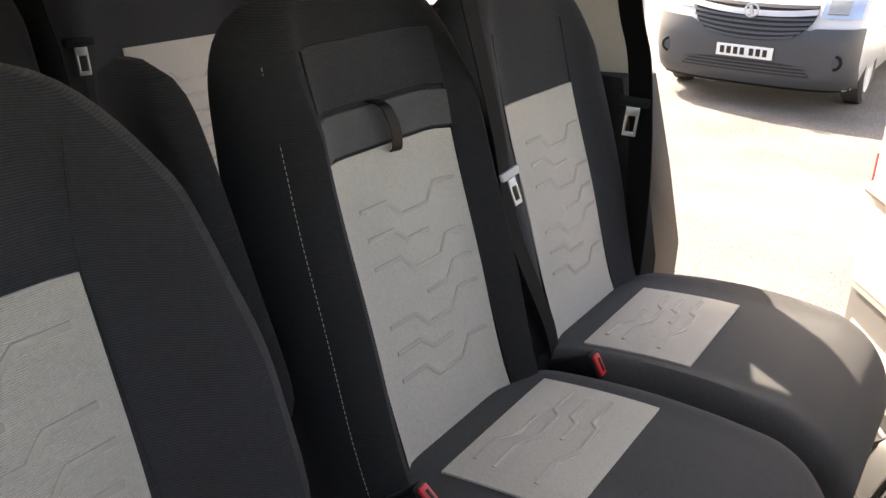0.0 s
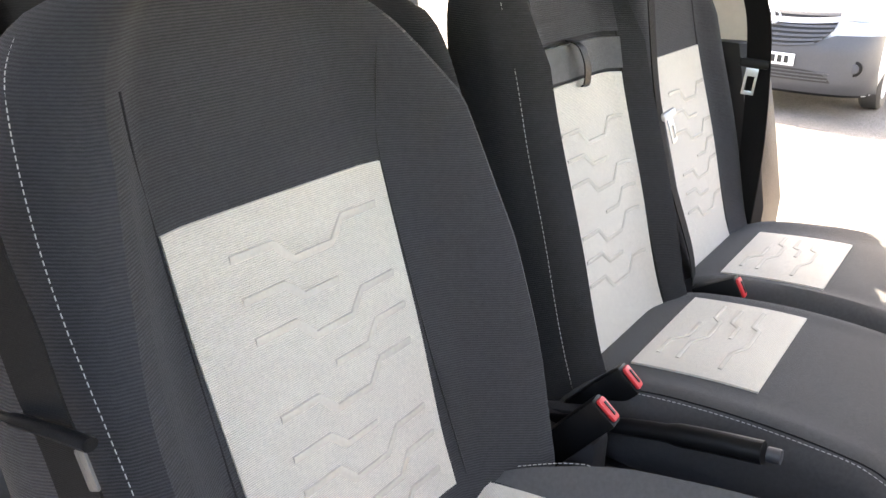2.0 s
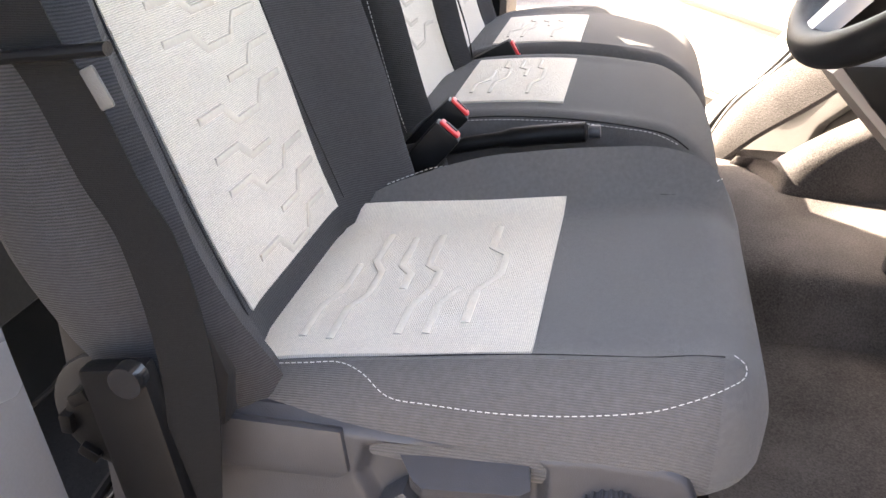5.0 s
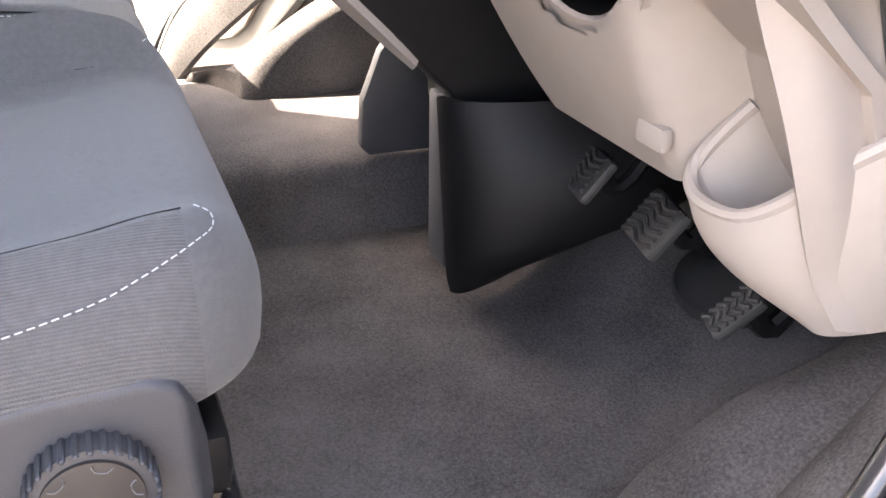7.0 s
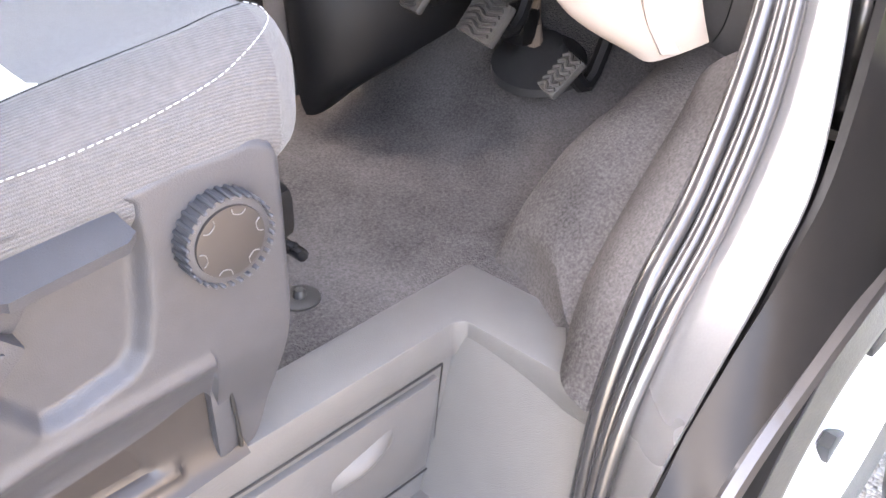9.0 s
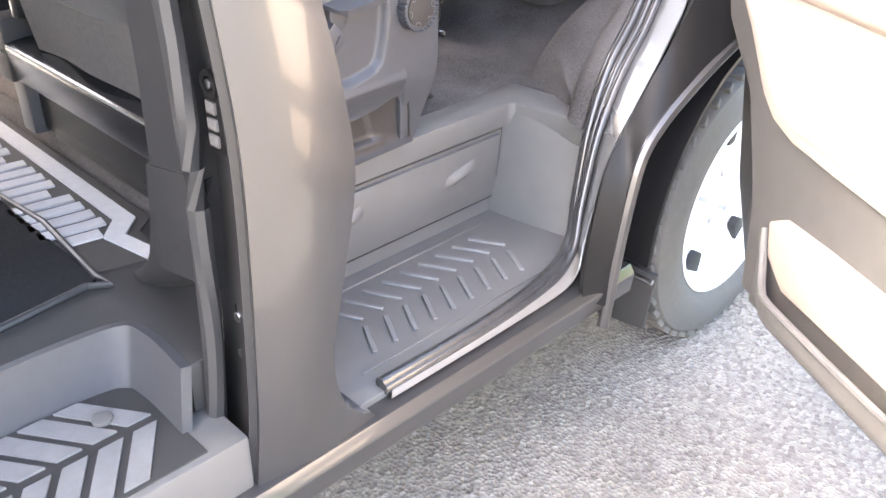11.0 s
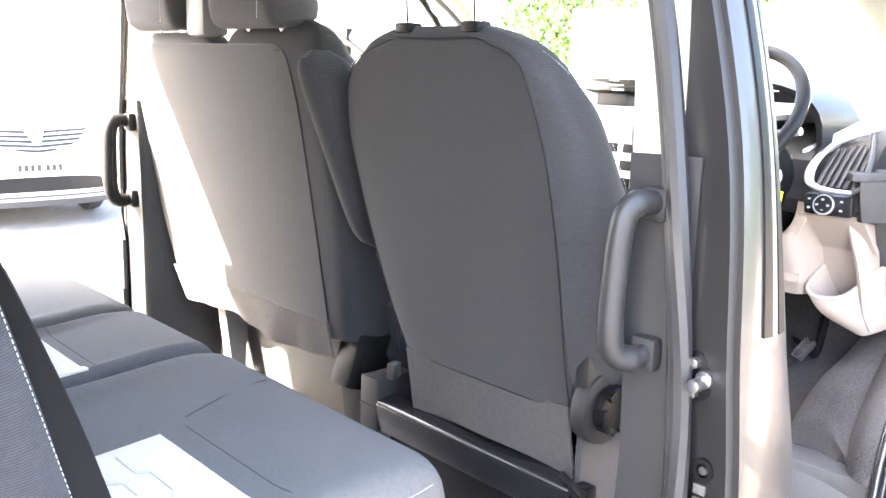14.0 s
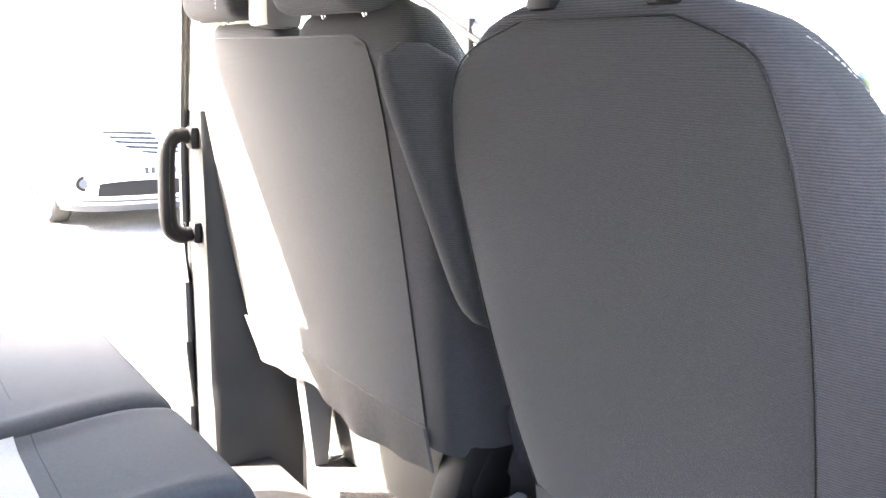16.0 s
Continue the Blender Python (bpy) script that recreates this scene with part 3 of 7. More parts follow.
bm_sheet(bm, 14, 8, lambda u, v: V(DX - 0.192 + 0.405 * u, 0.790 + 0.022 * v + 0.008 * math.sin(9 * u) * v, 0.995 - 0.125 * v - 0.006 * math.sin(7 * u + 1) * v), 0.005, side=(0, -1, 0))
part("apron", bm, M_FELT, driver_seat, "grey felt apron hanging below the seat back")

D_CH = [(0.88, 0.190), (0.98, 0.220), (1.12, 0.232), (1.30, 0.235), (1.345, 0.228), (1.380, 0.210), (1.400, 0.185), (1.408, 0.155)]
D_CT = [(0.88, 0.996), (0.95, 1.014), (1.03, 1.028), (1.10, 1.039), (1.20, 1.057), (1.30, 1.070), (1.36, 1.079), (1.385, 1.072), (1.400, 1.055), (1.408, 1.030)]
D_CL = [(0.88, 0.950), (1.0, 0.955), (1.26, 0.948), (1.33, 0.950), (1.375, 0.955), (1.398, 0.966), (1.408, 0.985)]
d_cush, dc_at = cushion(driver_seat, DX, D_CH, D_CT, D_CL, [(0.88, 0.1), (1.0, 0.7), (1.12, 1.0), (1.28, 1.0), (1.36, 0.7), (1.408, 0.0)], 0.072, 0.88, 1.408, ribbed=True, outer=0.30)
cushion_panel(d_cush, dc_at, DX - 0.168, DX + 0.178, 0.925, 1.20, DRIVER_CUSHION_ROWS, 0.008)
D_STITCH = [(0.97, 1.042), (1.03, 1.050), (1.083, 1.031), (1.18, 1.035), (1.30, 1.055), (1.352, 1.071), (1.390, 1.080)]
def seam_spot(s, y):
    """The place on the cushion's side at the stitch's height."""
    z = lerp(D_STITCH, y)
    f = min((0.86 + 0.001 * k for k in range(138)), key=lambda f: abs(dc_at(DX + lerp(D_CH, y) * f, y).z - z))
    return dc_at(DX + s * lerp(D_CH, y) * f, y) + V(s * 0.0012, 0, 0.001)
for s in (-1, 1):
    x = 0.182 if s > 0 else 0.170
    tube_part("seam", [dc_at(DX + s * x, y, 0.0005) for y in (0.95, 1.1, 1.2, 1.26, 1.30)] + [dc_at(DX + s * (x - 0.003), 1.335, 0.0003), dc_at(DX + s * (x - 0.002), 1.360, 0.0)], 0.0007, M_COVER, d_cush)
    stitch_part([seam_spot(s, y) for y in (0.97, 1.0, 1.03, 1.055, 1.083, 1.12, 1.18, 1.24, 1.30, 1.330, 1.350, 1.364)] + [dc_at(DX + s * 0.192, 1.376, 0.0012), dc_at(DX + s * 0.180, 1.377, 0.0010), dc_at(DX + s * 0.171, 1.368, 0.0010)], d_cush, radius=0.00055)
headrest(driver_seat, DX + 0.005, 0.660, 1.83, post_low=0.157, posts=(0.078,))

# side shield with its lever and height wheel

S_TOP = [(0.80, 1.0), (0.85, 1.030), (1.05, 1.034), (1.207, 1.034), (1.266, 1.040), (1.313, 1.040), (1.335, 1.030), (1.344, 1.010), (1.350, 0.970)]
S_LOW = [(0.80, 0.70), (0.95, 0.765), (1.06, 0.781), (1.11, 0.787), (1.20, 0.799), (1.250, 0.812), (1.262, 0.790), (1.270, 0.722), (1.292, 0.719), (1.322, 0.78), (1.350, 0.93)]
RECESS = [(1.052, 0.979), (1.060, 1.011), (1.075, 1.016), (1.205, 1.026), (1.218, 1.014), (1.220, 0.97), (1.214, 0.92), (1.205, 0.888), (1.190, 0.874), (1.138, 0.862), (1.120, 0.863), (1.093, 0.903), (1.066, 0.945)]
def inside(poly, y, z):
    """Distance into a closed outline, negative outside."""
    best, hit = 9.0, False
    for (y0, z0), (y1, z1) in zip(poly, poly[1:] + poly[:1]):
        f = max(0, min(1, ((y - y0) * (y1 - y0) + (z - z0) * (z1 - z0)) / ((y1 - y0) ** 2 + (z1 - z0) ** 2)))
        best = min(best, math.hypot(y - y0 - f * (y1 - y0), z - z0 - f * (z1 - z0)))
        if (z0 > z) != (z1 > z) and y < y0 + (z - z0) * (y1 - y0) / (z1 - z0):
            hit = not hit
    return best if hit else -best
def soft(x):
    x = max(0, min(1, x))
    return x * x * (3 - 2 * x)
def shield_skin(u, v):
    y = 0.80 + 0.550 * u
    lo, hi = lerp(S_LOW, y), lerp(S_TOP, y)
    z = lo + (hi - lo) * v
    ridge = lerp([(0.80, 0.80), (1.058, 0.833), (1.122, 0.843), (1.20, 0.847), (1.30, 0.850)], y)
    edge = min(hi - z, 1.350 - y)
    x = 0.662 - 0.016 * (1 - soft(edge / 0.016)) ** 2
    x -= 0.014 * soft((inside(RECESS, y, z) + 0.006) / 0.016)
    if y < 1.262:
        x += 0.004 * math.exp(-((z - ridge) / 0.008) ** 2) - 0.014 * soft((ridge - z) / 0.05)
    else:
        x -= 0.018 * soft((0.85 - z) / 0.10)
    return V(x, y, z)
bm = B()
bm_sheet(bm, 170, 80, shield_skin, 0.012, side=(1, 0, 0))
shield = part("side_shield", bm, M_PLASTIC, driver_seat, "charcoal plastic seat side shield")
bm = B()
bm_loft(bm, [[V(0.650, 1.086, 1.006), V(0.676, 1.106, 0.996), V(0.674, 1.107, 0.989), V(0.648, 1.088, 0.998)],
             [V(0.652, 1.110, 1.010), V(0.685, 1.117, 0.996), V(0.683, 1.117, 0.987), V(0.650, 1.112, 1.000)],
             [V(0.654, 1.190, 1.017), V(0.686, 1.200, 1.005), V(0.684, 1.200, 0.995), V(0.652, 1.192, 1.007)],
             [V(0.656, 1.204, 1.017), V(0.680, 1.209, 1.007), V(0.678, 1.209, 1.000), V(0.654, 1.206, 1.010)]])
part("height_lever", bm, M_PLASTIC, shield, "grey seat height lever")
bm = B()
bm_prism(bm, [(1.098, 1.000), (1.122, 1.004), (1.136, 0.975), (1.120, 0.955), (1.100, 0.968)], "x", 0.646, 0.662, 0.003)
bm_box(bm, (0.660, 1.097, 0.952), (0.030, 0.036, 0.040), (42, 0, 0), 0.005)
bm_box(bm, (0.676, 1.103, 0.949), (0.004, 0.004, 0.014), (-30, 0, 0), 0.001)
part("lever_arm", bm, M_PLASTIC, shield, "grey lever arm in the recess")
bm = B()
bm_disc(bm, (0.664, 1.279, 0.968), (1, 0, 0), 0.037, 0.03, 40, 0.004)
wheel_knob = part("adjuster_wheel", bm, M_PLASTIC, shield, "knurled round adjuster wheel")
for k in range(30):
    a = 2 * math.pi * k / 30
    bm = B()
    bm_box(bm, (0.672, 1.279 + 0.0375 * math.cos(a), 0.968 + 0.0375 * math.sin(a)), (0.024, 0.003, 0.004), (math.degrees(a), 0, 0), 0.001, 1)
    part("knurl", bm, M_PLASTIC, wheel_knob)
bm = B()
bm_disc(bm, (0.680, 1.279, 0.968), (1, 0, 0), 0.030, 0.004, 36, 0.001)
part("wheel_face", bm, M_BROWN, wheel_knob, "shiny brown-black wheel face")
for k in range(6):
    a = 2 * math.pi * k / 6 + 0.2
    tube_part("face_mark", [(0.6825, 1.279 + r * math.cos(a + d), 0.968 + r * math.sin(a + d)) for r, d in ((0.028, -0.22), (0.0235, -0.15), (0.0235, 0.15), (0.028, 0.22))], 0.0005, M_STEPRIB, wheel_knob, per=2, sides=5)
bm = B()
bm_prism(bm, [(0.82, 1.024), (1.040, 1.028), (1.046, 0.983), (1.034, 0.974), (0.82, 0.965)], "x", 0.6555, 0.667, 0.005)
part("shield_cap", bm, M_PLASTIC, shield)

shield.location += V(-0.036, 0.005, -0.028)

# pedestal, slides and linkage under the cushion
pedestal_bm = B()
bm_prism(pedestal_bm, [(0.82, 0.685), (1.315, 0.685), (1.30, 0.86), (0.86, 0.86)], "x", 0.155, 0.592, 0.008)
part("pedestal", pedestal_bm, M_BLACK, driver_seat, "black pressed steel seat box")
bm = B()
bm_prism(bm, [(0.86, 0.690), (1.29, 0.690), (1.285, 0.84), (0.95, 0.84)], "x", 0.584, 0.598, 0.004)
lower_cover = part("lower_cover", bm, M_BROWN, driver_seat, "brown-black lower seat box cover")
bm = B()
def cover_low(u, v):
    y = 0.86 + 0.43 * u
    out = 0.640 - 0.07 * max(0, y - 1.0)
    rim = 0.006 * math.exp(-((v - 0.2) / 0.07) ** 2) if y < 1.225 else 0
    panel = 0.006 * soft((1.203 - 0.15 * (v - 0.5) * 0.2 - y) / 0.012) * soft((v - 0.24) / 0.06)
    return V(0.603 + (out - 0.603) * (1 - v) ** 7 + rim - panel, y, 0.690 + 0.09 * v)
bm_sheet(bm, 90, 24, cover_low, 0.006, side=(1, 0, 0.2))
part("cover_skirt", bm, M_BROWN, lower_cover, "rolled lower edge of the cover")
bm = B()
bm_prism(bm, [(1.262, 0.694), (1.285, 0.700), (1.282, 0.835), (1.262, 0.835)], "x", 0.600, 0.614, 0.005)
part("cover_post", bm, M_PLASTIC, lower_cover)
tube_part("cover_gap", [(0.615, 1.284, 0.700), (0.615, 1.283, 0.74), (0.613, 1.280, 0.785)], 0.0022, M_INK, lower_cover, per=3, sides=6)
for x in (0.20, 0.57):
    box_part("slide_rail", (x, 1.10, 0.875), (0.035, 0.50, 0.03), M_STEEL, driver_seat, bevel=0.004)
box_part("cushion_pan", (DX, 1.14, 0.915), (0.44, 0.46, 0.05), M_BLACK, driver_seat, bevel=0.012)
tube_part("adjuster_bar", [(0.59, 1.30, 0.885), (0.59, 1.362, 0.876), (0.585, 1.368, 0.872), (0.20, 1.368, 0.872), (0.195, 1.30, 0.885)], 0.006, M_GLOSS, driver_seat, "black steel slide release bar", per=3)
for k, (y, z) in enumerate(((1.345, 0.85), (1.345, 0.82), (1.34, 0.79))):
    tube_part("height_link", [(0.575, y - 0.03, z), (0.592, y, z + 0.006), (0.585, y + 0.005, z - 0.02)], 0.006, M_GLOSS, driver_seat, per=3)
# rear cross rail with a box at the inner end
bm = B()
bm_prism(bm, [(0.790, 0.795), (0.785, 0.852), (0.790, 0.860), (0.835, 0.866), (0.85, 0.795)], "x", 0.112, 0.622, 0.004)
rail = part("cross_rail", bm, M_GLOSS, driver_seat, "black plastic cover of the rear cross rail")
# paler tube drawn in as the highlight on the rail's top edge
tube_part("rail_edge_glint", [(0.118, 0.7865, 0.857), (0.37, 0.7865, 0.857), (0.616, 0.7865, 0.857)], 0.0016, M_TRIM, rail, per=2, sides=6)
box_part("rail_cover", (0.36, 0.845, 0.745), (0.50, 0.04, 0.11), M_BLACK, driver_seat)
bm = B()
bm_box(bm, (0.088, 0.835, 0.845), (0.055, 0.10, 0.115), (0, 0, 0), 0.006)
bm_box(bm, (0.088, 0.782, 0.845), (0.050, 0.004, 0.002), (0, 0, 0), 0.0005)
part("rail_end_box", bm, M_TRIMDARK, driver_seat, "black box at the inner end of the rail")
box_part("pedestal_foot", (0.085, 0.84, 0.735), (0.05, 0.07, 0.11), M_PLASTIC, driver_seat)
bm = B()
bm_box(bm, (0.120, 0.825, 0.918), (0.018, 0.030, 0.034), (0, 0, 18), 0.005)
part("latch_end", bm, M_STEEL, driver_seat, "bright steel latch end on the box")
bm = B()
bm_box(bm, (0.640, 0.800, 0.842), (0.030, 0.030, 0.060), (0, 0, 0), 0.006)
bm_tube(bm, [V(0.600, 0.790, 0.880), V(0.630, 0.785, 0.870), V(0.655, 0.795, 0.845)], 0.006, 8)
part("rail_bracket", bm, M_BLACK, driver_seat, "black bracket and cable at the outer end of the rail")
# recliner wheel at the outer side
bm = B()
bm_prism(bm, [(0.79, 1.12), (0.925, 1.127), (0.95, 1.05), (0.942, 0.995), (0.90, 0.975), (0.79, 0.975)], "x", 0.612, 0.640, 0.008)
part("recliner_cover", bm, M_TRIMDARK, driver_seat, "charcoal cover beside the foot of the seat back")
bm = B()
bm_disc(bm, (0.632, 0.838, 0.997), (1, 0.0, 0), 0.062, 0.03, 36, 0.006)
part("recliner_housing", bm, M_TRIMDARK, driver_seat, "round recliner housing")
bm = B()
bm_disc(bm, (0.652, 0.838, 0.997), (1, 0, 0), 0.040, 0.026, 12, 0.005)
recl = part("recliner_wheel", bm, M_BLACK, driver_seat, "black ridged recliner wheel")
for k in range(6):
    a = 2 * math.pi * k / 6
    box_part("wheel_ridge", (0.659, 0.838 + 0.034 * math.cos(a), 0.997 + 0.034 * math.sin(a)), (0.026, 0.012, 0.020), M_BLACK, recl, turn=(math.degrees(a), 0, 0), bevel=0.003)
# folded-up armrest on the inner side
bm, rings = B(), []
for i in range(25):
    f = i / 24
    z = 1.165 + 0.388 * f
    y = 0.835 - 0.42 * (z - 1.165)
    e = (1 - abs(2 * min(max(f, 0.004), 0.996) - 1) ** 9) ** 0.45
    rings.append([V(0.071 + 0.029 * e * math.copysign(abs(math.cos(a)) ** 0.6, math.cos(a)), y + 0.062 * e * math.copysign(abs(math.sin(a)) ** 0.6, math.sin(a)), z) for a in (2 * math.pi * k / 20 for k in range(20))])
bm_loft(bm, rings)
part("armrest", bm, M_DARKER, driver_seat, "dark cloth armrest folded upright")

# passenger double seat
passenger_seat = thing("double_passenger_seat", (-0.38, 1.12, 0.69), "dark cloth double passenger seat with pale grey panels", "car seat", "front seats")
P_FRONT = [(0.95, 0.965), (1.05, 0.945), (1.10, 0.925), (1.25, 0.880), (1.43, 0.820), (1.49, 0.803), (1.55, 0.785), (1.592, 0.768), (1.612, 0.752)]
P_REAR = [(0.95, 0.790), (1.2, 0.757), (1.45, 0.722), (1.545, 0.709), (1.57, 0.712), (1.592, 0.720), (1.612, 0.737)]
M_HALF = [(0.95, 0.190), (1.05, 0.202), (1.20, 0.208), (1.35, 0.206), (1.46, 0.202), (1.52, 0.196), (1.565, 0.184), (1.595, 0.162), (1.612, 0.12)]
O_HALF = [(0.95, 0.19), (1.05, 0.208), (1.20, 0.226), (1.35, 0.232), (1.46, 0.222), (1.52, 0.205), (1.56, 0.180), (1.592, 0.14)]
MX, OX = -0.178, -0.598
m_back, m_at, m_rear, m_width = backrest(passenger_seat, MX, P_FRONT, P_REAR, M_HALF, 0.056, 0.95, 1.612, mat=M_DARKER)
o_back, o_at, o_rear, o_width = backrest(passenger_seat, OX, P_FRONT, P_REAR, O_HALF, 0.030, 0.95, 1.592)
back_panel(m_back, m_at, -0.302, -0.056, 1.055, 1.430)
back_panel(o_back, o_at, -0.702, -0.468, 1.055, 1.425)
# fold-down table flap over the middle panel, with its pull strap
bm = B()
bm_sheet(bm, 10, 6, lambda u, v: m_at(-0.303 + 0.247 * u, 1.436 + 0.045 * v, 0.005), 0.012, side=(0, 1, 0))
part("flap_edge", bm, M_DARK_SMOOTH, m_back)
bm = B()
bm_sheet(bm, 10, 8, lambda u, v: m_at(-0.303 + 0.247 * u, 1.489 + 0.07 * v, 0.004), 0.012, side=(0, 1, 0))
part("upper_panel", bm, M_DARK, m_back)
ribbon_part("pull_strap", [m_at(-0.168, 1.486, 0.006), m_at(-0.172, 1.480, 0.022), m_at(-0.180, 1.455, 0.024), m_at(-0.186, 1.430, 0.016), m_at(-0.186, 1.424, 0.010)], 0.02, M_BLACK, m_back, "black pull strap", across=((1, 0, 0.1), (1, 0, 0.1)))
for at, a, b in ((m_at, -0.304, -0.054), (o_at, -0.704, -0.466)):
    for x in (a, b):
        tube_part("seam", [at(x, z, 0.0) for z in (1.05, 1.2, 1.35, 1.45, 1.53)], 0.002, M_BLACK, m_back if at is m_at else o_back)
def side_seam(y0, z):
    """The place on the middle back's bolster whose depth is y0."""
    u = min((0.875 + 0.001 * k for k in range(56)), key=lambda u: abs(m_at(MX + m_width(z) * u, z).y - y0))
    return m_at(MX + m_width(z) * u, z, 0.001)
stitch_part([side_seam(y0, z) for y0, z in ((0.885, 1.03), (0.893, 1.10), (0.899, 1.167), (0.889, 1.252), (0.858, 1.328), (0.830, 1.381), (0.806, 1.462), (0.784, 1.55))], m_back, radius=0.0005)
# one rear cover over both backs
bm = B()
def pass_rear(u, v):
    z = 0.985 + 0.580 * v
    right = lerp([(0.985, -0.056), (1.225, -0.067), (1.42, -0.078), (1.505, -0.088), (1.54, -0.102), (1.558, -0.122), (1.565, -0.150)], z)
    left = lerp([(0.985, -0.762), (1.12, -0.798), (1.24, -0.822), (1.39, -0.830), (1.48, -0.812), (1.535, -0.782), (1.555, -0.752), (1.565, -0.71)], z)
    return V(right + (left - right) * u, lerp(P_REAR, z) - 0.001 - 0.007 * (1 - abs(2 * u - 1) ** 8) * (1 - v ** 10), z)
bm_sheet(bm, 20, 24, pass_rear, 0.03, side=(0, -1, 0))
p_cover = part("rear_cover", bm, M_BACKCLOTH, passenger_seat, "grey cloth cover of the double seat back, half in sun")
tube_part("piping", [pass_rear(0, v) + V(0.001, 0, 0) for v in (0, 0.25, 0.5, 0.75, 0.9, 0.95, 0.98, 1)], 0.0016, M_BLACK, p_cover)
tube_part("piping", [pass_rear(u, 0) for u in (0, 0.3, 0.6, 1)], 0.0014, M_BLACK, p_cover)
tube_part("piping", [pass_rear(u, 1) for u in (0, 0.3, 0.6, 1)], 0.0014, M_BLACK, p_cover)
bm = B()
bm_sheet(bm, 40, 8, lambda u, v: V(-0.05 - 0.715 * u - 0.012 * v * (1 - 2 * u), 0.776 + 0.022 * v + (0.008 * math.sin(13 * u) + 0.005 * math.sin(31 * u + 1)) * v, 0.985 - (0.085 + 0.025 * u * (1 - u)) * v - 0.010 * math.sin(7 * u) * v), 0.005, side=(0, -1, 0))
part("apron", bm, M_FELT, passenger_seat, "grey felt apron below the seat back")
P_CT = [(0.92, 1.060), (1.00, 1.090), (1.17, 1.104), (1.30, 1.100), (1.35, 1.080), (1.39, 1.040), (1.405, 1.005)]
P_CL = [(0.92, 0.98), (1.0, 0.97), (1.30, 0.95), (1.38, 0.945), (1.405, 0.975)]
P_SW = [(0.92, 0.2), (1.05, 0.8), (1.2, 1.0), (1.33, 0.5), (1.405, 0.0)]
def pass_half(w):
    return [(0.92, w - 0.012), (1.0, w), (1.33, w), (1.38, w - 0.02), (1.405, w - 0.06)]
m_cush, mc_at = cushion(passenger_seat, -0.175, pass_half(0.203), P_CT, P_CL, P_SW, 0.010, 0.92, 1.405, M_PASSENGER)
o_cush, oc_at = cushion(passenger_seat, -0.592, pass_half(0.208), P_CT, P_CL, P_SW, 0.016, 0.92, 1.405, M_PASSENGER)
cushion_panel(m_cush, mc_at, -0.318, -0.055, 1.000, 1.168)
cushion_panel(o_cush, oc_at, -0.692, -0.448, 1.000, 1.164)
stitch_part([mc_at(0.012, y, 0.0008) for y in (1.03, 1.1, 1.18, 1.25, 1.30, 1.34)], m_cush, radius=0.0005)
tube_part("seam", [mc_at(0.008, y, 0.0004) for y in (0.97, 1.05, 1.12, 1.2, 1.27, 1.32, 1.35)], 0.0011, M_BLACK, m_cush)
for cx in (-0.20, -0.62):
    headrest(passenger_seat, cx, 0.705, 1.692, post_low=0.004, w=0.27, d=0.13)
box_part("belt_outlet", (-0.435, 0.715, 1.64), (0.085, 0.07, 0.12), M_CARD, passenger_seat, "grey moulded belt outlet on the seat back", bevel=0.018)
bm = B()
bm_prism(bm, [(0.925, 0.685), (1.30, 0.685), (1.34, 0.96), (0.88, 0.96)], "x", -0.74, 0.0, 0.01)
part("seat_box", bm, M_BOX, passenger_seat, "charcoal seat box under the cushions")
for x, w, m in ((-0.60, 0.020, M_TRIM), (-0.03, 0.045, M_BLACK)):
    bm = B()
    bm_prism(bm, [(0.852, 0.685), (0.885, 0.685), (0.90, 0.90), (0.86, 0.955), (0.825, 0.90)], "x", x - w, x + w, 0.005)
    part("rear_leg", bm, m, passenger_seat, "charcoal rear seat leg")
bm = B()
bm_box(bm, (-0.02, 0.85, 0.91), (0.065, 0.09, 0.15), (-18, 0, 0), 0.012)
part("hinge_cover", bm, M_BLACK, passenger_seat, "black hinge cover at the foot of the seat back")
box_part("side_bracket", (0.030, 0.945, 0.985), (0.03, 0.11, 0.12), M_PLASTIC, passenger_seat, "grey hinge cover beside the cushion", turn=(15, 0, 0), bevel=0.012)

# belts and buckles
def buckle(base, tip, label, red_up=(0, 0.4, 1), colour=None):
    base, tip = Vector(base), Vector(tip)
    th = thing("belt_buckle", base, label, "seat belt buckle", "belt buckles")
    way = (tip - base).normalized()
    m = Matrix.Translation((base + tip) / 2) @ way.to_track_quat("Z", "X").to_matrix().to_4x4()
    for name, size, z, mat in (("body", (0.042, 0.024, (tip - base).length), 0, M_BLACK), ("release_button", (0.033, 0.017, 0.006), (tip - base).length / 2 + 0.002, M_RED)):
        bm = B()
        bm_box(bm, (0, 0, z), size, (0, 0, 0), 0.004)
        bmesh.ops.transform(bm, matrix=m, verts=bm.verts)
        part(name, bm, mat, th, "red release button" if mat is M_RED else "")
    bm = B()
    bm_box(bm, (0, 0, (tip - base).length / 2 + 0.0055), (0.020, 0.004, 0.002), (0, 0, 0), 0.0005)
    bmesh.ops.transform(bm, matrix=m, verts=bm.verts)
    part("slot", bm, M_INK, th)
    return th


buckle((0.015, 0.955, 1.03), (0.008, 1.025, 1.105), "black belt buckle with red button beside the middle seat")
buckle((0.092, 0.955, 1.01), (0.088, 1.027, 1.098), "black belt buckle with red button beside the driver's seat")
buckle((-0.388, 0.985, 1.06), (-0.388, 1.050, 1.098), "black belt buckle with red button between the passenger cushions")


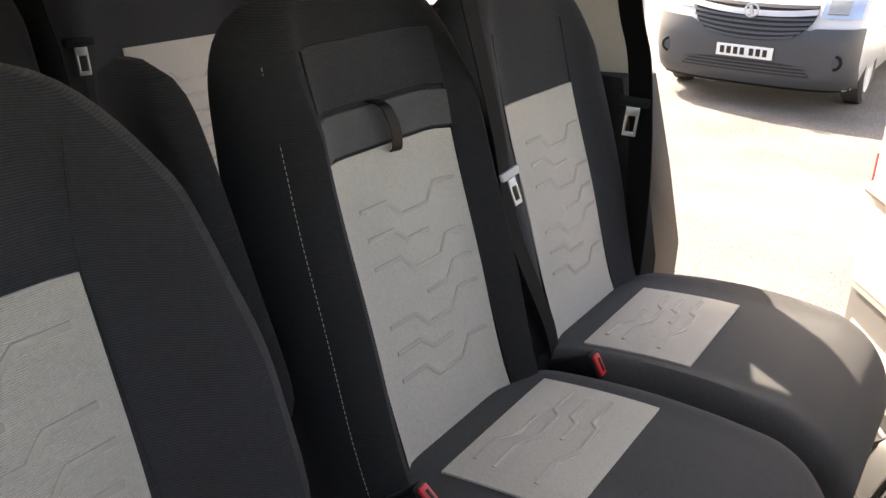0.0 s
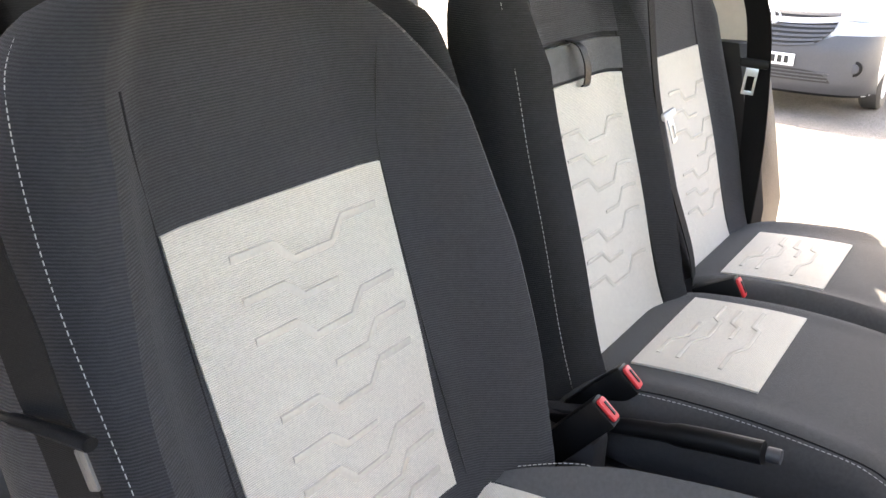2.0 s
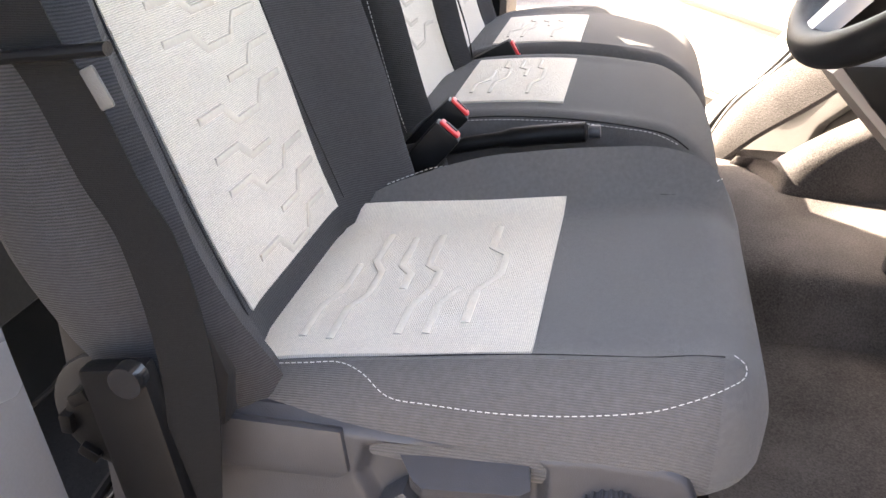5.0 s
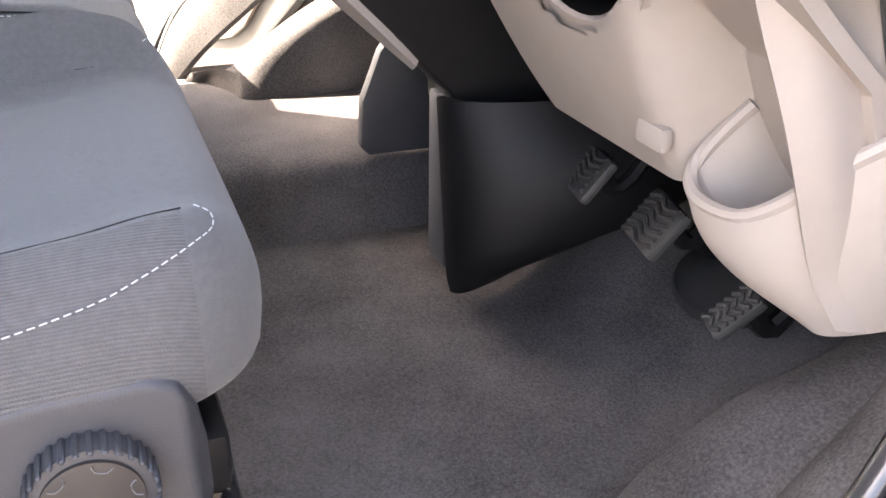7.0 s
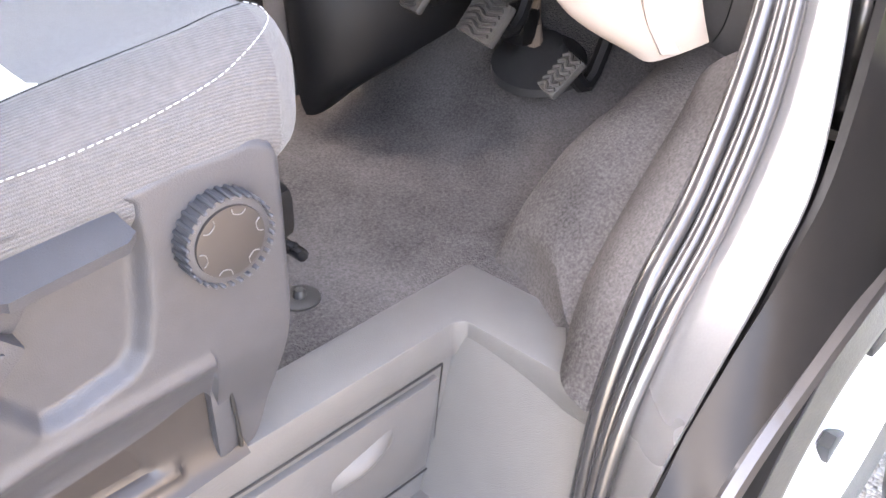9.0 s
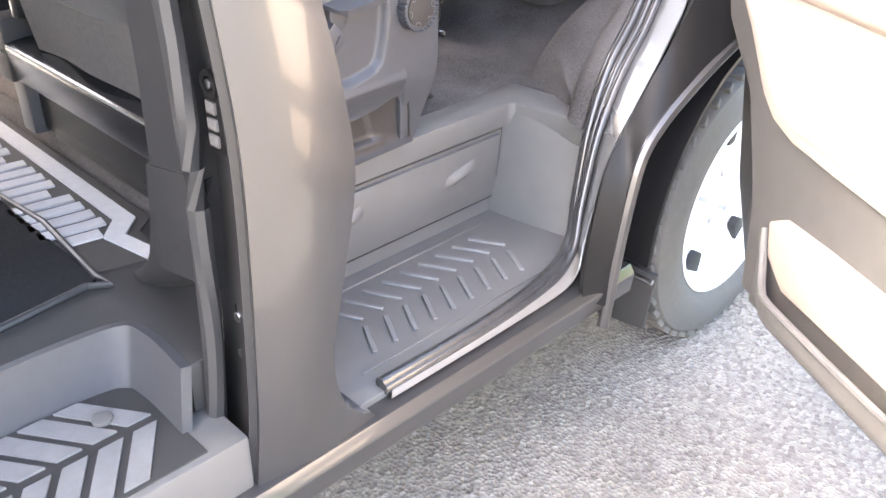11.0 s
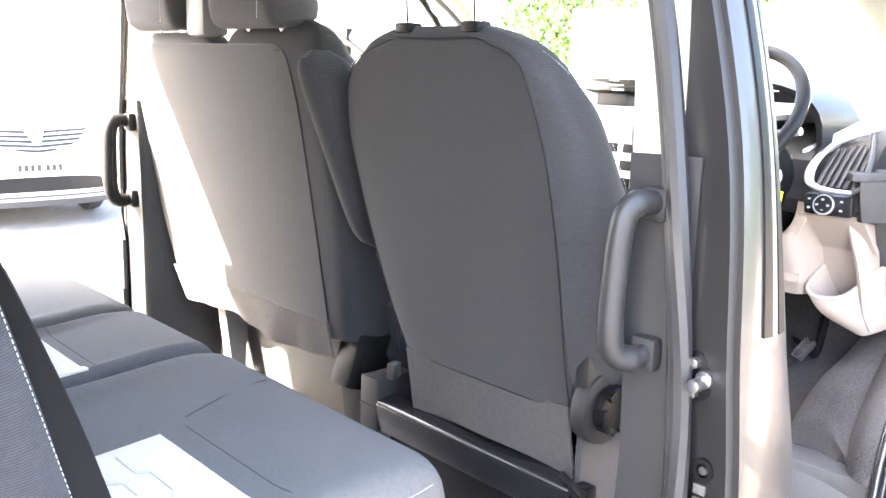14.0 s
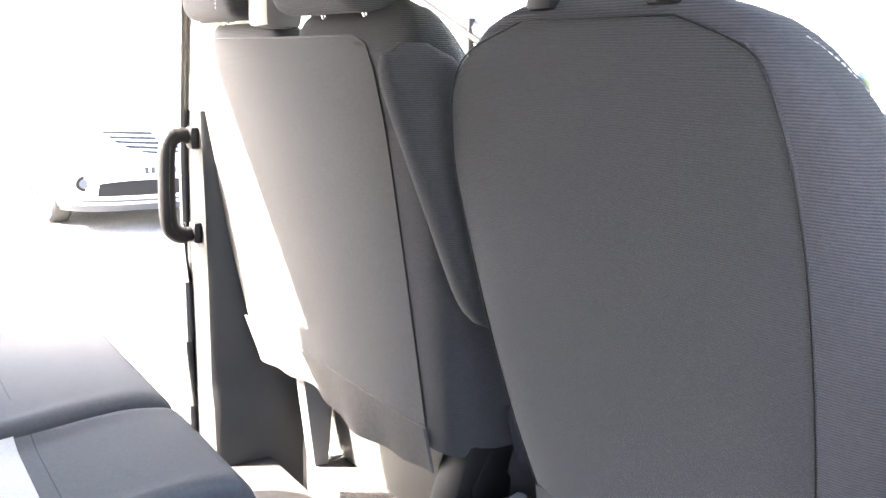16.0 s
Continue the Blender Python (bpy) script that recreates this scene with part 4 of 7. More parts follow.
def tongue(parent, centre, way, face, size=1.0, grip_mat=None):
    """A latch plate: dark grip and bright slotted tongue."""
    way, face = Vector(way).normalized(), Vector(face).normalized()
    side = way.cross(face).normalized()
    m = (Matrix((side, face, way)).transposed() * size).to_4x4()
    m.translation = Vector(centre)
    bm = B()
    bm_box(bm, (0, 0, 0.012), (0.058, 0.010, 0.018), (0, 0, 0), 0.005)
    bmesh.ops.transform(bm, matrix=m, verts=bm.verts)
    grip = part("tongue_grip", bm, grip_mat or M_BLACK, parent)
    bm = B()
    bm_box(bm, (-0.010, 0, 0.048), (0.005, 0.003, 0.05), (0, 0, 0), 0.001)
    bm_box(bm, (0.010, 0, 0.048), (0.005, 0.003, 0.05), (0, 0, 0), 0.001)
    bm_box(bm, (0, 0, 0.071), (0.025, 0.003, 0.008), (0, 0, 0), 0.001)
    bm_box(bm, (0, 0, 0.030), (0.025, 0.003, 0.016), (0, 0, 0), 0.001)
    bmesh.ops.transform(bm, matrix=m, verts=bm.verts)
    part("tongue", bm, M_STEEL, grip, "bright steel belt tongue")


middle_belt = thing("middle_seat_belt", (-0.40, 0.90, 1.0), "black belt hanging down between the passenger seat backs", "seat belt", "seat belts")
ribbon_part("webbing", [(-0.425, 0.73, 1.68), (-0.36, 0.80, 1.66), (-0.30, 0.86, 1.60), (-0.34, 0.86, 1.52), (-0.392, 0.865, 1.395), (-0.365, 0.91, 1.281), (-0.415, 0.955, 1.12), (-0.43, 0.965, 1.04)], 0.047, M_BELT, middle_belt, across=((1, 0.15, 0.0), (1, 0.25, 0)))
tongue(middle_belt, (-0.358, 0.900, 1.372), (-0.12, 0.35, -1), (0.1, 1, 0.3), 0.72, M_SILVER)
left_belt = thing("outer_seat_belt", (-0.84, 0.86, 0.9), "black belt on the nearside door pillar", "seat belt", "seat belts")
ribbon_part("webbing", [(-0.83, 0.82, 1.80), (-0.790, 0.880, 1.556), (-0.786, 0.912, 1.45), (-0.783, 0.935, 1.25), (-0.783, 0.937, 1.05), (-0.785, 0.93, 0.85)], 0.054, M_BELT, left_belt, across=((0.3, 1, 0), (0.5, 1, 0)))
tongue(left_belt, (-0.768, 0.918, 1.405), (0.1, -0.05, -1), (1, 0.5, 0.1), 0.95)
driver_belt = thing("driver_seat_belt", (0.72, 0.80, 0.75), "black driver's belt down to its floor anchor", "seat belt", "seat belts")
ribbon_part("webbing", [(0.712, 0.742, 1.74), (0.704, 0.798, 1.541), (0.701, 0.818, 1.450), (0.700, 0.841, 1.402), (0.700, 0.862, 1.348), (0.700, 0.882, 1.312), (0.700, 0.907, 1.248), (0.699, 0.931, 1.195), (0.696, 0.945, 1.08), (0.69, 0.93, 0.92)], 0.044, M_BELT, driver_belt, across=((-0.25, 1, 0), (-0.1, 1, 0)))
box_part("belt_end_cover", (0.695, 0.895, 1.01), (0.022, 0.06, 0.16), M_BLACK, driver_belt, turn=(10, 0, 0))
tube_part("belt_stop", [(0.70, 0.90, 1.085), (0.715, 0.90, 1.085)], 0.014, M_GLOSS, driver_belt, per=1, sides=14)

tube_part("tongue_bar", [(0.712, 0.830, 1.332), (0.712, 0.86, 1.338), (0.710, 0.90, 1.343), (0.710, 0.928, 1.347)], [0.004] * 4 + [0.0055] * 6 + [0.006] * 9, M_BLACK, driver_belt, "black belt tongue grip", sides=10, flat=0.8)
box_part("tongue", (0.704, 0.912, 1.318), (0.003, 0.012, 0.030), M_TRIM, driver_belt, "steel belt tongue", turn=(25, 0, 0), bevel=0.002)


# ---- the van's shell ----
def strip(bm, line_a, line_b, thick, per=6, across=6):
    """A curved sheet between two smooth lines."""
    a, b = smooth_path(line_a, per), smooth_path(line_b, per)
    n = min(len(a), len(b)) - 1
    bm_sheet(bm, n, across, lambda u, v: a[round(u * n)].lerp(b[round(u * n)], v), thick)


# front floor carpet, with the offside step well cut out
bm = B()
bm_prism(bm, [(-0.60, 0.845), (0.60, 0.845), (0.60, 0.93), (0.548, 0.95), (0.548, 1.655), (0.665, 1.668), (0.79, 1.60), (0.82, 1.60), (0.82, 2.30), (-0.82, 2.30), (-0.82, 1.60), (-0.60, 1.55)], "z", 0.55, 0.685)
solid("floor", bm, M_CARPET, "worn charcoal carpet on the cab floor", "floor", "structure")
# raised carpeted platform on the passenger side
bm = B()
rows = []
for y in np.linspace(1.36, 2.28, 14):
    w = -0.62 if y < 1.50 else -0.82
    rows.append([V(-0.150, y, 0.683), V(-0.166, y, 0.72), V(-0.182, y, 0.765), V(-0.196, y, 0.788), V(-0.222, y, 0.798), V(-0.30, y, 0.801), V(-0.45, y, 0.800), V(w, y, 0.797), V(w, y, 0.683)])
bm_loft(bm, rows)
solid("floor_platform", bm, M_CARPET, "raised carpeted floor on the passenger side", "floor", "structure")
# toe board rising to the bulkhead
bm = B()
bm_sheet(bm, 24, 16, lambda u, v: V(-0.82 + 1.64 * u, 1.74 + 0.56 * v - 0.06 * v * v, 0.682 + 0.51 * v ** 2.2), 0.02)
solid("toe_board", bm, M_CARPET, "charcoal carpet rising to the bulkhead", "carpet", "structure")
# carpeted wheel-arch bulges and sill sides
NEAR_BACK, NEAR_UP = 0.12, 0.10
ARCH_BASE = [(0.690, 1.640, 0.684), (0.600, 1.685, 0.684), (0.545, 1.700, 0.684), (0.535, 1.800, 0.684), (0.545, 1.905, 0.70), (0.56, 2.02, 0.74)]
ARCH_CREST = [(0.700, 1.645, 0.700), (0.620, 1.692, 0.722), (0.566, 1.715, 0.738), (0.560, 1.805, 0.804), (0.574, 1.905, 0.850), (0.58, 2.02, 0.90)]
ARCH_VALLEY = [(0.735, 1.610, 0.700), (0.722, 1.640, 0.735), (0.712, 1.680, 0.775), (0.703, 1.760, 0.840), (0.698, 1.850, 0.900), (0.69, 1.97, 0.95)]
SILL_IN = [(0.738, 1.600, 0.695), (0.724, 1.632, 0.735), (0.714, 1.672, 0.775), (0.705, 1.752, 0.840), (0.702, 1.815, 0.895), (0.700, 1.845, 0.930)]
SILL_OUT = [(0.800, 1.560, 0.69), (0.795, 1.605, 0.79), (0.790, 1.675, 0.875), (0.782, 1.745, 0.940), (0.774, 1.792, 0.975), (0.766, 1.822, 0.992)]
for s, side in ((1, "right"), (-1, "left")):
    bm = B()
    deep, back, up = (0.0, 0.0, 0.0) if s > 0 else (1.0, NEAR_BACK, NEAR_UP)
    valley_row = [(x - 0.022 * deep, y, z - 0.060 * deep * min(1, k / 2)) for k, (x, y, z) in enumerate(ARCH_VALLEY)]
    rows = [smooth_path([(s * x, y - back, z + up) for x, y, z in row], 6) for row in (ARCH_BASE, ARCH_CREST, valley_row)]
    n = len(rows[0]) - 1
    def arch(u, v):
        base, crest, valley = (row[round(u * n)] for row in rows)
        mid = crest.lerp(valley, 0.5) + V(0, 0, 0.018)
        full = smooth_path([base - V(0, 0, 0.01), base.lerp(crest, 0.8), crest.lerp(mid, 0.25) + V(0, 0, 0.006), mid, valley - V(0, 0, 0.01)], 4)
        return full[round(v * 16)]
    bm_sheet(bm, n, 16, arch, 0.03, side=(-s * 0.5, -0.5, 0.7))
    solid("arch_carpet_" + side, bm, M_CARPET, "carpet over the wheel arch", "carpet", "structure")
    bm = B()
    a, b = (smooth_path([(s * x, y - back, z + up) for x, y, z in row], 5) for row in (SILL_IN, SILL_OUT))
    m = len(a) - 1
    def sill_side(u, v):
        return a[round(u * m)].lerp(b[round(u * m)], v) + V(-s * 0.2, -0.9, 0.3) * (0.016 * math.sin(math.pi * v))
    bm_sheet(bm, m, 8, sill_side, 0.012, side=(-s * 0.2, -0.9, 0.3))
    solid("sill_carpet_" + side, bm, M_CARPET, "carpet strip beside the door seal", "carpet", "structure")

# offside step well
bm = B()
bm_prism(bm, [(0.545, 0.93), (0.612, 0.93), (0.612, 1.565), (0.62, 1.577), (0.79, 1.588), (0.80, 1.60), (0.668, 1.672), (0.548, 1.662), (0.540, 1.655)], "z", 0.64, 0.690, 0.004)
solid("step_rim", bm, M_TRIM, "grey grained plastic rim round the driver's step", "step trim", "structure")
bm = B()
bm_sheet(bm, 12, 6, lambda u, v: V(0.610 + 0.012 * v, 0.93 + (0.645 - 0.07 * v) * u, 0.672 - 0.205 * v), 0.02, side=(1, 0, 0))
solid("step_wall_inner", bm, M_TRIM, "grey plastic inner wall of the driver's step", "step wall", "structure")
bm = B()
bm_sheet(bm, 8, 6, lambda u, v: V(0.606 + 0.215 * u, 1.578 + 0.012 * u - 0.073 * v + 0.02 * u * u, 0.674 - 0.208 * v), 0.02, side=(0, -1, 0.3))
solid("step_wall_front", bm, M_TRIM, "grained grey plastic front wall of the driver's step", "step wall", "structure")
bm = B()
bm_prism(bm, [(0.60, 0.90), (0.915, 0.90), (0.905, 1.36), (0.875, 1.47), (0.845, 1.545), (0.60, 1.53)], "z", 0.43, 0.468, 0.004)
step_floor = solid("step_floor", bm, M_TRIM, "grey plastic driver's step with raised treads", "step", "structure")
bm = B()
bm_prism(bm, [(1.02, 0.505), (1.515, 0.505), (1.535, 0.632), (1.015, 0.632)], "x", 0.612, 0.6215, 0.001)
hatch = tagged(new("step_hatch", finish(bm, "step_hatch", M_TRIM)), "grey flap in the step's inner wall with two finger pulls", "hatch")
for outline in ([(1.005, 0.497), (1.525, 0.497), (1.547, 0.640), (1.005, 0.640)],):
    pts = [V(0.621 - 0.055 * (z - 0.497), y, z) for y, z in outline]
    tube_part("hatch_gap", pts, 0.0016, M_INK, hatch, per=1, closed=True)
for y in (1.42, 1.12):
    bm = B()
    bm_sheet(bm, 10, 6, lambda u, v: V(0.621 + 0.012 * math.sin(math.pi * u) * math.sin(math.pi * v), y - 0.045 + 0.09 * u, 0.565 + 0.03 * v + 0.02 * (u - 0.5)), 0.004, side=(1, 0, 0))
    part("finger_pull", bm, M_TRIM, hatch, "moulded finger pull")
for k in range(9):
    y = 1.02 + 0.046 * k
    for x, s in ((0.715, 1), (0.80, -1)):
        bm = B()
        bm_box(bm, (x, y + (0.012 if s > 0 else 0), 0.470), (0.075, 0.009, 0.006), (0, 0, 28 * s), 0.0015, 1)
        part("tread_rib", bm, M_STEPRIB, step_floor)
for x in (0.655, 0.86):
    bm = B()
    bm_box(bm, (x, 1.20, 0.469), (0.006, 0.50, 0.005), (0, 0, 0), 0.0015, 1)
    part("tread_rib", bm, M_TRIM, step_floor)

# offside sill: inner flange, seal and outer skin
SEAL = [(0.905, 0.95, 0.475), (0.905, 1.20, 0.475), (0.885, 1.38, 0.478), (0.850, 1.490, 0.495), (0.825, 1.535, 0.57), (0.812, 1.572, 0.70), (0.806, 1.625, 0.81), (0.800, 1.700, 0.89), (0.785, 1.780, 1.01), (0.760, 1.850, 1.17), (0.742, 1.885, 1.34), (0.732, 1.855, 1.48), (0.715, 1.745, 1.615), (0.69, 1.50, 1.775), (0.675, 1.25, 1.85), (0.67, 0.95, 1.865)]
def shifted(line, dx, dy, dz=0.0):
    return [(x + dx, y + dy, z + dz) for x, y, z in line]
FL_B = [(0.930, 0.95, 0.462), (0.930, 1.22, 0.462), (0.925, 1.38, 0.462), (0.925, 1.425, 0.49), (0.915, 1.455, 0.57), (0.910, 1.510, 0.695), (0.908, 1.575, 0.775), (0.908, 1.650, 0.868), (0.898, 1.718, 0.965), (0.820, 1.86, 1.17), (0.790, 1.915, 1.34), (0.775, 1.885, 1.49), (0.755, 1.775, 1.64), (0.73, 1.52, 1.81), (0.72, 1.26, 1.89), (0.72, 0.95, 1.90)]
def seal_line(f, s=1, start=0):
    """A line lying between the seal and the outer edge of the flange."""
    shift = V(0, 0, 0) if s > 0 else V(0, -NEAR_BACK, NEAR_UP)
    return [p + shift for p in smooth_path([V(s * p[0], p[1], p[2]).lerp(V(s * q[0], q[1], q[2]), f) for p, q in zip(SEAL[start:], FL_B[start:])], 6)]
bm = B()
bm_tube(bm, seal_line(0.0), 0.012, 10)
door_seal = solid("door_seal", bm, M_SEAL, "black rubber seal round the driver's door opening", "door seal", "structure")
for f, r in ((0.20, 0.008), (0.36, 0.009)):
    bm = B()
    bm_tube(bm, seal_line(f), r, 10)
    part("seal_lip", bm, M_SEAL, door_seal)
bm = B()
FL_A = shifted(SEAL, 0.012, 0.012, -0.004)
strip(bm, FL_A[3:], FL_B[3:], 0.003)
solid("door_frame", bm, M_FLANGE, "grey painted door aperture flange", "door frame", "structure")
bm = B()
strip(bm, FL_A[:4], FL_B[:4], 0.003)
solid("sill_flange", bm, M_SHADEPAINT, "flange along the sill in shade-dulled grey paint", "sill flange", "structure")
# black jamb panel between flange and wheel arch
JAMB_IN = [(0.945, 1.40, 0.445), (0.928, 1.428, 0.53), (0.914, 1.482, 0.672), (0.911, 1.542, 0.735), (0.911, 1.602, 0.800), (0.911, 1.657, 0.877), (0.903, 1.722, 0.970), (0.85, 1.86, 1.185), (0.81, 1.93, 1.34)]
JAMB_OUT = [(0.957, 1.48, 0.40), (0.957, 1.49, 0.50), (0.957, 1.505, 0.62), (0.957, 1.525, 0.70), (0.957, 1.575, 0.748), (0.957, 1.65, 0.789), (0.957, 1.75, 0.832), (0.945, 1.90, 0.95), (0.915, 2.02, 1.30)]
bm = B()
strip(bm, JAMB_IN, JAMB_OUT, 0.01)
solid("wing_jamb", bm, M_BLACKPAINT, "black panel between door frame and wheel arch", "jamb panel", "structure")
bm = B()
bm_tube(bm, smooth_path([(0.962, 1.47, 0.36), (0.962, 1.485, 0.50), (0.962, 1.503, 0.62), (0.962, 1.525, 0.70), (0.962, 1.575, 0.748), (0.962, 1.65, 0.789), (0.962, 1.75, 0.832), (0.962, 1.88, 0.872), (0.962, 2.05, 0.89), (0.962, 2.22, 0.87), (0.962, 2.38, 0.78), (0.962, 2.46, 0.65)], 5), 0.012, 8)
solid("arch_lip", bm, M_PAINT, "dark grey wheel-arch lip", "wheel arch", "structure")
bm = B()
WING = [(1.86, 0.865), (1.95, 0.885), (2.07, 0.895), (2.22, 0.875), (2.40, 0.78), (2.48, 0.65), (2.80, 0.65), (2.80, 1.10), (2.02, 1.32), (1.97, 1.05)]
bm_prism(bm, WING, "x", 0.955, 0.972, 0.004)
solid("front_wing", bm, M_PAINT, "dark grey painted front wing", "wing", "structure")
# hinge pillar with fittings
bm = B()
bm_prism(bm, [(0.752, 1.925), (0.785, 1.947), (0.855, 1.965), (0.895, 2.02), (0.90, 2.08), (0.72, 2.08)], "z", 0.86, 1.50, 0.006)
hinge_post = solid("hinge_pillar", bm, M_POST, "grey painted hinge pillar with bolts and black wiring", "pillar", "structure")
bm = B()
bm_revolve(bm, (0.780, 1.943, 1.264), (0.45, -0.89, 0), [(0.015, 0), (0.015, 0.005), (0.011, 0.007), (0.009, 0.002), (0, 0.002)], 24)
part("grommet", bm, M_BLACK, hinge_post, "round black grommet")
for x, z in ((0.800, 1.095), (0.800, 1.065)):
    bm = B()
    bm_disc(bm, (x, 1.945, z), (0.4, -0.9, 0), 0.008, 0.014, 6, 0.002)
    part("strap_bolt", bm, M_BLACK, hinge_post)
box_part("strap_bracket", (0.808, 1.945, 1.080), (0.030, 0.012, 0.050), M_BLACK, hinge_post, turn=(0, 0, 20), bevel=0.003)
tube_part("check_strap", [(0.812, 1.935, 1.082), (0.86, 1.885, 1.080), (0.93, 1.82, 1.078)], 0.007, M_STEEL, hinge_post, "steel door check strap", per=3)
for z in (1.375, 0.985):
    bm = B()
    bm_prism(bm, [(0.848, 1.93), (0.872, 1.90), (0.905, 1.88), (0.925, 1.90), (0.905, 1.95), (0.87, 1.975)], "z", z - 0.035, z + 0.035, 0.008)
    part("door_hinge", bm, M_POST, hinge_post, "painted door hinge")
    bm = B()
    bm_disc(bm, (0.897, 1.895, z), (0, 0, 1), 0.010, 0.085, 14, 0.003)
    part("hinge_pin", bm, M_STEEL, hinge_post)
tube_part("wiring_loom", [(0.797, 1.945, 1.395), (0.800, 1.925, 1.350), (0.806, 1.918, 1.315), (0.825, 1.912, 1.265), (0.862, 1.895, 1.225), (0.895, 1.865, 1.205)], [0.008] * 6 + [0.012] * 6 + [0.009] * 19, M_GLOSS, hinge_post, "black wiring loom", per=6, sides=12)
boot_path = smooth_path([(0.812, 1.940, 1.235), (0.822, 1.915, 1.215), (0.838, 1.90, 1.175), (0.858, 1.885, 1.135), (0.885, 1.860, 1.115)], 10)
bm = B()
bm_tube(bm, boot_path, [0.024 + 0.004 * math.sin(1.25 * k) for k in range(len(boot_path))], 14)
part("wiring_boot", bm, M_GLOSS, hinge_post, "black ribbed rubber wiring boot")
bm = B()
bm_tube(bm, smooth_path([(0.818, 1.955, 1.045), (0.822, 1.935, 1.02), (0.826, 1.930, 0.97), (0.828, 1.935, 0.92), (0.826, 1.955, 0.89)], 5), [0.018, 0.022, 0.026, 0.029, 0.031, 0.032] + [0.033] * 9 + [0.031, 0.029, 0.026, 0.022, 0.018, 0.014], 14)
part("hinge_cover", bm, M_GLOSS, hinge_post, "black moulded cover over the lower hinge")
# sill outer and lower strip
bm = B()
bm_prism(bm, [(0.95, 0.458), (0.962, 0.44), (0.958, 0.40), (0.93, 0.37), (0.80, 0.36), (0.80, 0.43), (0.90, 0.455)], "y", -1.6, 1.56, 0.004)
solid("sill", bm, M_PAINT, "dark grey painted sill", "sill", "structure")
bm = B()
bm_prism(bm, [(0.50, 0.22), (0.66, 0.22), (0.72, 0.37), (0.50, 0.40)], "y", -1.6, 1.45, 0.01)
solid("underbody", bm, M_BLACK, "dark underside below the sill", "underbody", "structure")

# B pillar at the offside, with outer skin, rear face, trim, seals
bm = B()
def outer_skin(u, v):
    z = 0.43 + 1.45 * v
    x = lerp([(0.43, 0.945), (0.60, 0.955), (0.95, 0.958), (1.20, 0.945), (1.40, 0.925), (1.88, 0.80)], z)
    y0 = lerp([(0.43, 0.70), (0.63, 0.713), (0.92, 0.722), (1.2, 0.708), (1.45, 0.715), (1.88, 0.72)], z)
    y1 = lerp([(0.43, 0.96), (0.50, 0.86), (0.60, 0.835), (0.75, 0.862), (0.88, 0.882), (1.0, 0.865), (1.18, 0.828), (1.45, 0.80), (1.88, 0.80)], z)
    return V(x - 0.012 * (2 * u - 1) ** 2, y0 + (y1 - y0) * u, z)
bm_sheet(bm, 8, 40, outer_skin, 0.012)
pillar = solid("pillar_right", bm, M_PAINT, "dark grey painted door pillar", "pillar", "structure")
bm = B()
bm_sheet(bm, 8, 30, lambda u, v: V(outer_skin(0, v).x - 0.01 - 0.13 * u, outer_skin(0, v).y + 0.005 + 0.035 * math.sin(math.pi * min(1, u * 1.3) / 2), outer_skin(0, v).z), 0.012)
part("rear_face", bm, M_REARFACE, pillar, "dark grey rear face of the pillar")
bm = B()
bm_sheet(bm, 8, 30, lambda u, v: V(outer_skin(1, v).x - 0.01 - lerp([(0, 0.20), (0.5, 0.20), (0.62, 0.09), (1, 0.08)], v) * u, outer_skin(1, v).y - 0.004 - 0.02 * u, outer_skin(1, v).z), 0.012)
part("front_face", bm, M_JAMB, pillar, "grey painted front face of the pillar")
for dx, r, mat in ((-0.082, 0.014, M_RUBBER), (-0.101, 0.009, M_RUBBER)):
    tube_part("pillar_seal", [outer_skin(0, v) + V(dx, -0.002 if r < 0.012 else -0.012, 0) for v in (0.0, 0.08, 0.2, 0.4, 0.6, 0.8, 1.0)], r, mat, pillar, "black rubber sliding-door seal" if mat is M_RUBBER else "")
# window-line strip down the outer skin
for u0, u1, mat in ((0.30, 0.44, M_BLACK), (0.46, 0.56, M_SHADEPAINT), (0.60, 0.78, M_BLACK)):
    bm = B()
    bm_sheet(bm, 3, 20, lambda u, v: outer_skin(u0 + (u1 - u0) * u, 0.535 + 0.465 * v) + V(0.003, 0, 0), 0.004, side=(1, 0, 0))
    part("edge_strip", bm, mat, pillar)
# catch, switch and striker on the rear face
bm = B()
bm_prism(bm, [(0.858, 1.172), (0.872, 1.172), (0.896, 1.148), (0.894, 1.122), (0.876, 1.106), (0.856, 1.108)], "y", 0.722, 0.736, 0.003)
plate = part("striker", bm, M_BLACK, pillar, "door striker plate with bolts and stud")
for x, z, r in ((0.866, 1.158, 0.0085), (0.866, 1.117, 0.0085), (0.884, 1.140, 0.012)):
    bm = B()
    bm_disc(bm, (x, 0.718, z), (0, -1, 0), r, 0.014, 20 if r > 0.01 else 6, 0.0015)
    part("stud" if r > 0.01 else "bolt", bm, M_STEEL, plate, "steel stud" if r > 0.01 else "")
bm = B()
bm_disc(bm, (0.884, 0.700, 1.137), (0, -1, 0), 0.009, 0.030, 16, 0.002)
part("stud", bm, M_STEEL, plate, "steel stud")
bm = B()
bm_box(bm, (0.884, 0.736, 0.962), (0.034, 0.012, 0.072), (0, 0, 0), 0.004)
contact = part("contact_plate", bm, M_BLACK, pillar, "black electrical contact plate")
for dz in (-0.020, 0, 0.020):
    box_part("contact", (0.884, 0.729, 0.962 + dz), (0.018, 0.005, 0.014), M_TRIM, contact, bevel=0.001)
bm = B()
bm_disc(bm, (0.888, 0.731, 1.011), (0, -1, 0), 0.016, 0.012, 28, 0.002, inner=0.010)
plug = part("round_plug", bm, M_BLACK, contact, "black round plug")
bm = B()
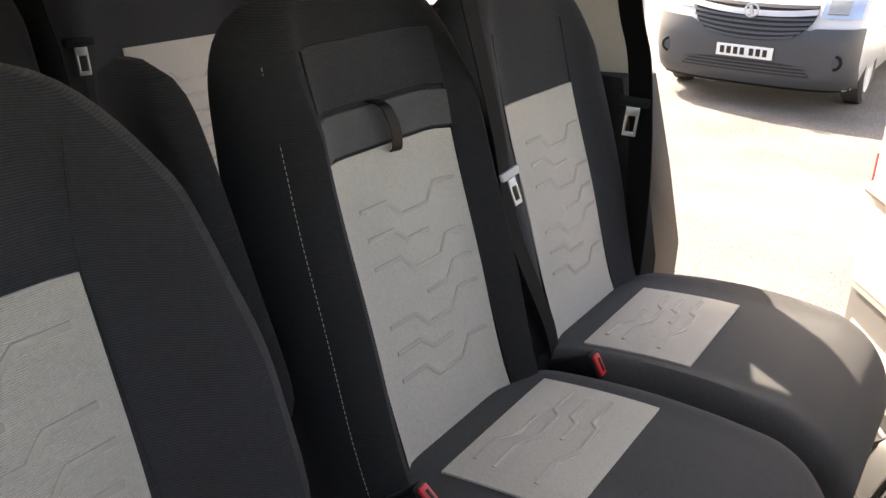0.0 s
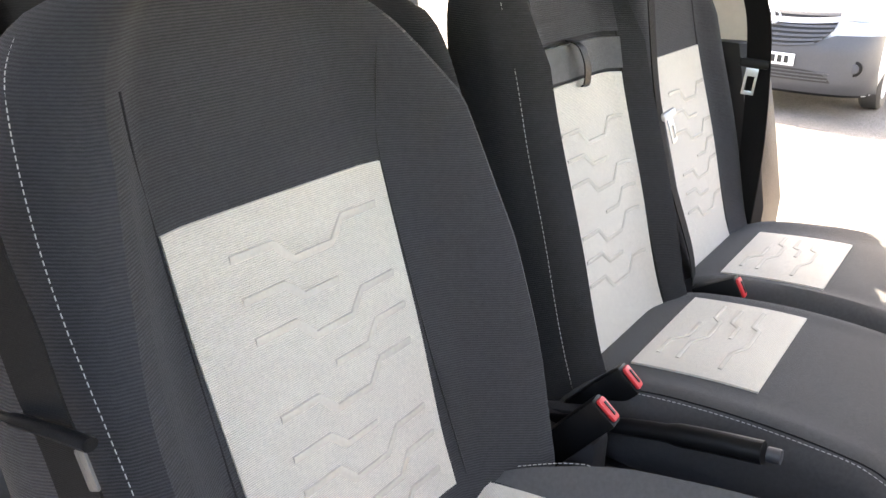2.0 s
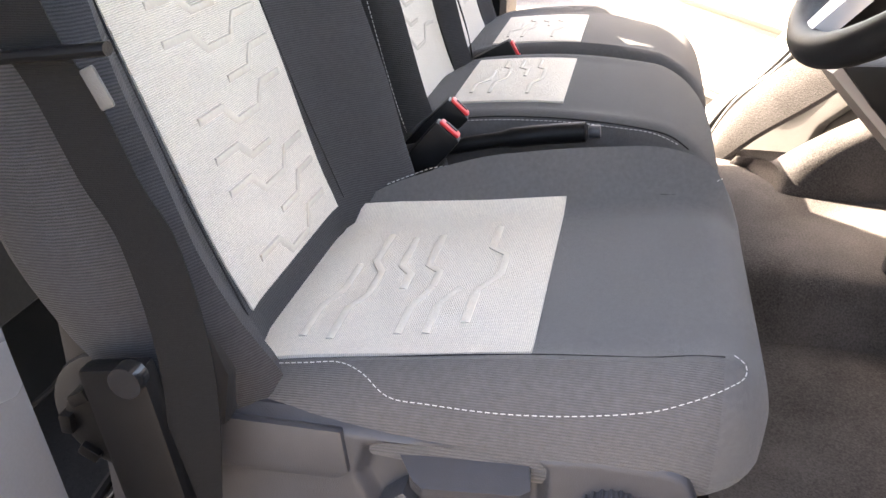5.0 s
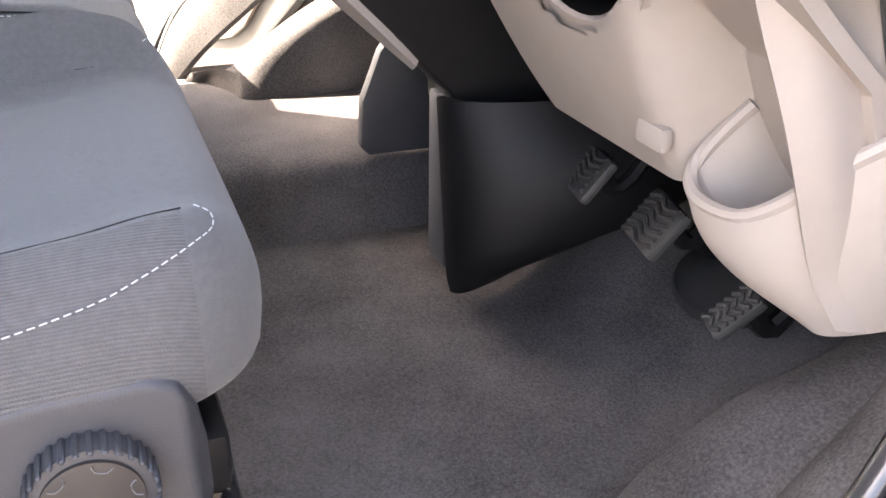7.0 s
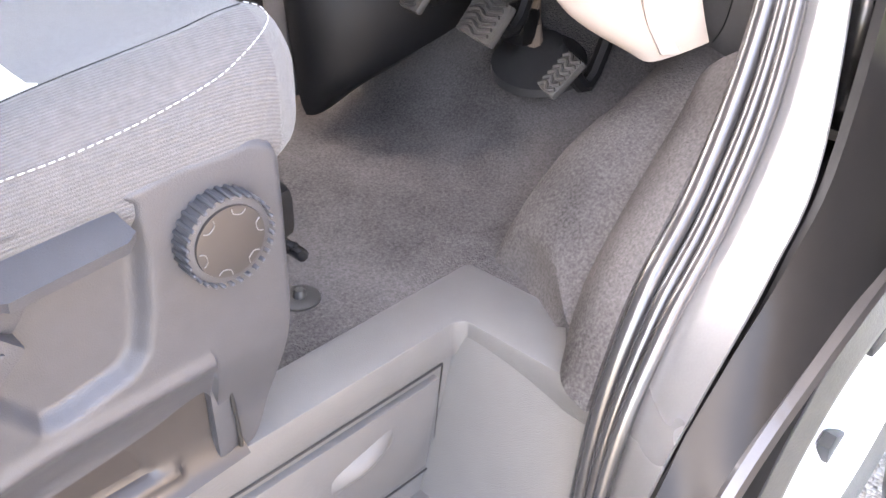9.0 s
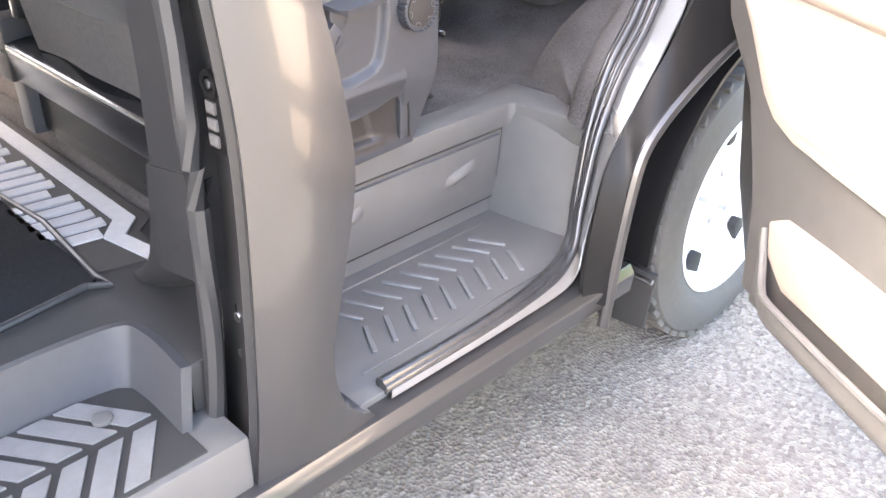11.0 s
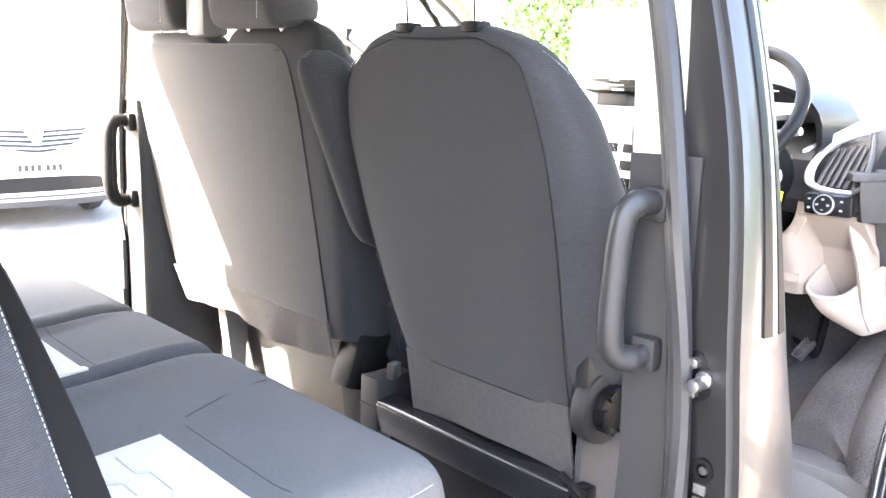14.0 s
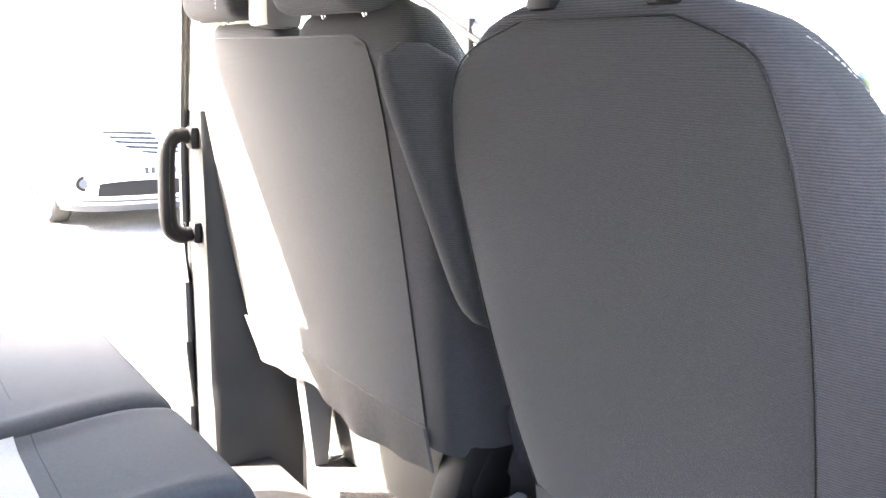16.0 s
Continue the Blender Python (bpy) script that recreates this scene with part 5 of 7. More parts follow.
bm_disc(bm, (0.888, 0.730, 1.011), (0, -1, 0), 0.006, 0.012, 12, 0.001)
part("bolt", bm, M_STEEL, contact)
bm = B()
bm_box(bm, (0.884, 0.742, 0.665), (0.034, 0.010, 0.085), (0, 0, 0), 0.003)
plate = part("lower_striker", bm, M_BLACK, pillar, "lower guide bracket")
for dz in (-0.028, 0.030):
    bm = B()
    bm_disc(bm, (0.882, 0.734, 0.665 + dz), (0, -1, 0), 0.008, 0.008, 6, 0.001)
    part("bolt", bm, M_STEEL, plate)
# inner trim of the pillar and its splayed foot
bm = B()
bm_loft(bm, [[V(x0, 0.705, z), V(0.845, 0.728, z), V(0.845, 0.77, z), V(x0 + 0.03, 0.81, z), V(x0, 0.80, z)] for z, x0 in ((0.72, 0.745), (0.85, 0.762), (1.0, 0.768), (1.15, 0.762), (1.30, 0.755), (1.425, 0.750))])
part("inner_trim", bm, M_TRIMDARK, pillar, "charcoal plastic pillar trim")
bm = B()
bm_loft(bm, [[V(x0, 0.708, z), V(0.805, 0.728, z), V(0.805, 0.77, z), V(x0 + 0.03, 0.81, z), V(x0, 0.80, z)] for z, x0 in ((1.425, 0.752), (1.60, 0.742), (1.90, 0.730))])
part("upper_trim", bm, M_HEADLINER, pillar, "pale upper pillar trim")
bm = B()
bm_sheet(bm, 10, 14, lambda u, v: V(lerp([(0, 0.60), (0.15, 0.655), (0.4, 0.715), (0.7, 0.745), (1, 0.760)], v) + 0.09 * u, 0.700 + 0.03 * u - 0.02 * math.sin(math.pi * u) * (1 - v) + lerp([(0, 0.03), (0.5, 0.005), (1, 0)], v), 0.638 + 0.24 * v), 0.012)
part("trim_foot", bm, M_TRIMDARK, pillar, "curved foot of the pillar trim")
grab = thing("grab_handle", (0.79, 0.69, 1.26), "charcoal grab handle on the offside pillar", "grab handle", "grab handles")
def grab_handle(parent, sx):
    out, rise = (0.0, 0.0) if sx > 0 else (0.060, 0.003)
    pts = [(0.80, 0.715, 1.358), (0.795, 0.675, 1.366), (0.787, 0.650, 1.345), (0.783, 0.644, 1.27), (0.782, 0.644, 1.19), (0.785, 0.657, 1.160), (0.795, 0.685, 1.152), (0.80, 0.715, 1.160)]
    # the nearside handle's shade is put into its colour: black instead of charcoal
    plastic = M_GRIP if sx > 0 else M_BLACK
    bm = B()
    bm_tube(bm, smooth_path([(sx * (x + out), y, z + rise) for x, y, z in pts], 6), [0.016] * 7 + [0.0185] * 29 + [0.016] * 7, 14, flat=0.85, up=(1, 0, 0))
    part("grip", bm, plastic, parent)
    for z in (1.360, 1.156):
        box_part("mount", (sx * (0.797 + out), 0.708, z + rise), (0.040, 0.024, 0.048), plastic, parent, bevel=0.010)
    tube_part("mould_line", [(sx * (x + out) - sx * 0.0178, y, z + rise) for x, y, z in pts[2:6]], 0.0009, M_BLACK, parent, per=6, sides=5)
grab_handle(grab, 1)

# nearside: pillar, trims, handle, sill, seal
bm = B()
PILLAR_LEFT = ((0.44, 0.0, -0.785, 0.94), (0.632, 0.0, -0.785, 0.94), (0.77, 0.0, -0.792, 0.955), (0.80, 0.0, -0.800, 0.965), (0.83, 0.0, -0.804, 0.970), (1.1, 0.004, -0.808, 0.970), (1.25, 0.010, -0.818, 0.935), (1.42, 0.02, -0.838, 0.890))
bm_loft(bm, [[V(x + lean, y, z) for x, y in ((inner, 0.735), (inner - 0.012, 0.716), (-0.925, 0.706), (-0.945, 0.73), (-0.945, fore), (-0.925, fore + 0.01), (inner - 0.02, fore), (inner, fore - 0.02))] for z, lean, inner, fore in PILLAR_LEFT])
pillar_left = solid("pillar_left", bm, M_TRIMDARK, "charcoal trimmed nearside door pillar with stepped foot", "pillar", "structure")
tube_part("pillar_seal", [(-0.905, 0.700, z) for z in (0.48, 0.9, 1.3)] + [(-0.865, 0.700, 1.60), (-0.84, 0.70, 1.86)], 0.010, M_RUBBER, pillar_left, "black rubber door seal", per=3)
bm = B()
bm_loft(bm, [[V(x + lean, y, z) for x, y in ((-0.838, 0.735), (-0.850, 0.716), (-0.925, 0.706), (-0.945, 0.73), (-0.945, 0.875 - 0.12 * (z - 1.42)), (-0.89, 0.875 - 0.12 * (z - 1.42)), (-0.885, 0.855 - 0.12 * (z - 1.42)))] for z, lean in ((1.42, 0.02), (1.65, 0.045), (1.90, 0.075))])
part("upper_trim", bm, M_HEADLINER, pillar_left, "pale upper pillar trim")
left_grab = thing("grab_handle", (-0.79, 0.69, 1.26), "nearside pillar grab handle, blackened for the shade on it", "grab handle", "grab handles")
grab_handle(left_grab, -1)
bm = B()
bm_prism(bm, [(-0.95, 0.458), (-0.962, 0.44), (-0.958, 0.40), (-0.93, 0.37), (-0.80, 0.36), (-0.80, 0.43), (-0.90, 0.455)], "y", -1.6, 1.90, 0.004)
solid("sill_left", bm, M_PAINT, "dark grey painted nearside sill", "sill", "structure")
bm = B()
bm_prism(bm, [(-0.60, 1.55), (-0.93, 1.55), (-0.93, 0.90), (-0.60, 0.90)], "z", 0.43, 0.468, 0.004)
solid("step_floor_left", bm, M_TRIM, "grey plastic nearside step", "step", "structure")
bm = B()
bm_prism(bm, [(0.90, 0.44), (1.60, 0.44), (1.60, 0.69), (0.90, 0.69)], "x", -0.62, -0.60, 0.004)
solid("step_wall_left", bm, M_TRIM, "grey plastic wall of the nearside step", "step wall", "structure")
bm = B()
strip(bm, [(-x, y - NEAR_BACK, z + NEAR_UP) for x, y, z in FL_A[3:]], [(-x, y - NEAR_BACK, z + NEAR_UP) for x, y, z in FL_B[3:]], 0.003)
solid("door_frame_left", bm, M_FLANGE, "grey painted nearside door aperture", "door frame", "structure")
bm = B()
bm_tube(bm, seal_line(0.0, -1, 3), 0.012, 10)
door_seal_left = solid("door_seal_left", bm, M_SEAL, "black rubber seal round the nearside door opening", "door seal", "structure")
bm = B()
bm_tube(bm, seal_line(0.25, -1, 3), 0.008, 10)
part("seal_lip", bm, M_SEAL, door_seal_left)
bm = B()
strip(bm, [(-x, y - NEAR_BACK, z + NEAR_UP) for x, y, z in JAMB_IN], [(-x, y - NEAR_BACK, z + NEAR_UP) for x, y, z in JAMB_OUT], 0.01)
solid("wing_jamb_left", bm, M_BLACKPAINT, "black panel between nearside door frame and wheel arch", "jamb panel", "structure")
bm = B()
bm_prism(bm, WING, "x", -0.972, -0.955, 0.004)
solid("wing_left", bm, M_PAINT, "dark grey nearside front wing", "wing", "structure")
bm = B()
bm_prism(bm, [(-0.74, 1.84), (-0.79, 1.89), (-0.90, 1.95), (-0.90, 2.08), (-0.72, 2.08)], "z", 0.86, 1.50, 0.004)
solid("hinge_pillar_left", bm, M_POST, "grey painted nearside hinge pillar", "pillar", "structure")

# roof, headlining, windscreen posts and rear closing walls
bm = B()
bm_sheet(bm, 16, 16, lambda u, v: V((-0.86 + 1.72 * u), -2.6 + 4.05 * v, 1.955 - 0.10 * (2 * u - 1) ** 4 - 0.06 * v ** 6), 0.02, side=(0, 0, 1))
solid("roof", bm, M_PAINT, "dark grey van roof", "roof", "structure")
bm = B()
bm_sheet(bm, 12, 12, lambda u, v: V((-0.80 + 1.60 * u), -0.75 + 2.1 * v, 1.905 - 0.07 * (2 * u - 1) ** 4 - 0.06 * v ** 6), 0.015, side=(0, 0, 1))
solid("ceiling", bm, M_HEADLINER, "pale headlining", "ceiling", "structure")
for s in (-1, 1):
    bm = B()
    bm_prism(bm, [(s * 0.70, 1.80), (s * 0.80, 1.80), (s * 0.875, 1.83), (s * 0.875, 1.92), (s * 0.70, 1.92)], "y", -2.6, 1.30, 0.008)
    solid("roof_rail_right" if s > 0 else "roof_rail_left", bm, M_PAINT, "roof edge over the doors", "roof rail", "structure")
    bm = B()
    line = [(s * 0.66, 1.985, 1.40), (s * 0.645, 1.90, 1.54), (s * 0.625, 1.74, 1.70), (s * 0.60, 1.45, 1.86)]
    bm_tube(bm, smooth_path(line, 6), 0.05, 10, flat=0.8)
    screen_post = solid("screen_post_right" if s > 0 else "screen_post_left", bm, M_HEADLINER, "pale windscreen pillar trim", "pillar trim", "structure")
    bm = B()
    bm_tube(bm, smooth_path([(x + s * 0.065, y + 0.02, z) for x, y, z in line], 6), 0.045, 10, flat=0.8)
    solid("screen_post_outer_right" if s > 0 else "screen_post_outer_left", bm, M_PAINT, "dark painted windscreen pillar", "pillar", "structure")
    if s > 0:
        for k in range(2):
            for j in range(5):
                box_part("grille_slot", (0.660 + 0.012 * k, 1.913 - 0.007 * j, 1.440 + 0.0145 * j), (0.0065, 0.014, 0.011), M_INK, screen_post, turn=(25, 0, 20), bevel=0.001)
bm = B()
bm_sheet(bm, 12, 10, lambda u, v: V(-0.68 + 1.36 * u, 2.35 - 0.80 * v - 0.16 * (2 * u - 1) ** 2, 1.30 + 0.56 * v), 0.005)
windscreen = solid("window_front", bm, M_GLASS, "clear windscreen", "window", "structure")
windscreen.visible_shadow = False
bm = B()
bm_box(bm, (0, -0.78, 1.25), (1.74, 0.05, 1.30))
solid("wall_rear", bm, M_HEADLINER, "bulkhead behind the rear seats", "wall", "structure")
for s in (-1, 1):
    bm = B()
    bm_prism(bm, [(-2.6, 0.40), (-0.35, 0.40), (-0.35, 1.90), (-2.6, 1.90)], "x", s * 0.95, s * 0.90, 0.004)
    solid("wall_side_right" if s > 0 else "wall_side_left", bm, M_PAINT, "dark grey van side", "van side", "structure")

bm = B()
bm_loft(bm, [[V(-0.945, -0.36, z), V(-0.885, -0.36, z), V(-0.885, y - 0.02, z), V(-0.90, y, z), V(-0.945, y, z)] for z, y in ((0.45, 0.04), (1.00, 0.04), (1.35, 0.02), (1.60, -0.02), (1.88, -0.05))])
solid("quarter_trim_left", bm, M_TRIMDARK, "charcoal trim behind the nearside door opening", "pillar", "structure")

# rear floor, step and mats
bm = B()
bm_prism(bm, [(-0.74, -0.75), (0.690, -0.75), (0.690, 0.57), (0.692, 0.63), (0.708, 0.66), (0.85, 0.67), (0.85, 0.70), (0.60, 0.84), (-0.85, 0.84), (-0.85, 0.66), (-0.74, 0.64)], "z", 0.55, 0.632, 0.006)
solid("rear_floor", bm, M_FLOOR, "black rubber rear floor", "floor", "structure")
bm = B()
bm_prism(bm, [(0.68, -0.45), (0.93, -0.45), (0.93, 0.70), (0.74, 0.70), (0.68, 0.66)], "z", 0.40, 0.545, 0.006)
rear_step = solid("rear_step", bm, M_TRIM, "grey plastic rear step with ribbed tread", "step", "structure")
bm = B()
strip(bm, [(0.688, -0.45, 0.634), (0.688, 0.35, 0.634), (0.688, 0.56, 0.634), (0.703, 0.655, 0.634), (0.755, 0.676, 0.634), (0.855, 0.672, 0.634)], [(0.700, -0.45, 0.542), (0.700, 0.34, 0.542), (0.700, 0.54, 0.542), (0.714, 0.634, 0.542), (0.76, 0.654, 0.542), (0.87, 0.652, 0.542)], 0.015)
solid("rear_step_wall", bm, M_PLASTIC, "rounded grey plastic wall of the rear step", "step wall", "structure")
bm = B()
bm_prism(bm, [(0.712, -0.42), (0.918, -0.42), (0.918, 0.645), (0.745, 0.645), (0.712, 0.61)], "z", 0.5445, 0.5475)
part("tread_plate", bm, M_FLOOR, rear_step)
for k in range(21):
    y = -0.38 + 0.048 * k
    for x, s in ((0.763, 1), (0.868, -1)):
        bm = B()
        bm_prism(bm, [(x - 0.044, y - 0.017 - 0.030 * s), (x + 0.044, y - 0.017 + 0.030 * s), (x + 0.044, y + 0.017 + 0.030 * s), (x - 0.044, y + 0.017 - 0.030 * s)], "z", 0.547, 0.551)
        part("tread_rib", bm, M_STEPRIB, rear_step)
bm = B()
bm_disc(bm, (0.775, 0.575, 0.553), (0, 0, 1), 0.014, 0.006, 24, 0.001)
part("drain_plug", bm, M_TRIM, rear_step)
# pale ribbed tread strip set in the floor
tread = thing("tread_strip", (0.2, 0.75, 0.633), "pale grey ribbed tread strip set in the rear floor", "tread strip")
bm = B()
bm_prism(bm, [(-0.45, 0.665), (0.555, 0.66), (0.585, 0.79), (0.49, 0.80), (0.46, 0.835), (-0.45, 0.835)], "z", 0.630, 0.635)
part("tread_base", bm, M_FLOOR, tread)
for k in range(24):
    x = -0.42 + 0.038 * k
    bm = B()
    bm_box(bm, (x, 0.72, 0.6365), (0.028, 0.105 if k % 5 != 3 else 0.06, 0.005), (0, 0, -8), 0.001, 1)
    part("tread_bar", bm, M_TREAD, tread)
bm = B()
bm_prism(bm, [(-0.45, 0.79), (0.43, 0.785), (0.475, 0.745), (0.585, 0.765), (0.575, 0.79), (0.49, 0.775), (0.45, 0.815), (-0.45, 0.82)], "z", 0.6342, 0.639)
part("tread_border", bm, M_TREAD, tread)
floor_mat = thing("floor_mat", (0.5, 0.54, 0.633), "black carpet mat with bound edge under the rear bench", "floor mat")
mat_outline = [(0.18, 0.395), (0.585, 0.393), (0.622, 0.415), (0.592, 0.66), (0.58, 0.682), (0.15, 0.678), (0.14, 0.41)]
bm = B()
bm_prism(bm, mat_outline, "z", 0.632, 0.639, 0.002)
part("mat_pad", bm, M_MAT, floor_mat)
tube_part("binding", [(x, y, 0.638) for x, y in mat_outline], 0.006, M_RUBBER, floor_mat, "black bound edge", per=2, closed=True)


# front body, bulkhead and rear end, closing the van
bm = B()
bm_box(bm, (0, 2.33, 0.86), (1.72, 0.04, 0.92), (0, 0, 0), 0.006)
solid("bulkhead", bm, M_BLACK, "black front bulkhead behind the dashboard", "bulkhead", "structure")
bm = B()
bm_box(bm, (0, 0.40, 0.50), (1.20, 3.70, 0.10), (0, 0, 0), 0.006)
solid("underfloor", bm, M_BLACK, "dark underfloor of the van", "underbody", "structure")
bm = B()
bm_sheet(bm, 20, 16, lambda u, v: V((-0.94 + 1.88 * u) * (1 - 0.07 * v), 2.22 + 0.78 * v - 0.20 * (2 * u - 1) ** 2 * v, 1.34 - 0.10 * v - 0.20 * v ** 3 - 0.06 * (2 * u - 1) ** 4), 0.02, side=(0, 0, 1))
solid("bonnet", bm, M_PAINT, "dark grey painted bonnet", "bonnet", "structure")
bm = B()
bm_sheet(bm, 24, 12, lambda u, v: V((-0.96 + 1.92 * u) * (0.93 + 0.07 * (1 - v) ** 0.5), 3.06 - 0.42 * abs(2 * u - 1) ** 3.5 - 0.10 * v * v, 0.28 + 0.79 * v), 0.02, side=(0, 1, 0))
solid("front_bumper", bm, M_PAINT, "dark grey painted front end", "bumper", "structure")
bm = B()
bm_box(bm, (0, -2.60, 1.15), (1.78, 0.06, 1.50), (0, 0, 0), 0.02)
solid("door_rear", bm, M_PAINT, "dark grey closed rear doors", "door", "structure")


# ---- dashboard and controls ----
dash = thing("dashboard", (0, 1.9, 1.2), "dark dashboard with beige lower panels", "dashboard")
def dash_section(x):
    return [V(x, y, z) for y, z in ((1.72, 1.225), (1.695, 1.26), (1.70, 1.35), (1.745, 1.395), (1.86, 1.44), (2.05, 1.44), (2.30, 1.38), (2.30, 1.20), (1.95, 1.18))]
bm = B()
bm_loft(bm, [dash_section(x) for x in np.linspace(-0.74, 0.535, 12)])
upper = part("upper_shell", bm, M_TRIMDARK, dash, "charcoal dashboard top")
bm = B()
bm_loft(bm, [[V(x, y, z) for y, z in ((1.72, 1.225), (1.685, 1.25), (1.70, 1.295), (1.735, 1.35), (1.785, 1.405), (1.87, 1.435), (2.05, 1.43), (2.30, 1.38), (2.30, 1.20), (1.95, 1.18))] for x in (0.536, 0.60, 0.665)])
part("vent_block", bm, M_TRIMDARK, dash, "charcoal outer block of the dashboard")
bm = B()
def low_panel(u, v):
    left = 0.16 + 0.12 * v
    x = left + (0.67 - left) * u
    z = 1.235 - 0.212 * v
    f = min(1, max(0, (x - 0.495) / 0.045))
    return V(x, 1.705 + 0.03 * math.sin(math.pi * v) * 0.3 + 0.085 * v * v + 0.075 * f * f * (3 - 2 * f) * min(1, v * 2.5), z)
bm_sheet(bm, 60, 32, low_panel, 0.012)
bmesh.ops.delete(bm, geom=[f for f in bm.faces if ((f.calc_center_median().x - 0.40) / 0.125) ** 2 + ((f.calc_center_median().z - 1.25) / 0.118) ** 2 < 1], context="FACES")
lower = part("lower_panel", bm, M_BEIGE, dash, "beige lower dashboard panel")
bm = B()
bm_sheet(bm, 8, 4, lambda u, v: V(0.28 + 0.30 * u, 1.87 + 0.35 * v, 1.035 + 0.05 * v), 0.01)
part("underside", bm, M_BLACK, dash)
box_part("pull_recess", (0.497, 1.752, 1.062), (0.040, 0.012, 0.022), M_BEIGE, lower, bevel=0.005)
# open cubby at the outer end
RIM = smooth_path([(0.545, 1.805, 1.097), (0.530, 1.782, 1.062), (0.530, 1.765, 1.039), (0.556, 1.755, 1.026), (0.605, 1.756, 1.031), (0.635, 1.770, 1.055), (0.655, 1.790, 1.084), (0.680, 1.812, 1.112)], 4)
FOOT = smooth_path([(0.572, 1.850, 1.020), (0.574, 1.845, 0.990), (0.587, 1.835, 0.968), (0.607, 1.825, 0.953), (0.631, 1.818, 0.944), (0.652, 1.816, 0.942), (0.672, 1.830, 0.950), (0.695, 1.850, 0.965)], 4)
def cubby(u, v):
    k = round(u * (len(RIM) - 1))
    return RIM[k].lerp(FOOT[k], v) + V(-0.008, -0.022, -0.004) * math.sin(math.pi * v) * math.sin(math.pi * (0.1 + 0.8 * u))
bm = B()
bm_sheet(bm, len(RIM) - 1, 12, cubby, 0.010, side=(-0.2, -1, -0.2))
bin_part = part("door_bin", bm, M_BEIGE, dash, "beige open cubby with rounded rim")
tube_part("rim", [cubby(u, 0) + V(0, 0.005, 0) for u in np.linspace(0, 1, 15)], 0.0065, M_BEIGE, bin_part, per=2)
bm = B()
RIB_LEFT = [(0.955, 0.668, 1.815), (1.00, 0.657, 1.790), (1.071, 0.654, 1.762), (1.117, 0.650, 1.745), (1.178, 0.640, 1.722), (1.228, 0.632, 1.704)]
RIB_RIGHT = [(0.955, 0.676, 1.900), (1.015, 0.662, 1.880), (1.078, 0.662, 1.845), (1.14, 0.660, 1.820), (1.228, 0.657, 1.784)]
def rib(u, v):
    z = 0.955 + 0.273 * v
    a = V(lerp([(h, x) for h, x, y in RIB_LEFT], z), lerp([(h, y) for h, x, y in RIB_LEFT], z), z)
    b = V(lerp([(h, x) for h, x, y in RIB_RIGHT], z), lerp([(h, y) for h, x, y in RIB_RIGHT], z), z)
    return a.lerp(b, u) + V(0.8, -0.3, 0) * (0.012 * math.sin(math.pi * u ** 0.7) ** 2)
bm_sheet(bm, 16, 40, rib, 0.010, side=(0.8, -0.5, 0))
part("outer_rib", bm, M_BEIGE, dash)
# grey end panel beside the pillar, under the cup shelf
END_LEFT = [(0.948, (0.677, 1.896)), (1.015, (0.664, 1.876)), (1.078, (0.664, 1.841)), (1.14, (0.662, 1.816)), (1.232, (0.659, 1.778))]
def end_panel(u, v):
    z = 0.948 + 0.284 * v
    a = V(lerp([(h, p[0]) for h, p in END_LEFT], z), lerp([(h, p[1]) for h, p in END_LEFT], z), z)
    b = V(lerp([(0.948, 0.752), (1.13, 0.735), (1.325, 0.726)], z), lerp([(0.948, 1.868), (1.13, 1.840), (1.325, 1.812)], z), z)
    return a.lerp(b, u) + V(0.6, -0.7, 0) * (0.006 * math.sin(math.pi * u))
bm = B()
bm_sheet(bm, 12, 30, end_panel, 0.008, side=(0.6, -0.8, 0))
end_skin = part("end_panel", bm, M_DASHGREY, dash, "dark grey dashboard end panel")
for pts in (((0.35, 0.70), (0.38, 0.86), (0.48, 0.90), (0.80, 0.895)), ((0.86, 0.70), (0.72, 0.42), (0.45, 0.16), (0.12, 0.03))):
    tube_part("panel_groove", [end_panel(u, v) + V(0.0006, -0.0004, 0) for u, v in pts], 0.0010, M_BLACK, end_skin, per=8, sides=5)
bm = B()
bm_loft(bm, [[V(0.652, 1.700, z), V(0.668, 1.690 - d, z), V(0.684, 1.705 - d, z), V(0.731, 1.806, z), V(0.726, 1.86, z), V(0.652, 1.86, z)] for z, d in ((1.226, 0.0), (1.25, 0.012), (1.28, 0.024), (1.318, 0.034))])
part("end_block", bm, M_DASHGREY, dash, "dark grey moulding under the cup shelf")
# cup shelf on top of the outer end
bm = B()
bm_prism(bm, [(0.650, 1.655), (0.674, 1.670), (0.732, 1.800), (0.732, 1.90), (0.62, 1.93), (0.60, 1.72)], "z", 1.316, 1.336, 0.006)
shelf = part("cup_shelf", bm, M_DASHGREY, dash, "grey moulded cup shelf")
def cup_wall(u, v):
    a = math.pi * (0.06 + 0.94 * u)
    top = lerp([(0, 1.350), (0.18, 1.372), (0.45, 1.410), (0.62, 1.414), (0.85, 1.395), (1, 1.375)], u)
    return V(0.668 + 0.062 * math.cos(a), 1.795 + 0.082 * math.sin(a) + 0.010 * v, 1.334 + (top - 1.334) * v)
bm = B()
bm_sheet(bm, 28, 8, cup_wall, 0.012)
part("cup_surround", bm, M_DASHGREY, shelf)
tube_part("cup_rim", [cup_wall(u, 1) for u in np.linspace(0, 1, 12)], 0.006, M_DASHGREY, shelf, per=3, sides=8)
bm = B()
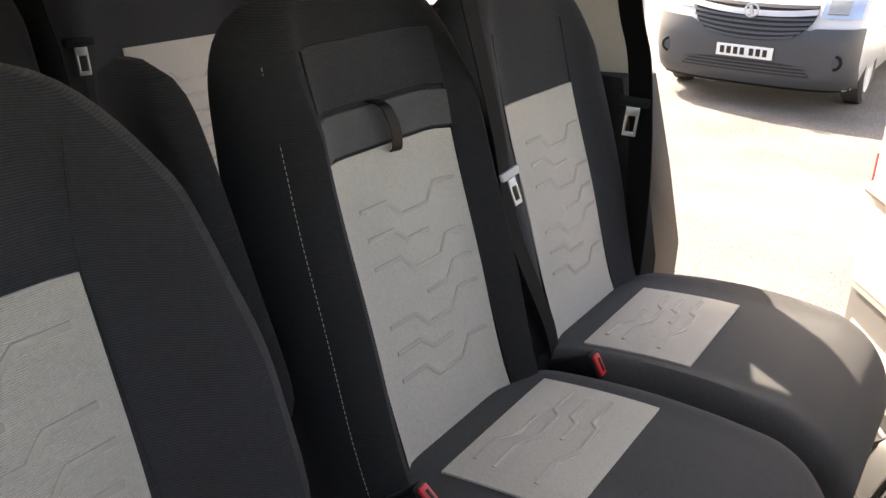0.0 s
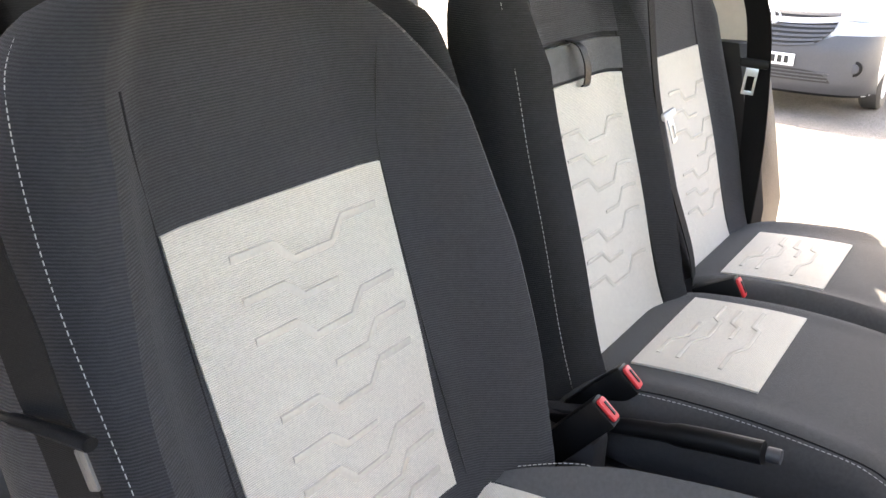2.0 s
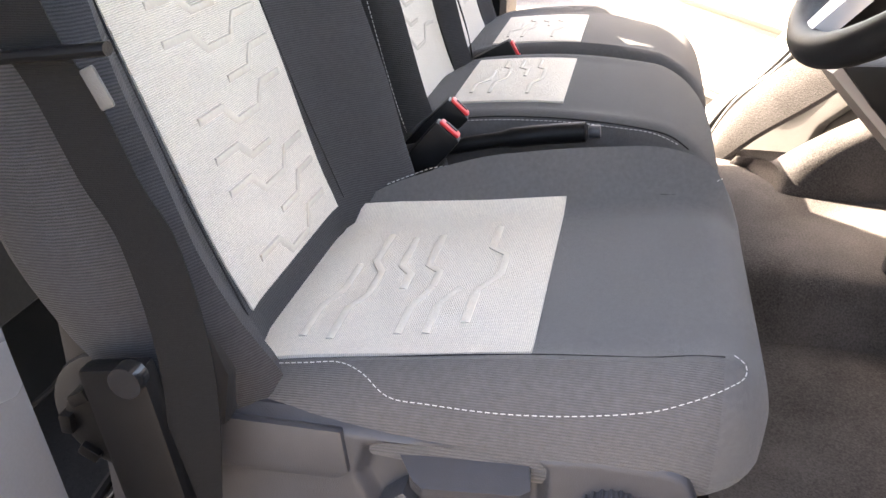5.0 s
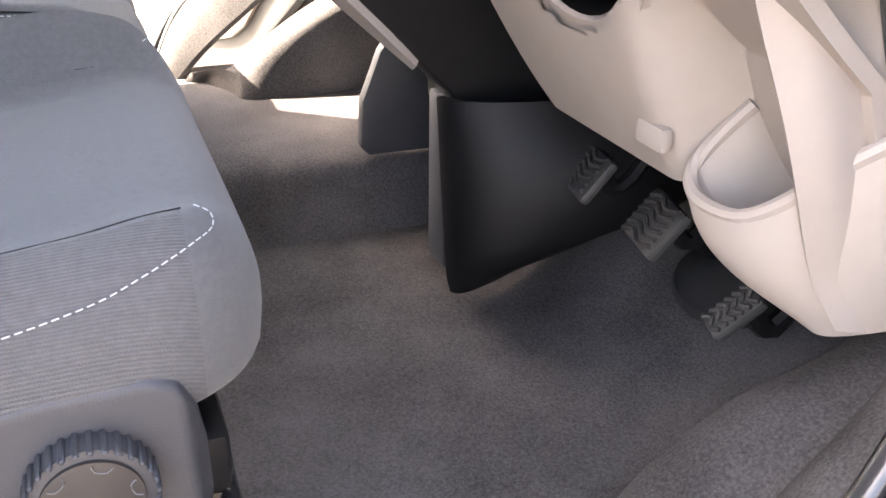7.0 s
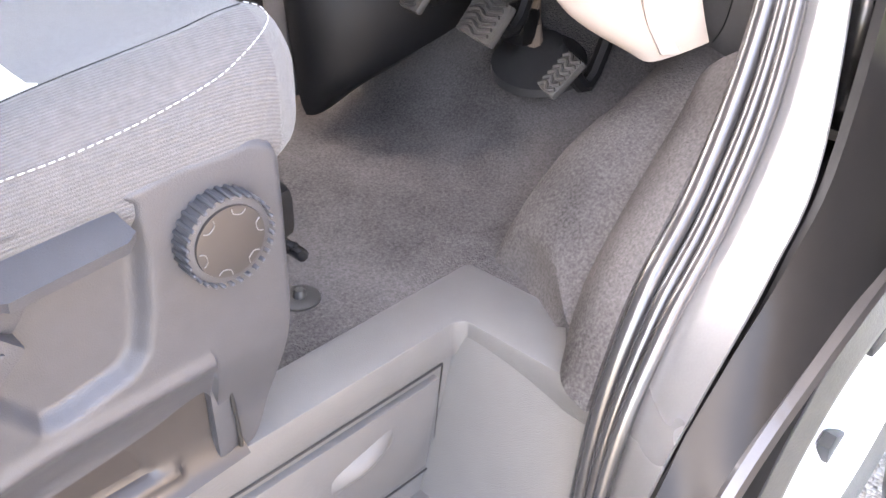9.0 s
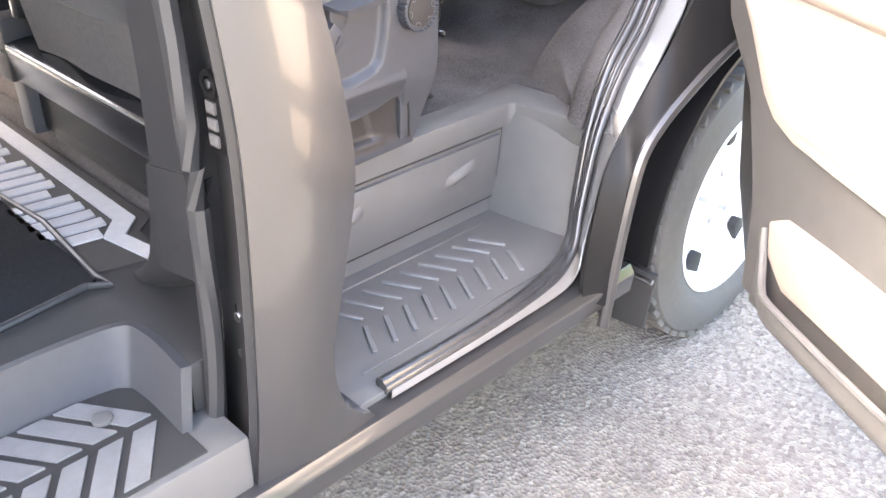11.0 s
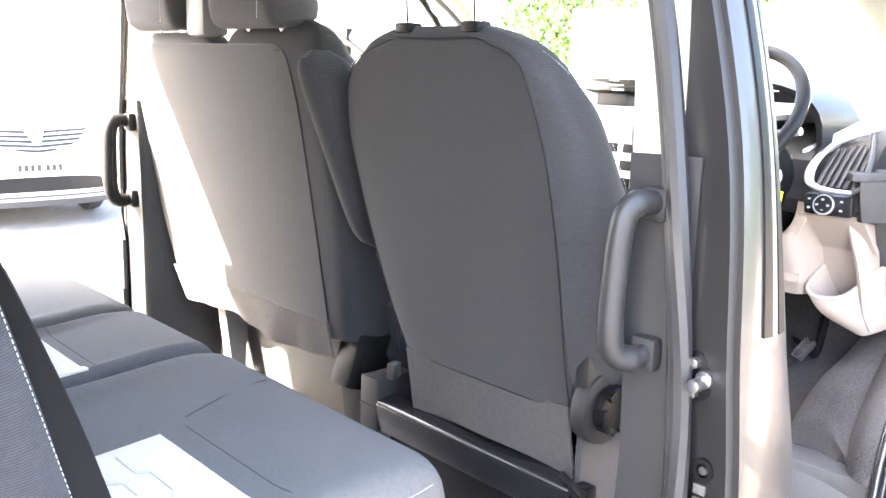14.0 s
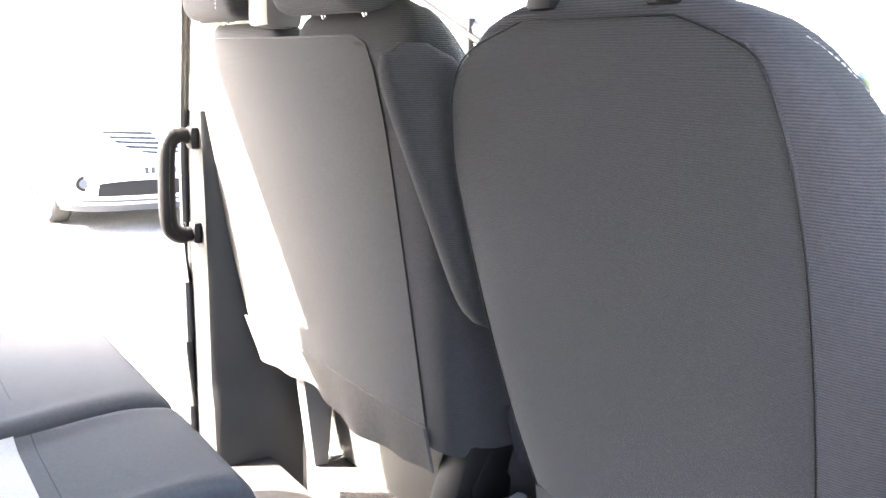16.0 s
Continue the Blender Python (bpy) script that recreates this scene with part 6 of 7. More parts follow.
bm_revolve(bm, (0.672, 1.785, 1.334), (0, 0, 1), [(0.052, 0), (0.052, 0.005), (0.046, 0.008), (0.042, 0.004), (0, 0.004)], 36)
part("cup_base", bm, M_TRIM, shelf)
bm = B()
bm_prism(bm, [(1.78, 1.33), (1.87, 1.33), (1.95, 1.43), (1.93, 1.448), (1.88, 1.435)], "x", 0.615, 0.640, 0.008)
part("shelf_fin", bm, M_DASHGREY, shelf, "upright grey fin beside the cup shelf")
# side vent and its bright surround
bm = B()
bm_loft(bm, [[V(0.555, 1.692, 1.300), V(0.652, 1.690, 1.300), V(0.665, 1.76, 1.29), V(0.545, 1.76, 1.29)], [V(0.560, 1.722, 1.350), V(0.648, 1.722, 1.352), V(0.66, 1.78, 1.34), V(0.55, 1.78, 1.34)], [V(0.580, 1.752, 1.392), V(0.640, 1.757, 1.402), V(0.65, 1.80, 1.40), V(0.57, 1.80, 1.39)]])
vent = part("air_vent", bm, M_INK, dash, "black louvred side air vent")
SURROUND = smooth_path([(0.648, 1.668, 1.291), (0.600, 1.664, 1.291), (0.556, 1.668, 1.300), (0.541, 1.688, 1.328), (0.548, 1.716, 1.362), (0.572, 1.742, 1.392), (0.632, 1.762, 1.418)], 6)
bm = B()
bm_tube(bm, SURROUND, [0.006 + 0.005 * math.sin(math.pi * k / (len(SURROUND) - 1)) for k in range(len(SURROUND))], 12, flat=0.7)
part("vent_surround", bm, M_SATIN, vent, "satin silver vent surround")
tube_part("vent_edge", [(0.648, 1.668, 1.291), (0.664, 1.678, 1.310), (0.662, 1.712, 1.358), (0.646, 1.755, 1.414)], 0.006, M_DASHGREY, vent, per=5)
for k in range(6):
    x = 0.566 + 0.0155 * k
    bm = B()
    bm_sheet(bm, 6, 2, lambda u, v: V(x + 0.012 * u + 0.010 * (v - 0.5), 1.676 + 0.062 * u - 0.008 * v + 0.004, 1.298 + (0.082 + 0.003 * k) * u), 0.003, side=(1, 0, 0))
    part("louvre", bm, M_PLASTIC, vent)
# light switch panel
box_part("switch_panel", (0.606, 1.656, 1.262), (0.104, 0.022, 0.050), M_GLOSS, dash, "glossy black light switch panel", turn=(12, 0, 4), bevel=0.008)
bm = B()
bm_disc(bm, (0.602, 1.640, 1.262), (0.05, -1, 0.2), 0.020, 0.014, 28, 0.003)
knob_part = part("light_knob", bm, M_BLACK, dash, "round light switch")
bm = B()
bm_disc(bm, (0.602, 1.6385, 1.262), (0.05, -1, 0.2), 0.0225, 0.006, 28, inner=0.0195)
part("knob_ring", bm, M_SILVER, knob_part)
for dx, dz in ((-0.034, 0.010), (-0.034, -0.010), (0.036, 0.010), (0.036, -0.010), (0, 0.012), (0, -0.012), (0.012, 0), (-0.012, 0)):
    box_part("switch_mark", (0.602 + dx, 1.6405 + (0.002 if abs(dx) > 0.02 else -0.0085) + dx * 0.06, 1.262 + dz), (0.006, 0.003, 0.004), M_SILVER, knob_part, bevel=0.0005)
# upper dash: sloping strip from hood to vent, silvered for the reflected sky
bm = B()
bm_sheet(bm, 12, 4, lambda u, v: V(0.506 + 0.100 * u + 0.024 * v, 1.712 + 0.10 * u + 0.012 * v, 1.372 + 0.080 * u - 0.010 * v), 0.02, side=(0, -0.3, 1))
part("sky_sheen_strip", bm, M_SILVER, dash, "strip along the dashboard top, silvered for its sky reflection")
# instrument hood and dials, with a dark lining
bm, rings = B(), []
for i in range(17):
    a = math.pi * i / 16
    x, z = 0.375 - 0.180 * math.cos(a), 1.385 + 0.138 * math.sin(a) ** 0.7
    rings.append([V(x, 1.70, z), V(x * 1.0, 1.90, z + 0.004), V(x, 1.90, z - 0.016), V(x + 0.012 * math.cos(a), 1.70, z - 0.014)])
bm_loft(bm, rings)
hood = part("instrument_hood", bm, M_BLACK, dash, "dark hood over the instruments")
bm = B()
bm_prism(bm, [(0.20, 1.37), (0.55, 1.37), (0.53, 1.45), (0.46, 1.500), (0.28, 1.500), (0.22, 1.45)], "y", 1.83, 1.84)
part("dial_panel", bm, M_GAUGE, hood)
for cx in (0.27, 0.45):
    bm = B()
    bm_disc(bm, (cx, 1.826, 1.418), (0, -1, 0), 0.050, 0.006, 36, inner=0.046)
    dial = part("dial_ring", bm, M_SILVER, hood, "silver-ringed dial")
    for k in range(13):
        a = radians(225 - 270 * k / 12)
        bm = B()
        bm_box(bm, (cx + 0.040 * math.cos(a), 1.825, 1.418 + 0.040 * math.sin(a)), (0.007, 0.002, 0.0025), (0, -math.degrees(a), 0))
        part("dial_mark", bm, M_PLATE, dial)
    bm = B()
    bm_box(bm, (cx + 0.018, 1.823, 1.412), (0.038, 0.002, 0.003), (0, 18, 0))
    part("needle", bm, M_RED, dial)
# centre screen pod
pod = box_part("screen_pod", (-0.137, 1.85, 1.500), (0.185, 0.07, 0.058), M_GLOSS, dash, "glossy black centre screen pod", turn=(-14, 0, 0), bevel=0.016)
box_part("pod_foot", (-0.137, 1.86, 1.455), (0.11, 0.06, 0.05), M_TRIMDARK, dash, bevel=0.012)
for k, w in enumerate((0.030, 0.052, 0.040)):
    box_part("screen_text", (-0.115 + 0.010 * k, 1.8125 - 0.0035 * k, 1.512 - 0.013 * k), (w, 0.002, 0.0035), M_SILVER, dash, turn=(-14, 0, 0), bevel=0.0004)
bm = B()
bm_loft(bm, [[V(-0.19, 1.66, 1.20), V(0.18, 1.66, 1.20), V(0.18, 1.80, 1.20), V(-0.19, 1.80, 1.20)], [V(-0.18, 1.70, 1.44), V(0.17, 1.70, 1.44), V(0.17, 1.82, 1.44), V(-0.18, 1.82, 1.44)]])
stack = part("centre_console_panel", bm, M_SILVER, dash, "silver-grey centre stack with buttons")
for r in range(4):
    for c in range(5):
        box_part("stack_button", (-0.12 + 0.055 * c, 1.662 + 0.011 * r + 0.004, 1.245 + 0.045 * r), (0.04, 0.012, 0.026), M_BLACK, stack, turn=(-10, 0, 0), bevel=0.003)

# gear console: black cheek towards the driver, beige edge, dark foot
console = thing("gear_console", (0.05, 1.72, 0.75), "black gear console with beige edge", "gear console")
bm = B()
bm_prism(bm, [(1.50, 1.225), (1.545, 1.175), (1.66, 1.06), (1.73, 0.985), (1.73, 0.96), (1.90, 0.90), (2.05, 1.00), (2.05, 1.25)], "x", 0.02, 0.115, 0.008)
part("cheek", bm, M_BLACK, console)
bm = B()
strip(bm, [(0.020, 1.490, 1.205), (0.032, 1.532, 1.160), (0.070, 1.610, 1.085), (0.104, 1.680, 1.020)], [(0.108, 1.495, 1.212), (0.110, 1.535, 1.172), (0.112, 1.612, 1.096), (0.112, 1.682, 1.026)], 0.02)
part("edge_trim", bm, M_BEIGE, console, "beige front edge of the console")
bm = B()
def foot(u, v):
    z = 0.985 - 0.255 * v
    w = lerp([(0, 0.0), (0.3, 0.01), (1, 0.035)], v)
    a = u * math.pi / 2
    reach = lerp([(0, 0.10), (0.5, 0.135), (0.8, 0.12), (1.0, 0.02)], v)
    return V(0.105 + w + reach * math.sin(a) * 0.85, 1.722 + 0.30 * (1 - math.cos(a)) + 0.004 * v, z + 0.20 * (1 - math.cos(a)) * v * 0.6)
bm_sheet(bm, 16, 16, foot, 0.012)
part("foot_cover", bm, M_BLACK, console, "curved black plastic foot cover")
bm = B()
bm_prism(bm, [(1.722, 0.74), (1.95, 0.74), (1.95, 0.98), (1.722, 0.98)], "x", 0.045, 0.105, 0.010)
part("foot_side", bm, M_PLASTIC, console)
bm = B()
bm_prism(bm, [(1.700, 0.815), (1.715, 0.800), (1.90, 0.800), (1.90, 1.06), (1.80, 1.06), (1.735, 0.965), (1.705, 0.89)], "x", -0.215, -0.190, 0.006)
part("far_cheek", bm, M_PLASTIC, console)

# steering column, wheel, key
column = thing("steering_column", (0.40, 1.65, 1.3), "black steering column with ignition lock", "steering column")
bm = B()
bm_loft(bm, [[V(0.40 + r * math.cos(a), y + 0.3 * r * math.sin(a), z + r * 0.75 * math.sin(a)) for a in (2 * math.pi * k / 20 for k in range(20))] for y, z, r in ((1.53, 1.42, 0.055), (1.58, 1.385, 0.085), (1.68, 1.32, 0.10), (1.80, 1.24, 0.10))])
part("shroud", bm, M_BLACK, column)
bm = B()
bm_disc(bm, (0.478, 1.640, 1.312), (0.35, -0.85, 0.35), 0.020, 0.02, 24, 0.003)
lock = part("ignition_lock", bm, M_SILVER, column, "bright ignition lock ring")
bm = B()
def knee(a, r, deep):
    z = 1.25 + 0.94 * r * math.sin(a)
    f = max(0.0, (1.235 - z) / 0.212)
    return V(0.40 + r * math.cos(a), 1.700 + 0.009 * math.sin(math.pi * min(f, 1)) + 0.085 * f * f + deep, z)
ROUND = [2 * math.pi * k / 40 for k in range(40)]
bm_loft(bm, [[knee(a, r, d) for a in ROUND] for r, d in ((0.112, 0.004), (0.110, 0.03), (0.09, 0.20))], caps=False)
part("knee_opening", bm, M_BLACK, column, "black lining of the opening round the column")
bm = B()
bm_loft(bm, [[knee(a, r, d) for a in ROUND] for r, d in ((0.142, 0.006), (0.140, 0.0), (0.116, -0.001), (0.112, 0.006))], caps=False)
part("opening_lip", bm, M_BEIGE, column, "beige lip of the knee opening")
tube_part("stalk", [(0.48, 1.56, 1.405), (0.535, 1.555, 1.415), (0.575, 1.55, 1.422)], 0.009, M_SILVER, column, "grey control stalk", per=3)
key = thing("ignition_key", (0.4820, 1.6320, 1.3000), "ignition key with yellow and blue tags", "key")
box_part("key_head", (0.4850, 1.6270, 1.3000), (0.022, 0.045, 0.012), M_BLACK, key, turn=(0, 20, 35), bevel=0.004)
tube_part("key_ring", [(0.4920, 1.6070, 1.3000), (0.4970, 1.6020, 1.2850), (0.4920, 1.5970, 1.2720), (0.4870, 1.6020, 1.2850)], 0.0015, M_STEEL, key, per=4, closed=True)
box_part("yellow_tag", (0.5100, 1.5970, 1.2500), (0.026, 0.003, 0.070), M_YELLOW, key, "yellow key tag with worn print", turn=(0, 6, 12), bevel=0.001)
for k in range(3):
    box_part("print_line", (0.510 + 0.001 * k, 1.5950, 1.270 - 0.012 * k), (0.018, 0.001, 0.003), M_PRINT, key, turn=(0, 6, 12), bevel=0)
box_part("blue_tag", (0.4770, 1.5940, 1.2650), (0.018, 0.003, 0.070), M_BLUE, key, "pale blue key tag", turn=(0, 42, 12), bevel=0.001)
box_part("key_fob", (0.5050, 1.6100, 1.2150), (0.026, 0.012, 0.045), M_BLACK, key, "black key fob", bevel=0.005)

SW = pose(0.385, 1.53, 1.450, 50, 0, 0)
bm = B()
bm_tube(bm, [SW @ V(0.188 * math.cos(a), 0.188 * math.sin(a), 0) for a in (2 * math.pi * k / 48 for k in range(48))], 0.0155, 12, True, up=SW.to_3x3() @ V(0, 0, 1))
steering_wheel = part("steering_wheel", bm, M_BLACK, column, "dark leather steering wheel with silver spokes")
bm = B()
bm_loft(bm, [[SW @ V(r * math.cos(a), r * 0.82 * math.sin(a) - 0.01, h) for a in (2 * math.pi * k / 24 for k in range(24))] for r, h in ((0.075, -0.03), (0.08, 0.0), (0.065, 0.024), (0.03, 0.034))])
part("hub_pad", bm, M_BLACK, steering_wheel)
bm = B()
bm_loft(bm, [[SW @ V(r * math.cos(a), r * 0.5 * math.sin(a) + 0.005, h) for a in (2 * math.pi * k / 24 for k in range(24))] for r, h in ((0.026, 0.033), (0.024, 0.039))])
part("badge", bm, M_BLUE, steering_wheel, "blue oval badge")
for ang in (5, 175, 270):
    a = radians(ang)
    bm = B()
    bm_loft(bm, [[SW @ V(r * math.cos(a) - w * s * math.sin(a), r * math.sin(a) + w * s * math.cos(a), h) for s, h in ((-1, -0.006), (1, -0.006), (1, 0.010), (-1, 0.010))] for r, w in ((0.06, 0.03), (0.12, 0.02), (0.18, 0.014))])
    part("spoke", bm, M_SILVER, steering_wheel, "silver spoke")

# pedals
def pedal(name, pad, turn, size, label, top):
    th = thing(name, pad, label, "pedal", "pedals")
    m = pose(*pad, *turn)
    bm = B()
    bm_box(bm, (0, 0, 0), (size[0], 0.014, size[1]), (0, 0, 0), 0.006)
    bmesh.ops.transform(bm, matrix=m, verts=bm.verts)
    pd = part("pad", bm, M_PEDAL, th, "worn ribbed rubber pad")
    for k in range(6):
        bm = B()
        z = (k - 2.5) * size[1] / 6.5
        bm_tube(bm, smooth_path([(-size[0] * 0.4, -0.009, z - 0.004), (-size[0] * 0.15, -0.009, z + 0.004), (size[0] * 0.1, -0.009, z - 0.003), (size[0] * 0.4, -0.009, z + 0.004)], 3), 0.0028, 6)
        bmesh.ops.transform(bm, matrix=m, verts=bm.verts)
        part("pad_rib", bm, M_PEDAL, pd)
    tube_part("arm", [m @ V(0, 0.008, size[1] * 0.2), m @ V(0, 0.05, size[1] * 0.5), top], 0.011, M_BLACK, th, per=5)
    return th


pedal("clutch_pedal", (0.232, 1.858, 0.912), (-38, 0, -10), (0.076, 0.060), "black clutch pedal with worn rubber pad", V(0.25, 2.06, 1.15))
brake = pedal("brake_pedal", (0.362, 1.868, 0.900), (-38, 0, -12), (0.080, 0.062), "black brake pedal with worn rubber pad", V(0.34, 2.06, 1.15))
pedal("accelerator_pedal", (0.486, 1.885, 0.854), (-42, 12, -12), (0.034, 0.062), "black accelerator pedal with worn rubber pad", V(0.47, 2.06, 1.05))
bm = B()
bm_loft(bm, [[V(0.365 + r * math.cos(a), 1.985 + r * 0.75 * math.sin(a) + d, 0.800 + r * 0.30 * math.sin(a) + h) for a in (2 * math.pi * k / 28 for k in range(28))] for r, d, h in ((0.078, 0, 0), (0.078, 0, 0.012), (0.05, 0, 0.016), (0.03, 0.01, 0.04))])
boot = solid("column_boot", bm, M_RUBBER, "round rubber boot where the steering shaft meets the floor", "rubber boot")
joint = thing("steering_shaft", (0.34, 1.97, 0.86), "greasy steel steering shaft joint", "steering shaft")
tube_part("shaft", [(0.36, 1.985, 0.82), (0.345, 1.985, 0.90), (0.36, 1.95, 1.10)], 0.012, M_BARK, joint, "rusty shaft", per=3)
box_part("yoke", (0.335, 1.972, 0.862), (0.05, 0.04, 0.055), M_BLACK, joint, bevel=0.012)
bm = B()
bm_disc(bm, (0.333, 1.950, 0.864), (0, -1, 0.3), 0.012, 0.010, 6, 0.002)
part("pinch_bolt", bm, M_STEEL, joint, "bright pinch bolt")
cap = thing("floor_fixing", (0.456, 1.469, 0.686), "black round carpet fixing with raised stud", "carpet fixing")
bm = B()
bm_revolve(bm, (0.456, 1.469, 0.685), (0, 0, 1), [(0.024, 0.0), (0.024, 0.003), (0.020, 0.005), (0.008, 0.005), (0.007, 0.012), (0.005, 0.014), (0, 0.014)], 28)
part("cap", bm, M_RUBBER, cap)
handbrake = thing("handbrake", (0.07, 1.05, 0.95), "black handbrake lever beside the driver's seat", "handbrake")
tube_part("lever", [(0.065, 0.93, 1.035), (0.068, 1.05, 1.072), (0.074, 1.14, 1.094), (0.077, 1.21, 1.106)], [0.010] * 6 + [0.011] * 4 + [0.014] * 9, M_BLACK, handbrake, sides=12)
bm = B()
bm_disc(bm, (0.0775, 1.222, 1.1075), (0, 1, 0.12), 0.009, 0.016, 16, 0.002)
part("release_button", bm, M_PLASTIC, handbrake)
box_part("base_cover", (0.065, 0.96, 1.0), (0.05, 0.12, 0.09), M_PLASTIC, handbrake, "grey lever base cover", bevel=0.015)

# ---- rear bench ----
bench = thing("rear_bench", (0.0, 0.1, 0.64), "dark cloth three-seat rear bench with pale panels", "bench seat")
R_CT = [(-0.10, 0.975), (0.05, 0.992), (0.25, 1.010), (0.40, 1.026), (0.445, 1.022), (0.472, 1.000), (0.487, 0.955)]
R_CL = [(-0.10, 0.865), (0.10, 0.855), (0.19, 0.838), (0.38, 0.846), (0.45, 0.848), (0.487, 0.875)]
R_SW = [(-0.1, 0.3), (0.2, 1.0), (0.4, 0.4), (0.487, 0)]
for cx, w, px in ((0.366, 0.316, (0.335, 0.610)), (-0.110, 0.158, (-0.245, 0.030)), (-0.535, 0.264, (-0.68, -0.42))):
    half = [(-0.10, w), (0.38, w), (0.44, w - 0.006), (0.487, w - 0.035 if w > 0.3 else w - 0.006)]
    c, at = cushion(bench, cx, half, R_CT, R_CL, R_SW, 0.012, -0.10, 0.487, M_BENCH, label="dark cloth bench cushion", edge=16)
    cushion_panel(c, at, px[0], px[1], 0.0, 0.222 if cx > 0.3 else 0.240)
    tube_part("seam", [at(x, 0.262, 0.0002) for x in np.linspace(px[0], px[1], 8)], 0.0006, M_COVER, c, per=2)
    if cx > 0.3:
        stitch_part([V(0.684, -0.02, 0.955), V(0.686, 0.10, 0.967), V(0.686, 0.245, 0.983), V(0.684, 0.36, 0.996), V(0.674, 0.43, 0.998), V(0.640, 0.476, 0.985)], c)
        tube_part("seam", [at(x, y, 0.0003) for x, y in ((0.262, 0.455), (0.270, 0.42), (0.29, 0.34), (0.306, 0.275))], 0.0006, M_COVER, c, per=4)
        tube_part("side_seam", [V(0.6835, 0.02, 0.870), V(0.6845, 0.10, 0.874), V(0.6845, 0.17, 0.850), V(0.684, 0.22, 0.845)], 0.0012, M_BLACK, c)
R_FRONT = [(0.93, 0.03), (1.1, -0.01), (1.4, -0.09), (1.55, -0.13), (1.62, -0.17)]
R_REAR = [(0.93, -0.13), (1.1, -0.16), (1.4, -0.23), (1.55, -0.26), (1.62, -0.24)]
for cx, w, px in ((0.40, 0.30, (0.26, 0.54)), (-0.12, 0.21, (-0.23, -0.01)), (-0.625, 0.285, (-0.768, -0.50))):
    half = [(0.93, w), (1.45, w - 0.005), (1.56, w - 0.04), (1.62, w - 0.11)]
    b, at, r, wd = backrest(bench, cx, R_FRONT, R_REAR, half, 0.02, 0.93, 1.62)
    back_panel(b, at, px[0], px[1], 1.02, 1.40)
    if cx > 0.3:
        stitch_part([at(cx + 0.27, z, 0.001) for z in (0.98, 1.1, 1.25, 1.4, 1.5)], b)
for cx in (0.40, -0.12, -0.625):
    headrest(bench, cx, -0.205, 1.735, post_low=0.02, w=0.26)
# folded frame and feet of the bench
for x in (0.50, -0.50):
    for y in (0.20, -0.05):
        box_part("leg", (x, y, 0.745), (0.05, 0.04, 0.20), M_GLOSS, bench, "black steel bench leg", turn=(12, 0, 0))
    box_part("foot_rail", (x, 0.10, 0.648), (0.07, 0.42, 0.03), M_GLOSS, bench, bevel=0.008)
    tube_part("release_bar", [(x + 0.05, 0.18, 0.665), (x + 0.055, 0.335, 0.655), (x - 0.03, 0.345, 0.655), (x - 0.035, 0.18, 0.665)], 0.006, M_GLOSS, bench, "shiny black floor latch bar", per=4)
box_part("latch_block", (0.50, 0.26, 0.665), (0.075, 0.09, 0.045), M_GLOSS, bench, "black floor latch", bevel=0.010)
box_part("under_frame", (0.0, 0.12, 0.835), (1.20, 0.40, 0.03), M_BLACK, bench)
rear_belt = thing("rear_seat_belt", (0.66, 0.08, 0.85), "black rear belt hanging past the bench end", "seat belt", "seat belts")
ribbon_part("webbing", [(0.63, -0.21, 1.75), (0.650, -0.14, 1.50), (0.660, -0.086, 1.366), (0.662, -0.058, 1.286), (0.668, -0.028, 1.193), (0.681, 0.010, 1.06), (0.694, 0.060, 0.94), (0.694, 0.078, 0.890)], 0.047, M_BELT, rear_belt, across=((1, 0.2, 0), (0.1, 1, 0)))
box_part("sewn_end", (0.695, 0.074, 0.912), (0.005, 0.045, 0.046), M_BELT, rear_belt, bevel=0.001)
middle_rear_belt = thing("rear_middle_belt", (-0.35, -0.02, 1.0), "black rear belt with bright tongue", "seat belt", "seat belts")
ribbon_part("webbing", [(-0.33, -0.10, 1.66), (-0.345, -0.075, 1.50), (-0.355, -0.055, 1.40), (-0.36, 0.0, 1.10)], 0.047, M_BELT, middle_rear_belt, across=((1, 0.3, 0), (1, 0.3, 0)))
tongue(middle_rear_belt, (-0.375, -0.052, 1.445), (0.05, 0.2, -1), (0.2, 1, 0.2))
buckle((0.120, -0.01, 0.985), (0.135, 0.045, 1.028), "black rear buckle with red button on the bench")

